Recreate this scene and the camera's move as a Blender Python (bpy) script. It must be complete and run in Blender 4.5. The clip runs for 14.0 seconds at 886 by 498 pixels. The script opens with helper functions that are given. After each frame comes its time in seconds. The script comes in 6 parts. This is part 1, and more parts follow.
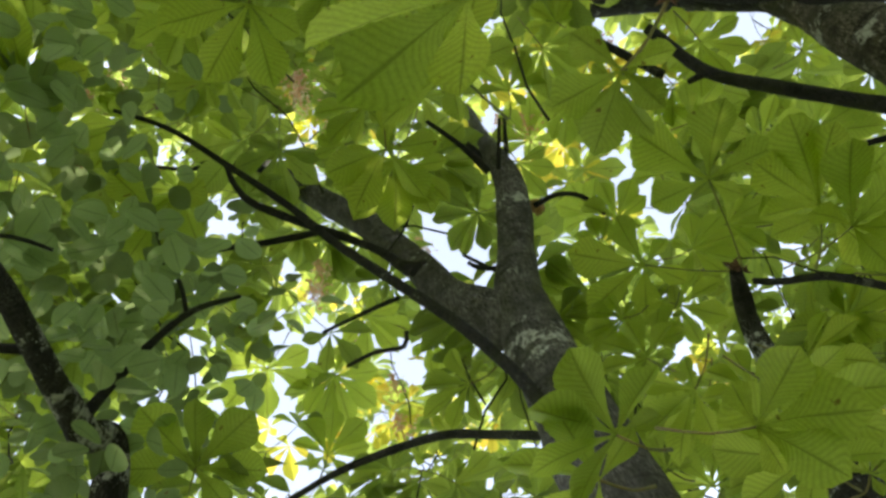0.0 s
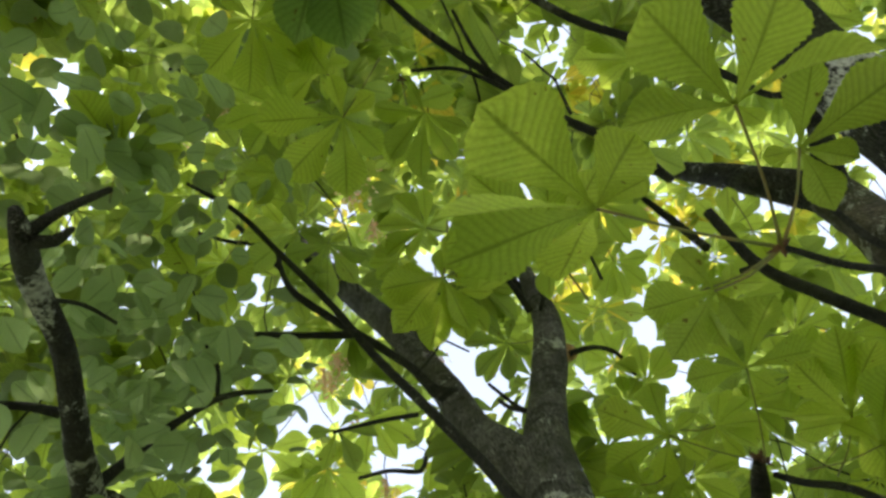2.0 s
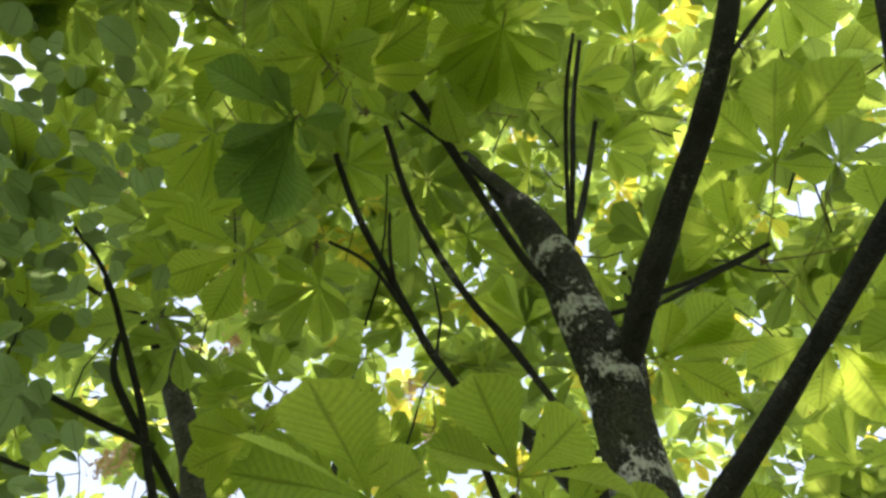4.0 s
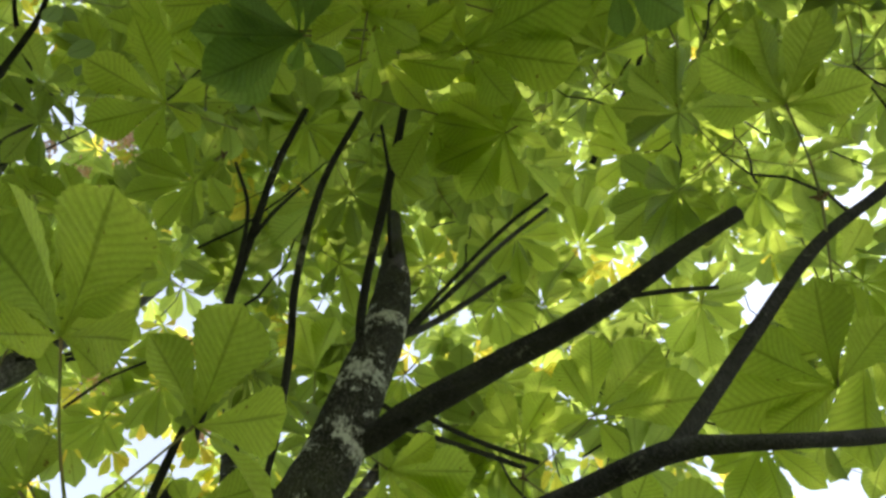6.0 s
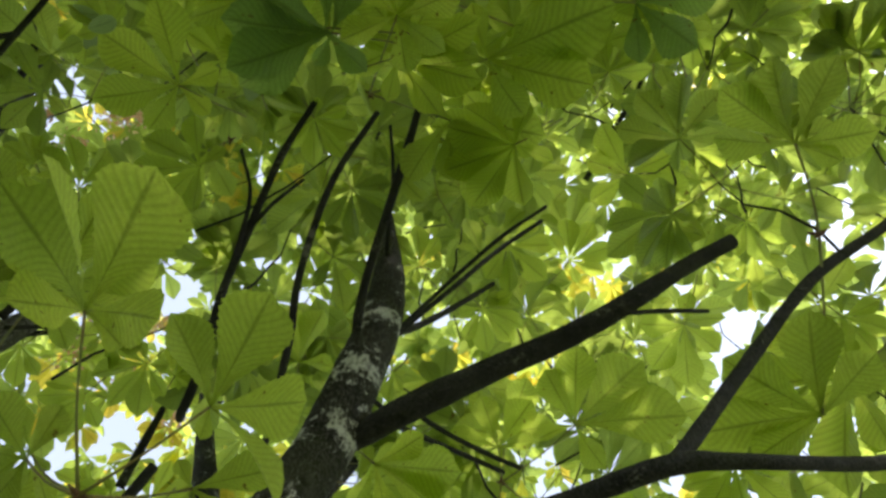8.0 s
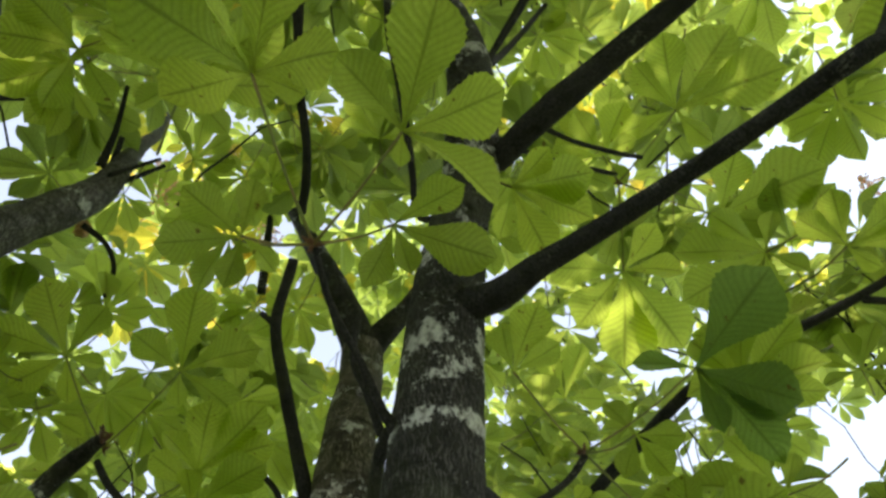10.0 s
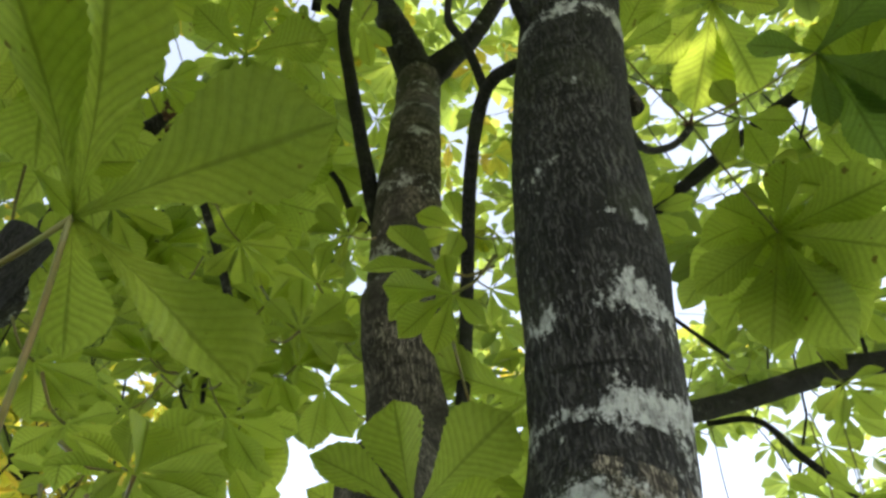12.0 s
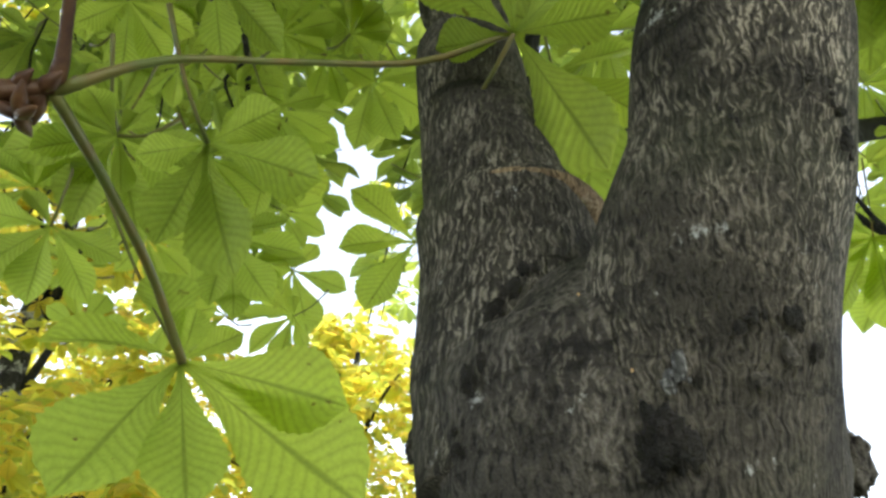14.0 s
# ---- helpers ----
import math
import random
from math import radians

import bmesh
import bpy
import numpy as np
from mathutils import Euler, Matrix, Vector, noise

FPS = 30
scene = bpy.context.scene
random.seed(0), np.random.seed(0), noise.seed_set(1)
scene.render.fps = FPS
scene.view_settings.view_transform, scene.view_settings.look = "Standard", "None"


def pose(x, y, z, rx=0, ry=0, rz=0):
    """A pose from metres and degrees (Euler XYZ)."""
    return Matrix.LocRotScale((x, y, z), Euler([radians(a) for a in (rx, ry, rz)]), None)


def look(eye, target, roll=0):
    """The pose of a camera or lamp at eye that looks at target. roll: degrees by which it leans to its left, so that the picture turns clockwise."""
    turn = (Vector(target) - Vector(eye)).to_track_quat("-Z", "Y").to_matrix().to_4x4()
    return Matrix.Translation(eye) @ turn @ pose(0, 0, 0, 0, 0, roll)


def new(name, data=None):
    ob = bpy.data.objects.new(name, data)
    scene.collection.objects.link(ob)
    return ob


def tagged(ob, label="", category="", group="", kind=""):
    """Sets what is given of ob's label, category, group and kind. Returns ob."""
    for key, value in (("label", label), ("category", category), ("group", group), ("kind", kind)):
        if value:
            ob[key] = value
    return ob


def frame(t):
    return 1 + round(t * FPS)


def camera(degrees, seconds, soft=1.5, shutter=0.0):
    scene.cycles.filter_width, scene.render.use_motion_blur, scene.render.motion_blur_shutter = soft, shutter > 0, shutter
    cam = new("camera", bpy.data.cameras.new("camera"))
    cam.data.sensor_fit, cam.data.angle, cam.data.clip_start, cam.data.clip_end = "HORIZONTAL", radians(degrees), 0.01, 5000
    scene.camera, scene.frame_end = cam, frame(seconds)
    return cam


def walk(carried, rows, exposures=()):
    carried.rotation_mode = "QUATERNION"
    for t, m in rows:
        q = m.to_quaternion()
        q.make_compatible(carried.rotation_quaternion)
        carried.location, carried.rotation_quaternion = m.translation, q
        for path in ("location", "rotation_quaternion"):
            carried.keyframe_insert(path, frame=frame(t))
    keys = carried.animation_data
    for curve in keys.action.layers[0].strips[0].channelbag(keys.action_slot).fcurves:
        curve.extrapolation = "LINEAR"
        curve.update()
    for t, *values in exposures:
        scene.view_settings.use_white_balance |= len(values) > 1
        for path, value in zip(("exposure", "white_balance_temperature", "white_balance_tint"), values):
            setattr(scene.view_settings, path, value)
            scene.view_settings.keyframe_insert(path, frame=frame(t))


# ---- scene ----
cam = camera(64.2, 14.0, soft=2.9)
PATH = [
    (0, (0.039, 0.048, 1.678), (0.51, 1.181, 3.257), -29.0),
    (0.5, (-0.002, 0.022, 1.702), (0.457, 1.116, 3.311), -28.3),
    (1, (-0.06, -0.013, 1.724), (0.392, 1.037, 3.365), -26.5),
    (1.5, (-0.09, -0.062, 1.736), (0.38, 0.937, 3.403), -24.5),
    (2, (-0.112, -0.082, 1.74), (0.398, 0.851, 3.435), -22.9),
    (2.5, (-0.104, -0.137, 1.747), (0.454, 0.704, 3.474), -22.3),
    (3, (-0.108, -0.21, 1.748), (0.502, 0.521, 3.507), -21.5),
    (3.5, (-0.128, -0.269, 1.748), (0.519, 0.335, 3.541), -20.3),
    (4, (-0.106, -0.317, 1.748), (0.539, 0.202, 3.568), -14.6),
    (4.2, (-0.117, -0.338, 1.752), (0.53, 0.153, 3.579), -12.6),
    (6.3, (0.01, -0.288, 1.686), (0.566, -0.175, 3.604), 10.1),
    (6.5, (-0.006, -0.274, 1.688), (0.533, -0.175, 3.612), 11.2),
    (7, (-0.037, -0.263, 1.686), (0.462, -0.191, 3.622), 12.4),
    (7.2, (-0.048, -0.27, 1.68), (0.432, -0.202, 3.62), 12.1),
    (9.3, (0.073, -0.141, 1.619), (1.008, 0.0, 3.382), -5.7),
    (9.5, (0.078, -0.123, 1.612), (1.056, 0.034, 3.349), -6.4),
    (10, (0.068, 0.016, 1.6), (1.176, 0.209, 3.254), -7.9),
    (10.5, (0.08, 0.131, 1.605), (1.307, 0.364, 3.167), -8.0),
    (11, (0.111, 0.16, 1.568), (1.433, 0.442, 3.043), -6.6),
    (11.5, (0.171, 0.201, 1.527), (1.566, 0.511, 2.926), -4.5),
    (12, (0.302, 0.271, 1.454), (1.75, 0.579, 2.799), -1.8),
    (12.5, (0.431, 0.325, 1.407), (1.937, 0.625, 2.689), 0.9),
    (13, (0.478, 0.355, 1.348), (2.045, 0.643, 2.556), 2.4),
    (13.5, (0.477, 0.371, 1.29), (2.118, 0.687, 2.389), 2.7),
    (14, (0.479, 0.392, 1.243), (2.178, 0.79, 2.221), 1.9),
]
EXPOSURES = [(0.0, 1.88), (3.0, 2.02), (6.5, 1.84), (9.5, 1.80), (12.0, 1.84), (13.0, 1.98), (14.0, 2.08)]
walk(cam, [(t, look(eye, target, roll)) for t, eye, target, roll in PATH], EXPOSURES)

# ---- light ----
SUN_UP, SUN_TURN = 52.0, 222.0
world = bpy.data.worlds.new("sky")
scene.world = world
world.use_nodes = True
wn = world.node_tree.nodes
sky = wn.new("ShaderNodeTexSky")
sky.sky_type, sky.sun_disc = "NISHITA", False
sky.sun_elevation, sky.sun_rotation = radians(SUN_UP), radians(SUN_TURN)
sky.air_density, sky.dust_density, sky.ozone_density = 1.0, 1.6, 1.0
wn["Background"].inputs[1].default_value = 0.15
haze = wn.new("ShaderNodeHueSaturation")
haze.inputs["Saturation"].default_value = 0.5
world.node_tree.links.new(sky.outputs[0], haze.inputs["Color"])
world.node_tree.links.new(haze.outputs[0], wn["Background"].inputs[0])
sun = bpy.data.lights.new("sun", "SUN")
sun.energy, sun.angle, sun.color = 2.0, radians(2.0), (1.0, 0.93, 0.8)
sun_ob = new("sun", sun)
a, e = radians(SUN_TURN), radians(SUN_UP)
sun_ob.matrix_world = look((0, 0, 20), (-math.sin(a) * math.cos(e), -math.cos(a) * math.cos(e), 20 - math.sin(e)))


# ---- materials ----
class Nodes:
    """A short way to write node materials."""

    def __init__(self, name):
        self.mat = bpy.data.materials.new(name)
        self.mat.use_nodes = True
        self.tree = self.mat.node_tree
        self.tree.nodes.clear()

    def add(self, kind, _out=0, op="", **inputs):
        node = self.tree.nodes.new("ShaderNode" + kind)
        if op:
            node.operation = op
        for key, value in inputs.items():
            socket = node.inputs[int(key[1:])] if key[0] == "i" and key[1:].isdigit() else node.inputs[key.replace("_", " ")]
            if hasattr(value, "is_output"):
                self.tree.links.new(value, socket)
            else:
                socket.default_value = value
        return node.outputs[_out] if len(node.outputs) else None

    def math(self, op, x, y=0.0):
        return self.add("Math", op=op, i0=x, i1=y)

    def ramp(self, x, *stops):
        node = self.tree.nodes.new("ShaderNodeValToRGB")
        while len(node.color_ramp.elements) < len(stops):
            node.color_ramp.elements.new(0.5)
        for el, (at, col) in zip(node.color_ramp.elements, stops):
            el.position, el.color = at, (*col, 1)
        self.tree.links.new(x, node.inputs[0])
        return node.outputs[0]

    def mix(self, f, x, y, mode="MIX"):
        node = self.tree.nodes.new("ShaderNodeMix")
        node.data_type, node.blend_type = "RGBA", mode
        for i, v in ((0, f), (6, x), (7, y)):
            if hasattr(v, "is_output"):
                self.tree.links.new(v, node.inputs[i])
            else:
                node.inputs[i].default_value = v if i == 0 else (*v, 1)
        return node.outputs[2]

    def scaled(self, coord, *s):
        return self.add("Mapping", Vector=coord, Scale=s)

    def end(self, shader):
        self.add("OutputMaterial", Surface=shader)
        return self.mat


def leaf_material(name, reflect, transmit, spread, per_island=False, mixing=0.76, first=None):
    """A thin leaf: a waxy reflecting side and light that comes through, with veins along its own lengthwise coordinates."""
    n = Nodes(name)
    uv = n.add("UVMap")
    xyz = n.tree.nodes.new("ShaderNodeSeparateXYZ")
    n.tree.links.new(uv, xyz.inputs[0])
    across = n.math("ABSOLUTE", n.math("SUBTRACT", xyz.outputs[0], 0.5))
    slant = n.math("SUBTRACT", xyz.outputs[1], n.math("MULTIPLY", across, 0.42))
    wave = n.math("PINGPONG", n.math("MULTIPLY", slant, 15.0), 0.5)
    vein = n.ramp(wave, (0.0, (1, 1, 1)), (0.13, (0.45, 0.45, 0.45)), (0.36, (0, 0, 0)))
    rib = n.ramp(across, (0.0, (1, 1, 1)), (0.018, (0.8, 0.8, 0.8)), (0.045, (0, 0, 0)))
    lines = n.math("MAXIMUM", n.math("MULTIPLY", vein, 0.46), rib)
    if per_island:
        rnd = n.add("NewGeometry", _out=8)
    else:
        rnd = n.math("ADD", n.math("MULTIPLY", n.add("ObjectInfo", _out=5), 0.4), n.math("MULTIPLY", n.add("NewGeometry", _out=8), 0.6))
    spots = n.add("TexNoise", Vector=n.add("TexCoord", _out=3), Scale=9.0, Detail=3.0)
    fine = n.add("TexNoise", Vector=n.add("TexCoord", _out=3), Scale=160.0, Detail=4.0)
    # Random dark and bright leaflets stand in for contrast of lit and shaded leaves.
    light_dark = n.math("ADD", n.math("MULTIPLY", rnd, 0.75), n.math("MULTIPLY", spots, 0.25))
    up = n.ramp(light_dark, (0.0, [c * 0.5 for c in first] if first else [c * 0.75 for c in reflect]), (0.5, reflect), (1.0, [min(1, c * s) for c, s in zip(reflect, spread)]))
    down = n.ramp(light_dark, (0.0, first or [c * 0.45 for c in transmit]), (0.5, transmit), (1.0, [min(1, c * s) for c, s in zip(transmit, spread)]))
    up = n.mix(n.math("MULTIPLY", lines, 0.5), up, (0.17, 0.22, 0.07))
    down = n.mix(n.math("MULTIPLY", lines, 0.72), down, [c * 0.36 for c in transmit])
    down = n.mix(0.25, down, n.ramp(fine, (0.35, (0.45, 0.45, 0.45)), (0.65, (1, 1, 1))), "MULTIPLY")
    speck = n.ramp(n.add("TexNoise", Vector=n.add("TexCoord", _out=3), Scale=42.0, Detail=2.0), (0.70, (0, 0, 0)), (0.74, (0.8, 0.8, 0.8)))
    down = n.mix(speck, down, (0.16, 0.09, 0.03))
    up = n.mix(speck, up, (0.09, 0.05, 0.02))
    height = n.math("ADD", n.math("MULTIPLY", wave, -0.5), n.math("MULTIPLY", fine, 0.1))
    bump = n.add("Bump", Height=height, Strength=0.5, Distance=0.004)
    face = n.add("BsdfPrincipled", Base_Color=up, Roughness=0.38, Specular_IOR_Level=0.45, Normal=bump)
    thin = n.add("BsdfTranslucent", Color=down, Normal=bump)
    return n.end(n.add("MixShader", i0=mixing, i1=face, i2=thin))


def bark_material(name, dark, light, lichen, amount, ridge=2.2, bands=(4, 4, 20), heights=(), bare=0.38, grainy=(340, 48), calm=0.0):
    """Grey bark: short upright wavy ridges, dark cross rings, pale lichen in cross bands, a little moss."""
    n = Nodes(name)
    co = n.add("TexCoord", _out=3)
    bent = n.mix(0.010, co, n.add("TexNoise", _out=1, Vector=n.scaled(co, 70, 70, 70), Scale=1.0, Detail=1.0), "ADD")
    broad = n.add("TexNoise", Vector=n.scaled(co, 22, 22, 12), Scale=1.0, Detail=5.0, Roughness=0.6)
    streak = n.add("TexNoise", Vector=n.scaled(bent, grainy[0], grainy[0], grainy[1]), Scale=1.0, Detail=2.0, Roughness=0.5)
    rings = n.add("TexNoise", Vector=n.scaled(bent, 6, 6, 75), Scale=1.0, Detail=4.0)
    blotch = n.add("TexNoise", Vector=n.scaled(co, *bands), Scale=1.0, Detail=7.0, Roughness=0.68)
    fine = n.add("TexNoise", Vector=co, Scale=480.0, Detail=4.0)
    base = n.ramp(n.math("ADD", n.math("MULTIPLY", broad, 0.65), n.math("MULTIPLY", rings, 0.35)), (0.34, dark), (0.66, light))
    area = n.add("TexNoise", Vector=n.scaled(co, 7, 7, 9), Scale=1.0, Detail=3.0)
    worn = n.ramp(n.math("ADD", n.math("MULTIPLY", broad, 0.5), n.math("MULTIPLY", area, 0.5)), (bare, (0.04, 0.04, 0.04)), (bare + 0.16, (1, 1, 1)))
    raised = n.ramp(streak, (0.53, (0, 0, 0)), (0.61, (0.95, 0.95, 0.95)))
    if calm:
        up = n.tree.nodes.new("ShaderNodeSeparateXYZ")
        n.tree.links.new(bent, up.inputs[0])
        raised = n.math("MULTIPLY", raised, n.ramp(n.math("SUBTRACT", n.math("ADD", up.outputs[2], n.math("MULTIPLY", area, 0.12)), calm), (0.0, (0.12, 0.12, 0.12)), (0.09, (1, 1, 1))))
    base = n.mix(n.math("MULTIPLY", raised, worn), base, [min(1, c * ridge) for c in light])
    base = n.mix(n.ramp(streak, (0.34, (0.85, 0.85, 0.85)), (0.46, (0, 0, 0))), base, [c * 0.4 for c in dark])
    base = n.mix(n.ramp(rings, (0.30, (0.8, 0.8, 0.8)), (0.40, (0, 0, 0))), base, [c * 0.5 for c in dark])
    base = n.mix(n.ramp(fine, (0.3, (0.5, 0.5, 0.5)), (0.7, (0, 0, 0))), base, [c * 0.5 for c in dark])
    crust = n.add("TexNoise", Vector=n.scaled(co, 90, 90, 60), Scale=1.0, Detail=5.0, Roughness=0.7)
    edge = n.math("ADD", blotch, n.math("ADD", n.math("MULTIPLY", n.math("SUBTRACT", crust, 0.5), 0.34), n.math("ADD", n.math("MULTIPLY", fine, 0.14), n.math("MULTIPLY", streak, 0.16))))
    if heights:
        level = n.tree.nodes.new("ShaderNodeSeparateXYZ")
        n.tree.links.new(bent, level.inputs[0])
        stops = [(0.0, (0, 0, 0))]
        for h, wide in heights:
            stops += [((h - wide - 1.0) / 3, (0, 0, 0)), ((h - 1.0) / 3, (1, 1, 1)), ((h + wide - 1.0) / 3, (0, 0, 0))]
        more = n.ramp(n.math("DIVIDE", n.math("SUBTRACT", level.outputs[2], 1.0), 3.0), *stops)
        edge = n.math("ADD", edge, n.math("MULTIPLY", n.math("SUBTRACT", more, 0.3), 0.18))
    patch = n.ramp(edge, (amount + 0.15, (0, 0, 0)), (amount + 0.21, (1, 1, 1)))
    grain = n.ramp(crust, (0.36, (0.25, 0.25, 0.25)), (0.56, (1, 1, 1)))
    base = n.mix(n.math("MULTIPLY", n.math("MULTIPLY", patch, 0.9), grain), base, lichen)
    moss = n.add("TexNoise", Vector=n.scaled(co, 6, 6, 9), Scale=1.0, Detail=5.0)
    base = n.mix(n.ramp(moss, (0.56, (0, 0, 0)), (0.72, (0.35, 0.35, 0.35))), base, (0.05, 0.06, 0.028))
    h = n.math("ADD", n.math("MULTIPLY", streak, 0.8), n.math("MULTIPLY", rings, 0.6))
    h = n.math("ADD", h, n.math("ADD", n.math("MULTIPLY", fine, 0.2), n.math("MULTIPLY", broad, 1.0)))
    bump = n.add("Bump", Height=h, Strength=0.9, Distance=0.006)
    return n.end(n.add("BsdfPrincipled", Base_Color=base, Roughness=0.85, Specular_IOR_Level=0.25, Normal=bump))


def plain_material(name, one, two, scale, rough, bump=0.2):
    n = Nodes(name)
    co = n.add("TexCoord", _out=3)
    big = n.add("TexNoise", Vector=co, Scale=scale, Detail=5.0)
    col = n.ramp(big, (0.35, one), (0.65, two))
    nor = n.add("Bump", Height=n.add("TexNoise", Vector=co, Scale=scale * 8, Detail=4.0), Strength=bump, Distance=0.004)
    return n.end(n.add("BsdfPrincipled", Base_Color=col, Roughness=rough, Normal=nor))


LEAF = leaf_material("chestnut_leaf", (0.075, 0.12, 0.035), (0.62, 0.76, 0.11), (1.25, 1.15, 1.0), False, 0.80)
# Darker, bluer copy of LEAF: shade is put into its colour.
SHADED_LEAF = leaf_material("shaded_chestnut_leaf", (0.05, 0.095, 0.035), (0.36, 0.52, 0.12), (1.2, 1.15, 1.1), False, 0.74)
# Same leaf as LEAF made duller: far brightness is held down by colour.
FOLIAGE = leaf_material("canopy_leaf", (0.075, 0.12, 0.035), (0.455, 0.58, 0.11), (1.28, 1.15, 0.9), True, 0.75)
# Yellow leaves brightened so that their colour carries the look of sunlight.
SUNLIT_YELLOW = leaf_material("sunlit_yellow_leaf", (0.36, 0.36, 0.05), (0.84, 0.79, 0.09), (1.12, 0.8, 1.0), True, 0.70, (0.42, 0.60, 0.10))
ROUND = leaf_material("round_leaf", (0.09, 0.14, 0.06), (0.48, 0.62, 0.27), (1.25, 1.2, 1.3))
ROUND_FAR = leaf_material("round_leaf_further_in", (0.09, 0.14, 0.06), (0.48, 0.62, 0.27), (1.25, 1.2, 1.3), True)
BANDS = ((1.655, 0.035), (1.74, 0.035), (1.835, 0.045), (2.30, 0.03), (2.46, 0.13), (2.72, 0.10), (2.92, 0.07), (3.10, 0.10), (3.35, 0.10))
# Much darker than RIDGED: the upper stem's shade is put into this colour.
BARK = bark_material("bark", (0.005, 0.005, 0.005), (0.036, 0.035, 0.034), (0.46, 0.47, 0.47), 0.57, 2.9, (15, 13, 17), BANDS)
RUGGED = bark_material("rugged_bark", (0.016, 0.014, 0.0115), (0.115, 0.102, 0.083), (0.44, 0.44, 0.43), 0.615, 3.2, (15, 13, 17), BANDS[3:], 0.43)
RIDGED = bark_material("ridged_bark", (0.018, 0.0155, 0.0125), (0.124, 0.108, 0.087), (0.44, 0.44, 0.43), 0.615, 3.7, (15, 13, 17), BANDS, 0.40, (400, 72), 1.44)
COARSE = bark_material("coarse_bark", (0.020, 0.017, 0.0145), (0.118, 0.104, 0.087), (0.40, 0.40, 0.39), 0.63, 1.7, (15, 13, 17), BANDS[3:], 0.44, (230, 95))
PALE = bark_material("pale_bark", (0.032, 0.031, 0.031), (0.145, 0.142, 0.140), (0.50, 0.51, 0.52), 0.60, 1.8, (14, 14, 18), ((2.72, 0.13), (3.3, 0.05)))
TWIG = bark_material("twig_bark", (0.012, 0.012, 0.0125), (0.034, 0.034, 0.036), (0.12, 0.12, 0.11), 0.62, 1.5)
# Tan raised well above the other bark: warm sun is put into it.
COLLAR = bark_material("collar_bark", (0.13, 0.085, 0.052), (0.38, 0.27, 0.17), (0.42, 0.34, 0.25), 0.6, 1.3)
SHOOT = plain_material("red_shoot", (0.05, 0.015, 0.009), (0.13, 0.06, 0.026), 60, 0.5)
PETIOLE = plain_material("petiole", (0.12, 0.15, 0.035), (0.18, 0.13, 0.04), 25, 0.5)
# Near-black colour stands in for the shade inside hollows and cracks.
HOLLOW_SHADE = plain_material("hollow_shade", (0.006, 0.005, 0.004), (0.02, 0.016, 0.013), 60, 0.95, 1.0)
ORANGE_WOOD = plain_material("orange_wood", (0.45, 0.24, 0.10), (0.62, 0.42, 0.22), 90, 0.8, 0.5)


def petal_material():
    """Thin faded petals that pass some light."""
    n = Nodes("petal")
    tone = n.add("NewGeometry", _out=8)
    col = n.ramp(tone, (0.0, (0.72, 0.36, 0.24)), (0.6, (0.86, 0.60, 0.44)), (1.0, (0.90, 0.76, 0.62)))
    face = n.add("BsdfPrincipled", Base_Color=col, Roughness=0.7)
    return n.end(n.add("MixShader", i0=0.5, i1=face, i2=n.add("BsdfTranslucent", Color=col)))


PETAL = petal_material()
SOIL = plain_material("leaf_litter", (0.09, 0.08, 0.04), (0.12, 0.16, 0.05), 3, 0.95, 0.8)


# ---- builders ----
def mesh_of(name, verts, faces, mat, uvs=None, smooth=True):
    me = bpy.data.meshes.new(name)
    me.from_pydata([tuple(v) for v in verts], [], faces)
    if uvs is not None:
        layer = me.uv_layers.new(name="UVMap")
        loops = np.empty(len(me.loops), dtype=np.int32)
        me.loops.foreach_get("vertex_index", loops)
        layer.data.foreach_set("uv", np.asarray(uvs, dtype=np.float32)[loops].ravel())
    me.materials.append(mat)
    if smooth:
        me.polygons.foreach_set("use_smooth", [True] * len(me.polygons))
    me.update()
    return me


def thing(name, place, label, category, group=""):
    ob = new(name)
    ob.location = place
    ob.empty_display_size = 0.2
    bpy.context.view_layer.update()
    return tagged(ob, label, category, group)


def child(name, me, parent, label=""):
    ob = new(name, me)
    ob.parent = parent
    ob.matrix_parent_inverse = Matrix.Translation(-parent.location)
    return tagged(ob, label)


def smooth_path(pts, step):
    """A Catmull-Rom curve through rows of x, y, z, radius."""
    p = np.array(pts, float)
    p = np.vstack([2 * p[0] - p[1], p, 2 * p[-1] - p[-2]])
    rows = []
    for i in range(1, len(p) - 2):
        k = max(2, int(np.linalg.norm(p[i + 1, :3] - p[i, :3]) / step))
        for s in np.arange(k) / k:
            a0, a1, a2, a3 = p[i - 1], p[i], p[i + 1], p[i + 2]
            rows.append(0.5 * (2 * a1 + (a2 - a0) * s + (2 * a0 - 5 * a1 + 4 * a2 - a3) * s**2 + (3 * a1 - a0 - 3 * a2 + a3) * s**3))
    rows.append(p[-2])
    rows = np.array(rows)
    rows[:, 3] = np.maximum(rows[:, 3], 0.0012)
    return rows


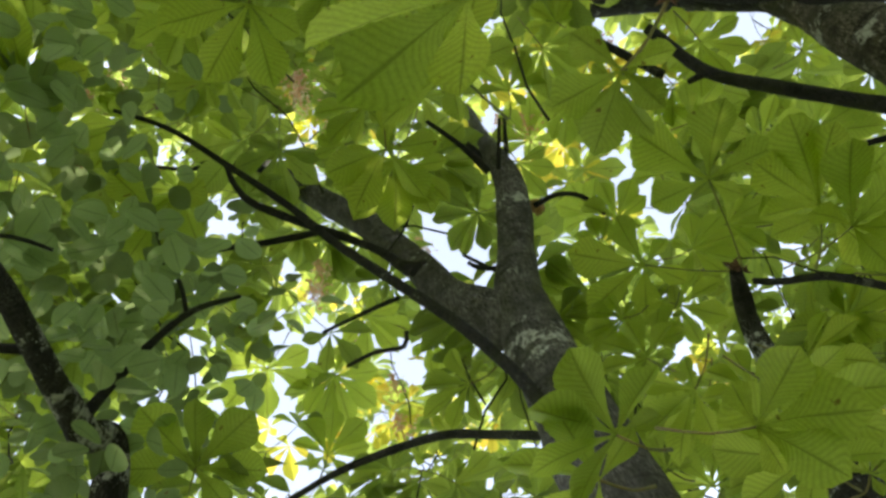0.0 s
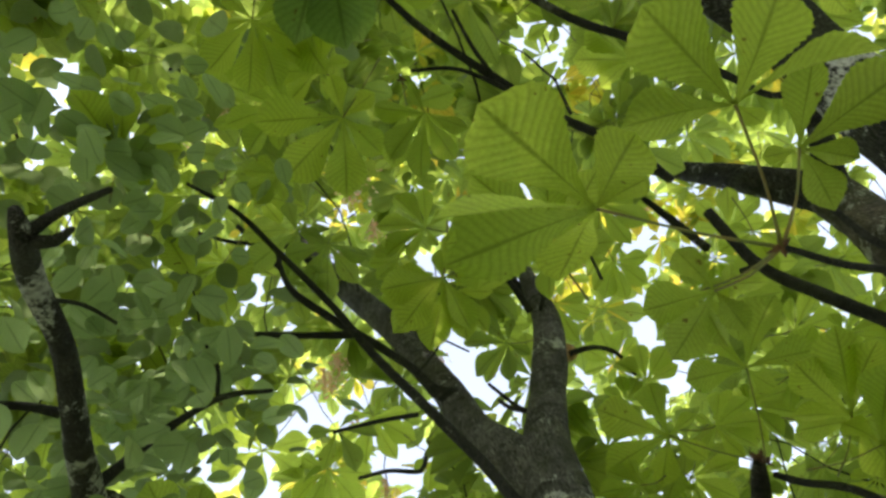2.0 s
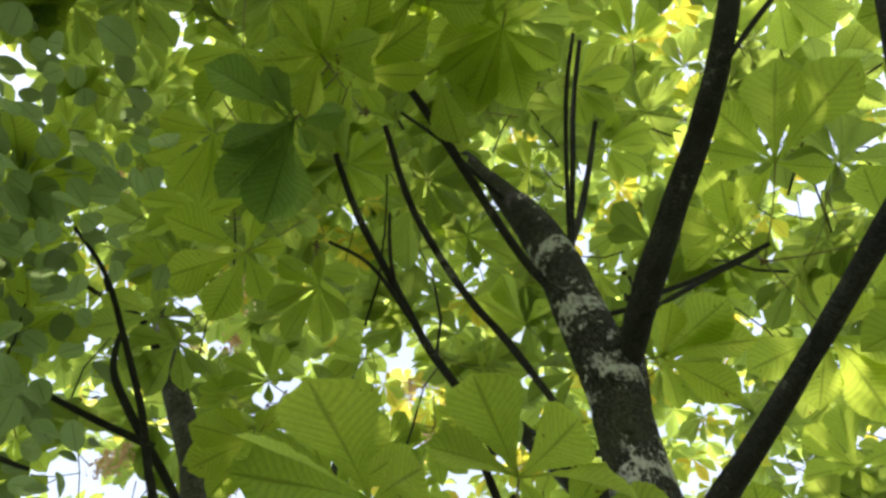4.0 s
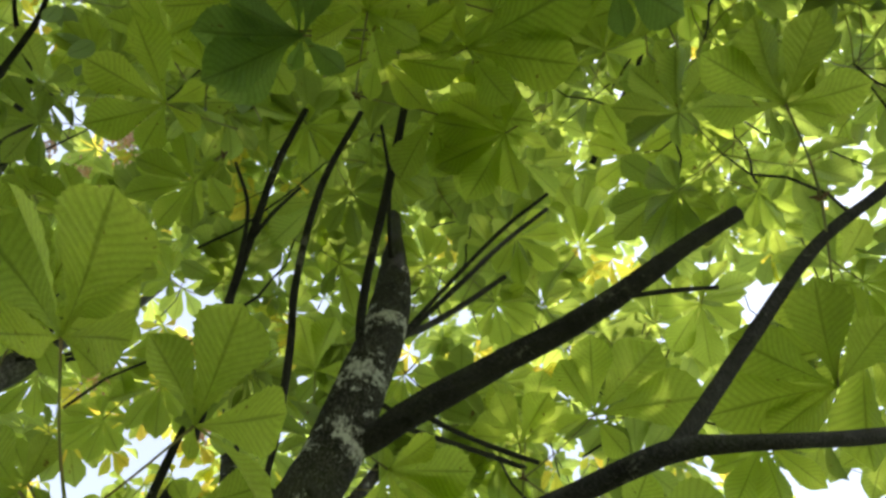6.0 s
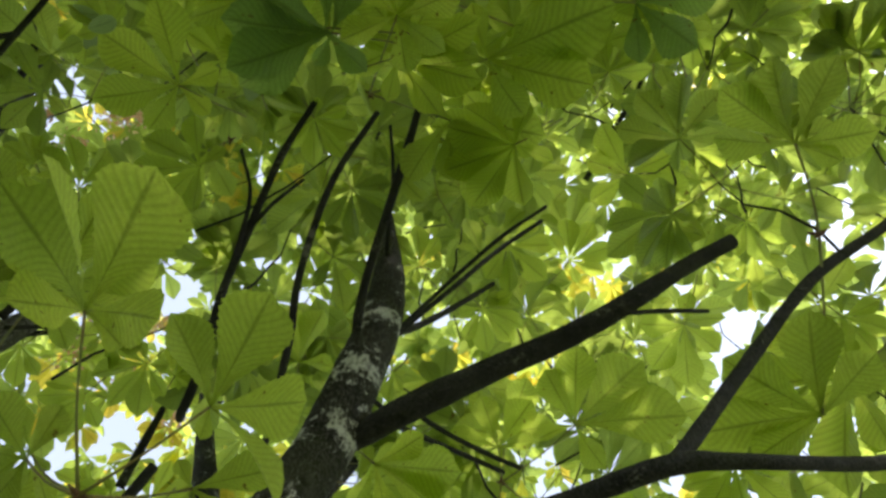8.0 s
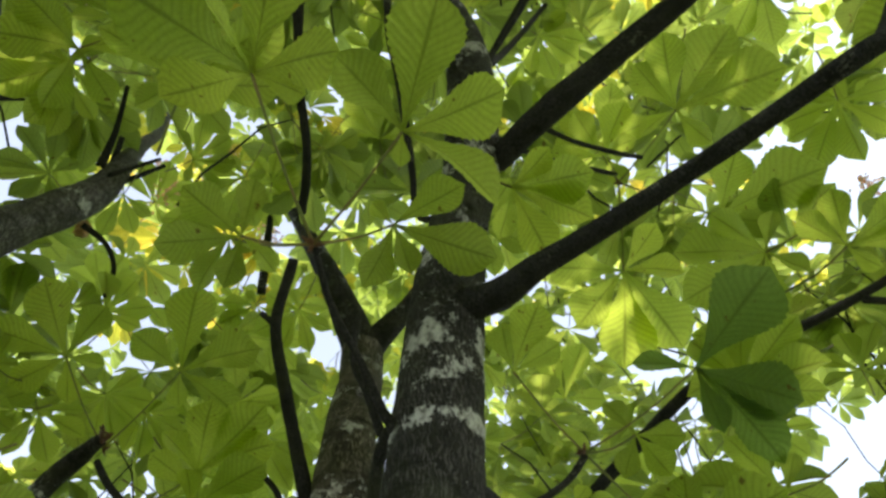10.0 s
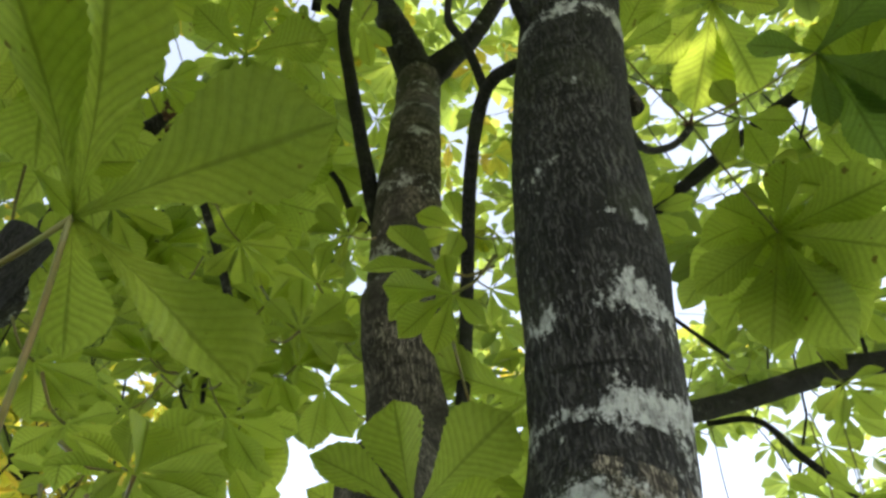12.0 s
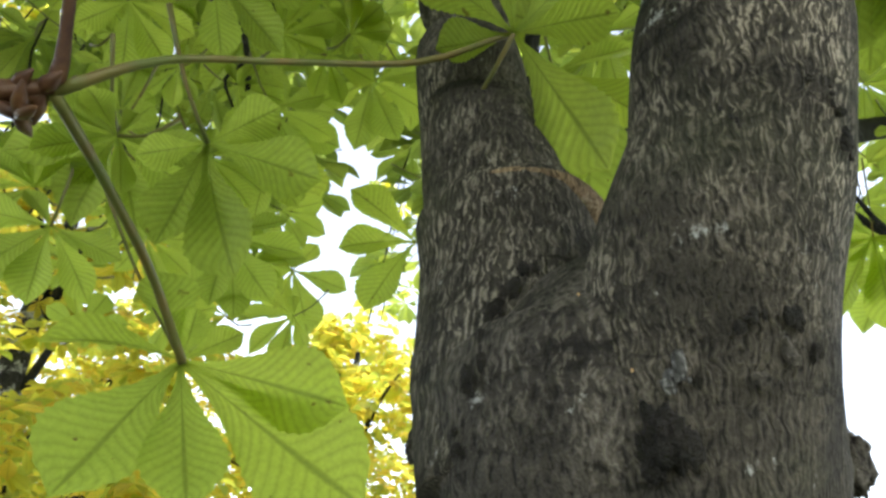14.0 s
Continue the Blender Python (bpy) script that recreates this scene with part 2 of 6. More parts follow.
def tube(pts, sides, step, rough):
    rows = smooth_path(pts, step)
    ahead = np.gradient(rows[:, :3], axis=0)
    ahead /= np.linalg.norm(ahead, axis=1)[:, None] + 1e-9
    side = np.cross(ahead[0], (0.3, 0.9, 0.1))
    verts, faces = [], []
    for i, (x, y, z, r) in enumerate(rows):
        side = side - ahead[i] * (side @ ahead[i])
        side /= np.linalg.norm(side)
        other = np.cross(ahead[i], side)
        for k in range(sides):
            w = 2 * math.pi * k / sides
            d = math.cos(w) * side + math.sin(w) * other
            q = Vector((x, y, z)) + Vector(d) * r
            lump = noise.noise(q * 14) * 0.6 + noise.noise(q * 45) * 0.4 + 0.35 * noise.noise(Vector((x * 3, y * 3, z * 22)))
            verts.append(np.array((x, y, z)) + d * r * (1 + rough * lump))
    m = len(rows)
    for i in range(m - 1):
        for k in range(sides):
            k2 = (k + 1) % sides
            faces.append((i * sides + k, i * sides + k2, (i + 1) * sides + k2, (i + 1) * sides + k))
    verts.append(rows[-1, :3] + ahead[-1] * rows[-1, 3] * 0.4)
    for k in range(sides):
        faces.append(((m - 1) * sides + k, (m - 1) * sides + (k + 1) % sides, len(verts) - 1))
    faces.append(tuple(reversed(range(sides))))
    return verts, faces


def limb(name, tree, pts, mat, label=""):
    big = max(p[3] for p in pts)
    # Thin limbs get near-black bark: their silhouette look is put into the colour.
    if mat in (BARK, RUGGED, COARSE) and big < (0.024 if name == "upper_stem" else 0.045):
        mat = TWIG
    sides, step = (40, 0.02) if big > 0.05 else (18, 0.025) if big > 0.02 else (10, 0.02)
    verts, faces = tube(pts, sides, step, 0.07 if big > 0.05 else 0.12)
    return child(name, mesh_of(name, verts, faces, mat), tree, label)


PROFILE = ((0, 0.045), (0.1, 0.09), (0.25, 0.25), (0.4, 0.50), (0.55, 0.79), (0.68, 0.98), (0.76, 1.0), (0.85, 0.86), (0.92, 0.56), (0.96, 0.24), (1.0, 0.0))


OVAL = ((0, 0.04), (0.06, 0.4), (0.15, 0.68), (0.3, 0.92), (0.45, 1.0), (0.6, 0.97), (0.75, 0.82), (0.88, 0.55), (0.95, 0.32), (1.0, 0.0))


def leaflet(length, width, along, columns, droop, fold, teeth, rng, profile=PROFILE):
    """One obovate leaflet along +y from the hub, its midrib a groove: vertices, faces, lengthwise coordinates."""
    verts, faces, uvs = [], [], []
    bend, curl = rng.uniform(-0.06, 0.06), rng.uniform(-0.25, 0.25)
    for i in range(along + 1):
        s = i / along
        wide = float(np.interp(s, *zip(*profile))) * width
        for k in range(columns + 1):
            u = 2 * k / columns - 1
            edge = abs(u) > 0.99
            j = 1 + ((teeth if i % 2 else -teeth) + rng.uniform(-teeth, teeth) * 0.7) * edge * min(1.0, 2 * s)
            x = u * wide * j + bend * s * s
            y = s * length - (abs(u) ** 1.5) * wide * 0.10
            z = fold * abs(u) * wide - droop * s * s * length + curl * u * abs(u) * wide * s + 0.05 * wide * math.sin(s * 9 + u * 2 + curl * 9)
            verts.append((x, y, z))
            uvs.append((0.5 + u * 0.5, s))
    c = columns + 1
    for i in range(along):
        for k in range(columns):
            faces.append((i * c + k, i * c + k + 1, (i + 1) * c + k + 1, (i + 1) * c + k))
    return verts, faces, uvs


def palmate(count, along, columns, seed, teeth):
    """A horse chestnut leaf of unit reach: leaflets fan out from the hub at the origin, the middle one along +y, its upper side +z."""
    rng = random.Random(seed)
    spread = {5: (0, 48, -46, 104, -108), 6: (0, 38, -40, 82, -85, 135), 7: (0, 34, -36, 72, -70, 122, -126)}[count]
    reach = {5: (1, 0.95, 0.93, 0.66, 0.62), 6: (1, 0.97, 0.92, 0.78, 0.74, 0.48), 7: (1, 0.98, 0.95, 0.84, 0.8, 0.52, 0.48)}[count]
    verts, faces, uvs = [], [], []
    for turn, far in zip(spread, reach):
        turn, far = turn + rng.uniform(-6, 6), far * rng.uniform(0.9, 1.06)
        v, f, uv = leaflet(far, far * rng.uniform(0.205, 0.268), along, columns, rng.uniform(0.02, 0.28), rng.uniform(0.25, 0.75), teeth, rng)
        m = pose(0, 0, 0, rng.uniform(-14, 10), rng.uniform(-28, 28), turn)
        n = len(verts)
        verts += [tuple(m @ Vector(p)) for p in v]
        faces += [tuple(i + n for i in q) for q in f]
        uvs += uv
    return verts, faces, uvs


LEAVES = {n: [mesh_of("leaf", *palmate(n, 26, 6, 10 * n + k, 0.03)[:2], LEAF, palmate(n, 26, 6, 10 * n + k, 0.03)[2]) for k in range(3)] for n in (5, 6, 7)}
leaf_rng = random.Random(4)


def leaf(tree, hub, reach, normal, count=7, node=None):
    """A leaf at its hub; reach: the way to the tip of the middle leaflet; normal: its upper side; node: where its stalk meets the twig."""
    y = Vector(reach)
    size = y.length
    y.normalize()
    z = (Vector(normal) - y * Vector(normal).dot(y)).normalized()
    x = y.cross(z)
    m = Matrix((x, y, z)).transposed().to_4x4()
    ob = child("leaf", leaf_rng.choice(LEAVES[count]), tree)
    ob.matrix_basis = Matrix.Translation(hub) @ m @ Matrix.Scale(size, 4)
    if node is not None and (Vector(node) - Vector(hub)).length < 0.55:
        a0, b0 = Vector(hub), Vector(node)
    else:
        a0, b0 = Vector(hub), Vector(hub) - y * size * 0.7 + z * size * 0.35
    mid = (a0 + b0) / 2 + Vector((0, 0, -0.012))
    verts, faces = tube([(*a0, 0.0022), (*mid, 0.002), (*b0, 0.0028)], 6, 0.03, 0.02)
    stalk = new("petiole", mesh_of("petiole", verts, faces, PETIOLE))
    stalk.parent, stalk.matrix_parent_inverse = ob, ob.matrix_basis.inverted()
    return ob


def blade(length, width, arch, pleat, rng, along=36, columns=8):
    """A near leaflet along +y: pleated between its side veins, a grooved midrib, toothed edges and a short point."""
    verts, faces, uvs = [], [], []
    bend, twist, fold = rng.uniform(-0.07, 0.07), rng.uniform(-0.22, 0.22), rng.uniform(0.12, 0.45)
    for i in range(along + 1):
        s = i / along
        wide = float(np.interp(s, *zip(*PROFILE))) * width
        for k in range(columns + 1):
            u = 2 * k / columns - 1
            j = 1 + (0.035 if i % 2 else -0.035) * rng.uniform(0.4, 1.5) * (abs(u) > 0.99) * min(1.0, 2 * s)
            x = u * wide * j + bend * length * s * (1 - s)
            y = s * length - abs(u) ** 1.5 * wide * 0.10
            ripple = pleat * math.cos(2 * math.pi * 7.5 * (s - 0.21 * abs(u))) * min(1, 4 * abs(u)) * (1 - s) ** 0.3
            z = arch * 4 * s * (1 - s) * length + fold * abs(u) * wide + twist * u * wide * (0.3 + s) + ripple * length + 0.04 * wide * math.sin(7 * s + 3 * u)
            verts.append((x, y, z))
            uvs.append((0.5 + u * 0.5, s))
    c = columns + 1
    for i in range(along):
        for k in range(columns):
            faces.append((i * c + k, i * c + k + 1, (i + 1) * c + k + 1, (i + 1) * c + k))
    return verts, faces, uvs


def fan(tree, hub, normal, tips, node=None, mat=None, label=""):
    """A large leaf near the path: its hub, its upper side, the tip of each leaflet, and the twig's end that its stalk grows from."""
    rng = random.Random(int(abs(hub[0] * 911 + hub[1] * 577 + hub[2] * 331) * 10))
    hub, up = Vector(hub), Vector(normal)
    longest = max((Vector(t) - hub).length for t in tips)
    verts, faces, uvs = [], [], []
    ways = [(Vector(t) - hub).normalized() for t in tips]
    for tip, y in zip(tips, ways):
        far = (Vector(tip) - hub).length
        gap = min(w.angle(y) for w in ways if w is not y)
        z = (up - y * up.dot(y)).normalized()
        m = Matrix((y.cross(z), y, z)).transposed().to_4x4() @ pose(0, 0, 0, 0, rng.uniform(-32, 32), 0)
        v, f, uv = blade(far, far * max(0.19, min(rng.uniform(0.25, 0.31), 1.15 * math.tan(gap / 2))), rng.uniform(0.0, 0.09), rng.uniform(0.006, 0.011), rng)
        n = len(verts)
        verts += [tuple(m @ Vector(p)) for p in v]
        faces += [tuple(i + n for i in q) for q in f]
        uvs += uv
    ob = child("leaf", mesh_of("leaf", verts, faces, mat or LEAF, uvs), tree, label)
    ob.matrix_basis = Matrix.Translation(hub)
    away = hub - sum((Vector(t) for t in tips), Vector()) / len(tips)
    end = Vector(node) if node else hub + away.normalized() * longest * 0.8 + up * longest * 0.3
    mid = (hub + end) / 2 + Vector((0, 0, -0.012))
    verts, faces = tube([(*hub, 0.0024), (*mid, 0.002), (*end, 0.003)], 6, 0.03, 0.02)
    stalk = new("petiole", mesh_of("petiole", verts, faces, PETIOLE))
    stalk.parent, stalk.matrix_parent_inverse = ob, ob.matrix_basis.inverted()
    return ob


# ---- setting ----
def ground():
    verts, faces = [], []
    rings = [0, 1, 2, 4, 8, 16, 40, 120, 600, 3000]
    for r in rings:
        for k in range(48):
            w = 2 * math.pi * k / 48
            x, y = r * math.cos(w), r * math.sin(w)
            verts.append((x, y, 0.05 * noise.noise(Vector((x, y, 0)) * 0.5) - 0.03))
    for i in range(len(rings) - 1):
        for k in range(48):
            faces.append((i * 48 + k, (i + 1) * 48 + k, (i + 1) * 48 + (k + 1) % 48, i * 48 + (k + 1) % 48))
    ob = new("ground", mesh_of("ground", verts, faces, SOIL))
    return tagged(ob, "shaded ground with grass and old leaf litter", "ground", kind="structure")


ground()

chestnut = thing("horse_chestnut_tree", (0.9, 0.43, 0), "forked horse chestnut with grey lichened bark and large green leaves", "tree")
second_tree = thing("horse_chestnut_tree", (0.45, 0.98, 0), "slender horse chestnut with grey trunk and green canopy", "tree")
round_leaved_tree = thing("round_leaved_tree", (-0.75, 2.0, 0), "dark knobby tree with small round green leaves", "tree")

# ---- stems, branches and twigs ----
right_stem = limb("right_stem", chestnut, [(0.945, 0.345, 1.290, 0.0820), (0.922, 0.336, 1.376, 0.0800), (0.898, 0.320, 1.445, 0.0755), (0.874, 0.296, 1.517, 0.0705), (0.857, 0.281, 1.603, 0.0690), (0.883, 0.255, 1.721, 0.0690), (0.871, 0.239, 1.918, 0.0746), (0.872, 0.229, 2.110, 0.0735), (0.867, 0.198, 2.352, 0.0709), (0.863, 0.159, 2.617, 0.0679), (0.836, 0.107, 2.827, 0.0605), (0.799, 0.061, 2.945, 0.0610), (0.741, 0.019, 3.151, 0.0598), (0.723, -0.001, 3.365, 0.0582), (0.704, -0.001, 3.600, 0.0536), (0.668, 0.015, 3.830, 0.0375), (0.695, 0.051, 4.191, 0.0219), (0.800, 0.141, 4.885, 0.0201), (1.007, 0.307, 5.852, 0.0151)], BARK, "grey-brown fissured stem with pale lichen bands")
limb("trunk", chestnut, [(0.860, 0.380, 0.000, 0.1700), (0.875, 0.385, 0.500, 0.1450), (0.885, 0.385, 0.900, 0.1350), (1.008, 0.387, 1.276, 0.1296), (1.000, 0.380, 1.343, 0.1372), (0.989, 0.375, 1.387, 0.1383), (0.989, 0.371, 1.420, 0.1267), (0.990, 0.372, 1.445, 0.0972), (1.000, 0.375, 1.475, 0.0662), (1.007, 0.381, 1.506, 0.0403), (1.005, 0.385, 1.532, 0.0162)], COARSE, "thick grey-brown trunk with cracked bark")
# Lighter bark low on the stem, darker above: shade set by colour.
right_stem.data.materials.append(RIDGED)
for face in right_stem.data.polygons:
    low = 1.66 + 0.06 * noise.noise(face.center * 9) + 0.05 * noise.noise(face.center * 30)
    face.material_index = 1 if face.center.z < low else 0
limb("left_stem", chestnut, [(0.970, 0.445, 1.323, 0.0734), (0.991, 0.447, 1.407, 0.0816), (1.006, 0.453, 1.478, 0.0793), (1.009, 0.458, 1.527, 0.0757), (1.016, 0.462, 1.566, 0.0789), (1.016, 0.468, 1.592, 0.0693), (1.015, 0.475, 1.627, 0.0643), (1.020, 0.489, 1.708, 0.0563), (1.028, 0.502, 1.786, 0.0529), (1.208, 0.520, 1.933, 0.0644), (1.190, 0.551, 2.163, 0.0512), (1.417, 0.594, 2.323, 0.0804), (1.461, 0.603, 2.624, 0.0817), (1.487, 0.595, 2.968, 0.0735), (1.614, 0.618, 3.275, 0.0722), (1.619, 0.614, 3.445, 0.0722)], RUGGED, "grey stem of the fork with smooth rings")
limb("upper_stem", chestnut, [(1.619, 0.614, 3.445, 0.0683), (1.567, 0.658, 3.602, 0.0585), (1.542, 0.714, 3.790, 0.0500), (1.513, 0.795, 4.026, 0.0386), (1.508, 0.944, 4.453, 0.0288)], BARK)
limb("upper_stem", chestnut, [(1.623, 0.615, 3.441, 0.0586), (1.613, 0.503, 3.537, 0.0418), (1.626, 0.416, 3.666, 0.0331), (1.601, 0.269, 3.936, 0.0253), (1.565, 0.074, 4.418, 0.0206)], BARK)
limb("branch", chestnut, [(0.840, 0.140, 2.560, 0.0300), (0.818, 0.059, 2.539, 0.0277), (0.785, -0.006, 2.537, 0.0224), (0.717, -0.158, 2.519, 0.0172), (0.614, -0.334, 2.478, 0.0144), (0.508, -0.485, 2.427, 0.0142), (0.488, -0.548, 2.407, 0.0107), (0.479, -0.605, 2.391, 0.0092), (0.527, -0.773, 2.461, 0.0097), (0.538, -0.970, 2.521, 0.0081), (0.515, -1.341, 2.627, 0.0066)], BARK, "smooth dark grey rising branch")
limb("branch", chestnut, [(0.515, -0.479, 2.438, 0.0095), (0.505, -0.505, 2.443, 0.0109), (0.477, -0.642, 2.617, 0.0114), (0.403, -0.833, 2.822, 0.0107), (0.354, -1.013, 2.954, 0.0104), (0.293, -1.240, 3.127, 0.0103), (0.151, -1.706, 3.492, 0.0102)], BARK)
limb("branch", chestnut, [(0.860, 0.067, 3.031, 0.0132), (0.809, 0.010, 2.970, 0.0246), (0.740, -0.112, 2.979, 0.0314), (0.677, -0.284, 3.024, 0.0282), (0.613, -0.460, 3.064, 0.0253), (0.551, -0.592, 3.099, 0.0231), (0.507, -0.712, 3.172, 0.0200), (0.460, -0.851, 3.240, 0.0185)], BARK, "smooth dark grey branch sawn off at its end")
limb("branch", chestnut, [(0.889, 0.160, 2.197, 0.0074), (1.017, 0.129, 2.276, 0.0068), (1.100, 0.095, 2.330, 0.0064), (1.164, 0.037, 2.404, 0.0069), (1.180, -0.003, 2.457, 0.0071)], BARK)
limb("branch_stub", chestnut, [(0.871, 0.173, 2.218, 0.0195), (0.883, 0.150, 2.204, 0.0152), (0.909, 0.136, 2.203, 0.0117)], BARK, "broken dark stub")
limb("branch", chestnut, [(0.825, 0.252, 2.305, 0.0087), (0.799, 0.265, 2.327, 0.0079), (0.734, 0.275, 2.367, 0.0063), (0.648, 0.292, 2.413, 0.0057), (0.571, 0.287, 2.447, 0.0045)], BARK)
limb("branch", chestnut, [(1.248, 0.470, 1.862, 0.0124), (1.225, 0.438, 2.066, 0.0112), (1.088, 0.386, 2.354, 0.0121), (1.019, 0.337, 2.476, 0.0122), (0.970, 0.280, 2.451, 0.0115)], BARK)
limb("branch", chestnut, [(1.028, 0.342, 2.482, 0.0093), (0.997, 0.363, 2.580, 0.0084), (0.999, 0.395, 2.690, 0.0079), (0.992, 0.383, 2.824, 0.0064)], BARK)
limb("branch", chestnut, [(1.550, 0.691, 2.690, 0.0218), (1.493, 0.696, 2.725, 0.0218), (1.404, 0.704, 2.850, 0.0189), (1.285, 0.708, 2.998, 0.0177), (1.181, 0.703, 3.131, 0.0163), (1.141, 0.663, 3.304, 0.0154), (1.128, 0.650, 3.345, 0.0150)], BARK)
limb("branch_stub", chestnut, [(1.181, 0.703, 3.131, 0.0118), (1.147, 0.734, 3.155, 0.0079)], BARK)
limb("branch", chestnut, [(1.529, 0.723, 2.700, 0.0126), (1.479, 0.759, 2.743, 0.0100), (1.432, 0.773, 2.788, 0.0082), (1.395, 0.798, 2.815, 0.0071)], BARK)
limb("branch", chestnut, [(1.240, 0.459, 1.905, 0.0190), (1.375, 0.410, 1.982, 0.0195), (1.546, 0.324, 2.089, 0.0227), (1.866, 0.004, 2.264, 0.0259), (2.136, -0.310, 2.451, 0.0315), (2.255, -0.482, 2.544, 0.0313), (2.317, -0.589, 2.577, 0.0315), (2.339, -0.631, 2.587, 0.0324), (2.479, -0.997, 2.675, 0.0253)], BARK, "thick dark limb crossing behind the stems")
limb("branch", chestnut, [(1.618, -0.067, 1.935, 0.0033), (1.632, -0.100, 1.879, 0.0059), (1.638, -0.156, 1.812, 0.0056), (1.636, -0.229, 1.721, 0.0051)], BARK)
limb("twig", chestnut, [(2.328, -0.461, 2.512, 0.0105), (2.311, -0.563, 2.581, 0.0080), (2.316, -0.588, 2.661, 0.0059)], BARK)
limb("twig", chestnut, [(2.250, -0.065, 2.419, 0.0080), (2.232, -0.196, 2.400, 0.0101), (2.215, -0.269, 2.273, 0.0107), (2.184, -0.352, 2.145, 0.0098)], BARK)
limb("branch", chestnut, [(1.501, 0.073, 2.543, 0.0122), (1.483, -0.060, 2.631, 0.0151), (1.398, -0.299, 2.740, 0.0147), (1.359, -0.469, 2.780, 0.0136), (1.338, -0.620, 2.791, 0.0120), (1.287, -0.853, 2.830, 0.0097)], BARK)
limb("twig", chestnut, [(1.311, -0.710, 2.784, 0.0102), (1.345, -0.786, 2.786, 0.0080), (1.362, -0.885, 2.786, 0.0069)], BARK)
limb("twig", chestnut, [(1.378, 0.185, 2.371, 0.0050), (1.684, 0.057, 2.437, 0.0052), (1.904, -0.101, 2.416, 0.0055)], BARK)
limb("twig", chestnut, [(1.748, 0.037, 2.525, 0.0056), (1.820, 0.080, 2.395, 0.0054)], BARK)
limb("branch", chestnut, [(0.790, 0.070, 2.800, 0.0140), (0.830, 0.188, 2.874, 0.0067), (0.756, 0.179, 2.963, 0.0081), (0.619, 0.157, 3.083, 0.0091), (0.498, 0.142, 3.160, 0.0087), (0.308, 0.071, 3.239, 0.0081), (0.155, -0.036, 3.299, 0.0065)], BARK)
limb("branch", chestnut, [(0.715, 0.039, 3.232, 0.0105), (0.659, 0.036, 3.264, 0.0119), (0.551, 0.010, 3.320, 0.0113), (0.325, -0.069, 3.403, 0.0112), (0.142, -0.129, 3.439, 0.0084)], BARK)
limb("twig", chestnut, [(0.677, 0.013, 3.718, 0.0076), (0.537, -0.000, 3.718, 0.0062), (0.384, -0.021, 3.714, 0.0054), (0.235, -0.021, 3.695, 0.0046)], BARK)
limb("twig", chestnut, [(0.765, -0.030, 3.406, 0.0066), (0.646, -0.201, 3.541, 0.0062), (0.551, -0.345, 3.637, 0.0062), (0.485, -0.474, 3.706, 0.0051)], BARK)
limb("branch", chestnut, [(0.767, -0.020, 3.426, 0.0130), (0.828, -0.075, 3.608, 0.0112), (0.859, -0.180, 3.828, 0.0106), (0.888, -0.332, 4.149, 0.0088)], BARK, "pale grey upper branch")
limb("twig", chestnut, [(0.810, 0.000, 3.386, 0.0088), (0.779, -0.045, 3.462, 0.0080), (0.721, -0.194, 3.660, 0.0081), (0.664, -0.333, 3.839, 0.0080), (0.607, -0.493, 4.002, 0.0070)], BARK)
limb("branch", chestnut, [(1.000, 0.572, 3.382, 0.0120), (0.975, 0.560, 3.366, 0.0140), (0.888, 0.511, 3.350, 0.0133), (0.794, 0.478, 3.407, 0.0128), (0.668, 0.460, 3.534, 0.0125), (0.539, 0.414, 3.655, 0.0121), (0.340, 0.331, 3.787, 0.0114), (0.183, 0.233, 3.889, 0.0092)], BARK)
limb("twig", second_tree, [(0.664, 0.463, 3.546, 0.0079), (0.537, 0.424, 3.631, 0.0073), (0.419, 0.405, 3.694, 0.0061), (0.307, 0.441, 3.764, 0.0056)], BARK)
limb("twig", second_tree, [(0.530, 0.410, 3.660, 0.0068), (0.462, 0.342, 3.700, 0.0061), (0.401, 0.257, 3.759, 0.0049)], BARK)
limb("twig", chestnut, [(0.763, -0.002, 3.010, 0.0070), (0.906, -0.072, 3.174, 0.0069), (1.067, -0.197, 3.322, 0.0070), (1.200, -0.333, 3.416, 0.0069)], BARK)
limb("twig", chestnut, [(0.590, -0.737, 4.595, 0.0120), (0.367, -0.859, 4.610, 0.0108), (0.212, -0.941, 4.607, 0.0097), (0.093, -0.969, 4.607, 0.0072)], BARK)
limb("twig", chestnut, [(0.565, -0.577, 3.067, 0.0058), (0.589, -0.679, 3.135, 0.0060), (0.615, -0.793, 3.194, 0.0053)], BARK)
limb("twig", chestnut, [(0.788, -0.110, 3.051, 0.0062), (0.888, -0.190, 3.114, 0.0060), (0.987, -0.297, 3.172, 0.0062), (1.036, -0.363, 3.198, 0.0057)], BARK)
limb("twig", chestnut, [(0.827, 0.005, 3.184, 0.0069), (0.937, -0.065, 3.247, 0.0062)], BARK)
limb("branch", second_tree, [(1.421, 0.989, 2.381, 0.0116), (1.409, 1.012, 2.479, 0.0109), (1.365, 1.046, 2.600, 0.0108), (1.314, 1.084, 2.712, 0.0105), (1.267, 1.145, 2.791, 0.0101), (1.244, 1.186, 2.858, 0.0096)], BARK)
limb("branch", chestnut, [(0.774, 0.910, 1.876, 0.0209), (0.775, 0.877, 1.977, 0.0262), (0.778, 0.861, 2.027, 0.0290)], BARK, "knobby near branch end")
limb("branch", second_tree, [(1.360, 0.892, 3.569, 0.0162), (1.259, 0.840, 3.668, 0.0151), (1.192, 0.811, 3.788, 0.0109)], BARK)
limb("branch", second_tree, [(-0.026, 1.317, 4.101, 0.0152), (-0.110, 1.274, 4.185, 0.0122), (-0.187, 1.235, 4.263, 0.0102)], BARK)
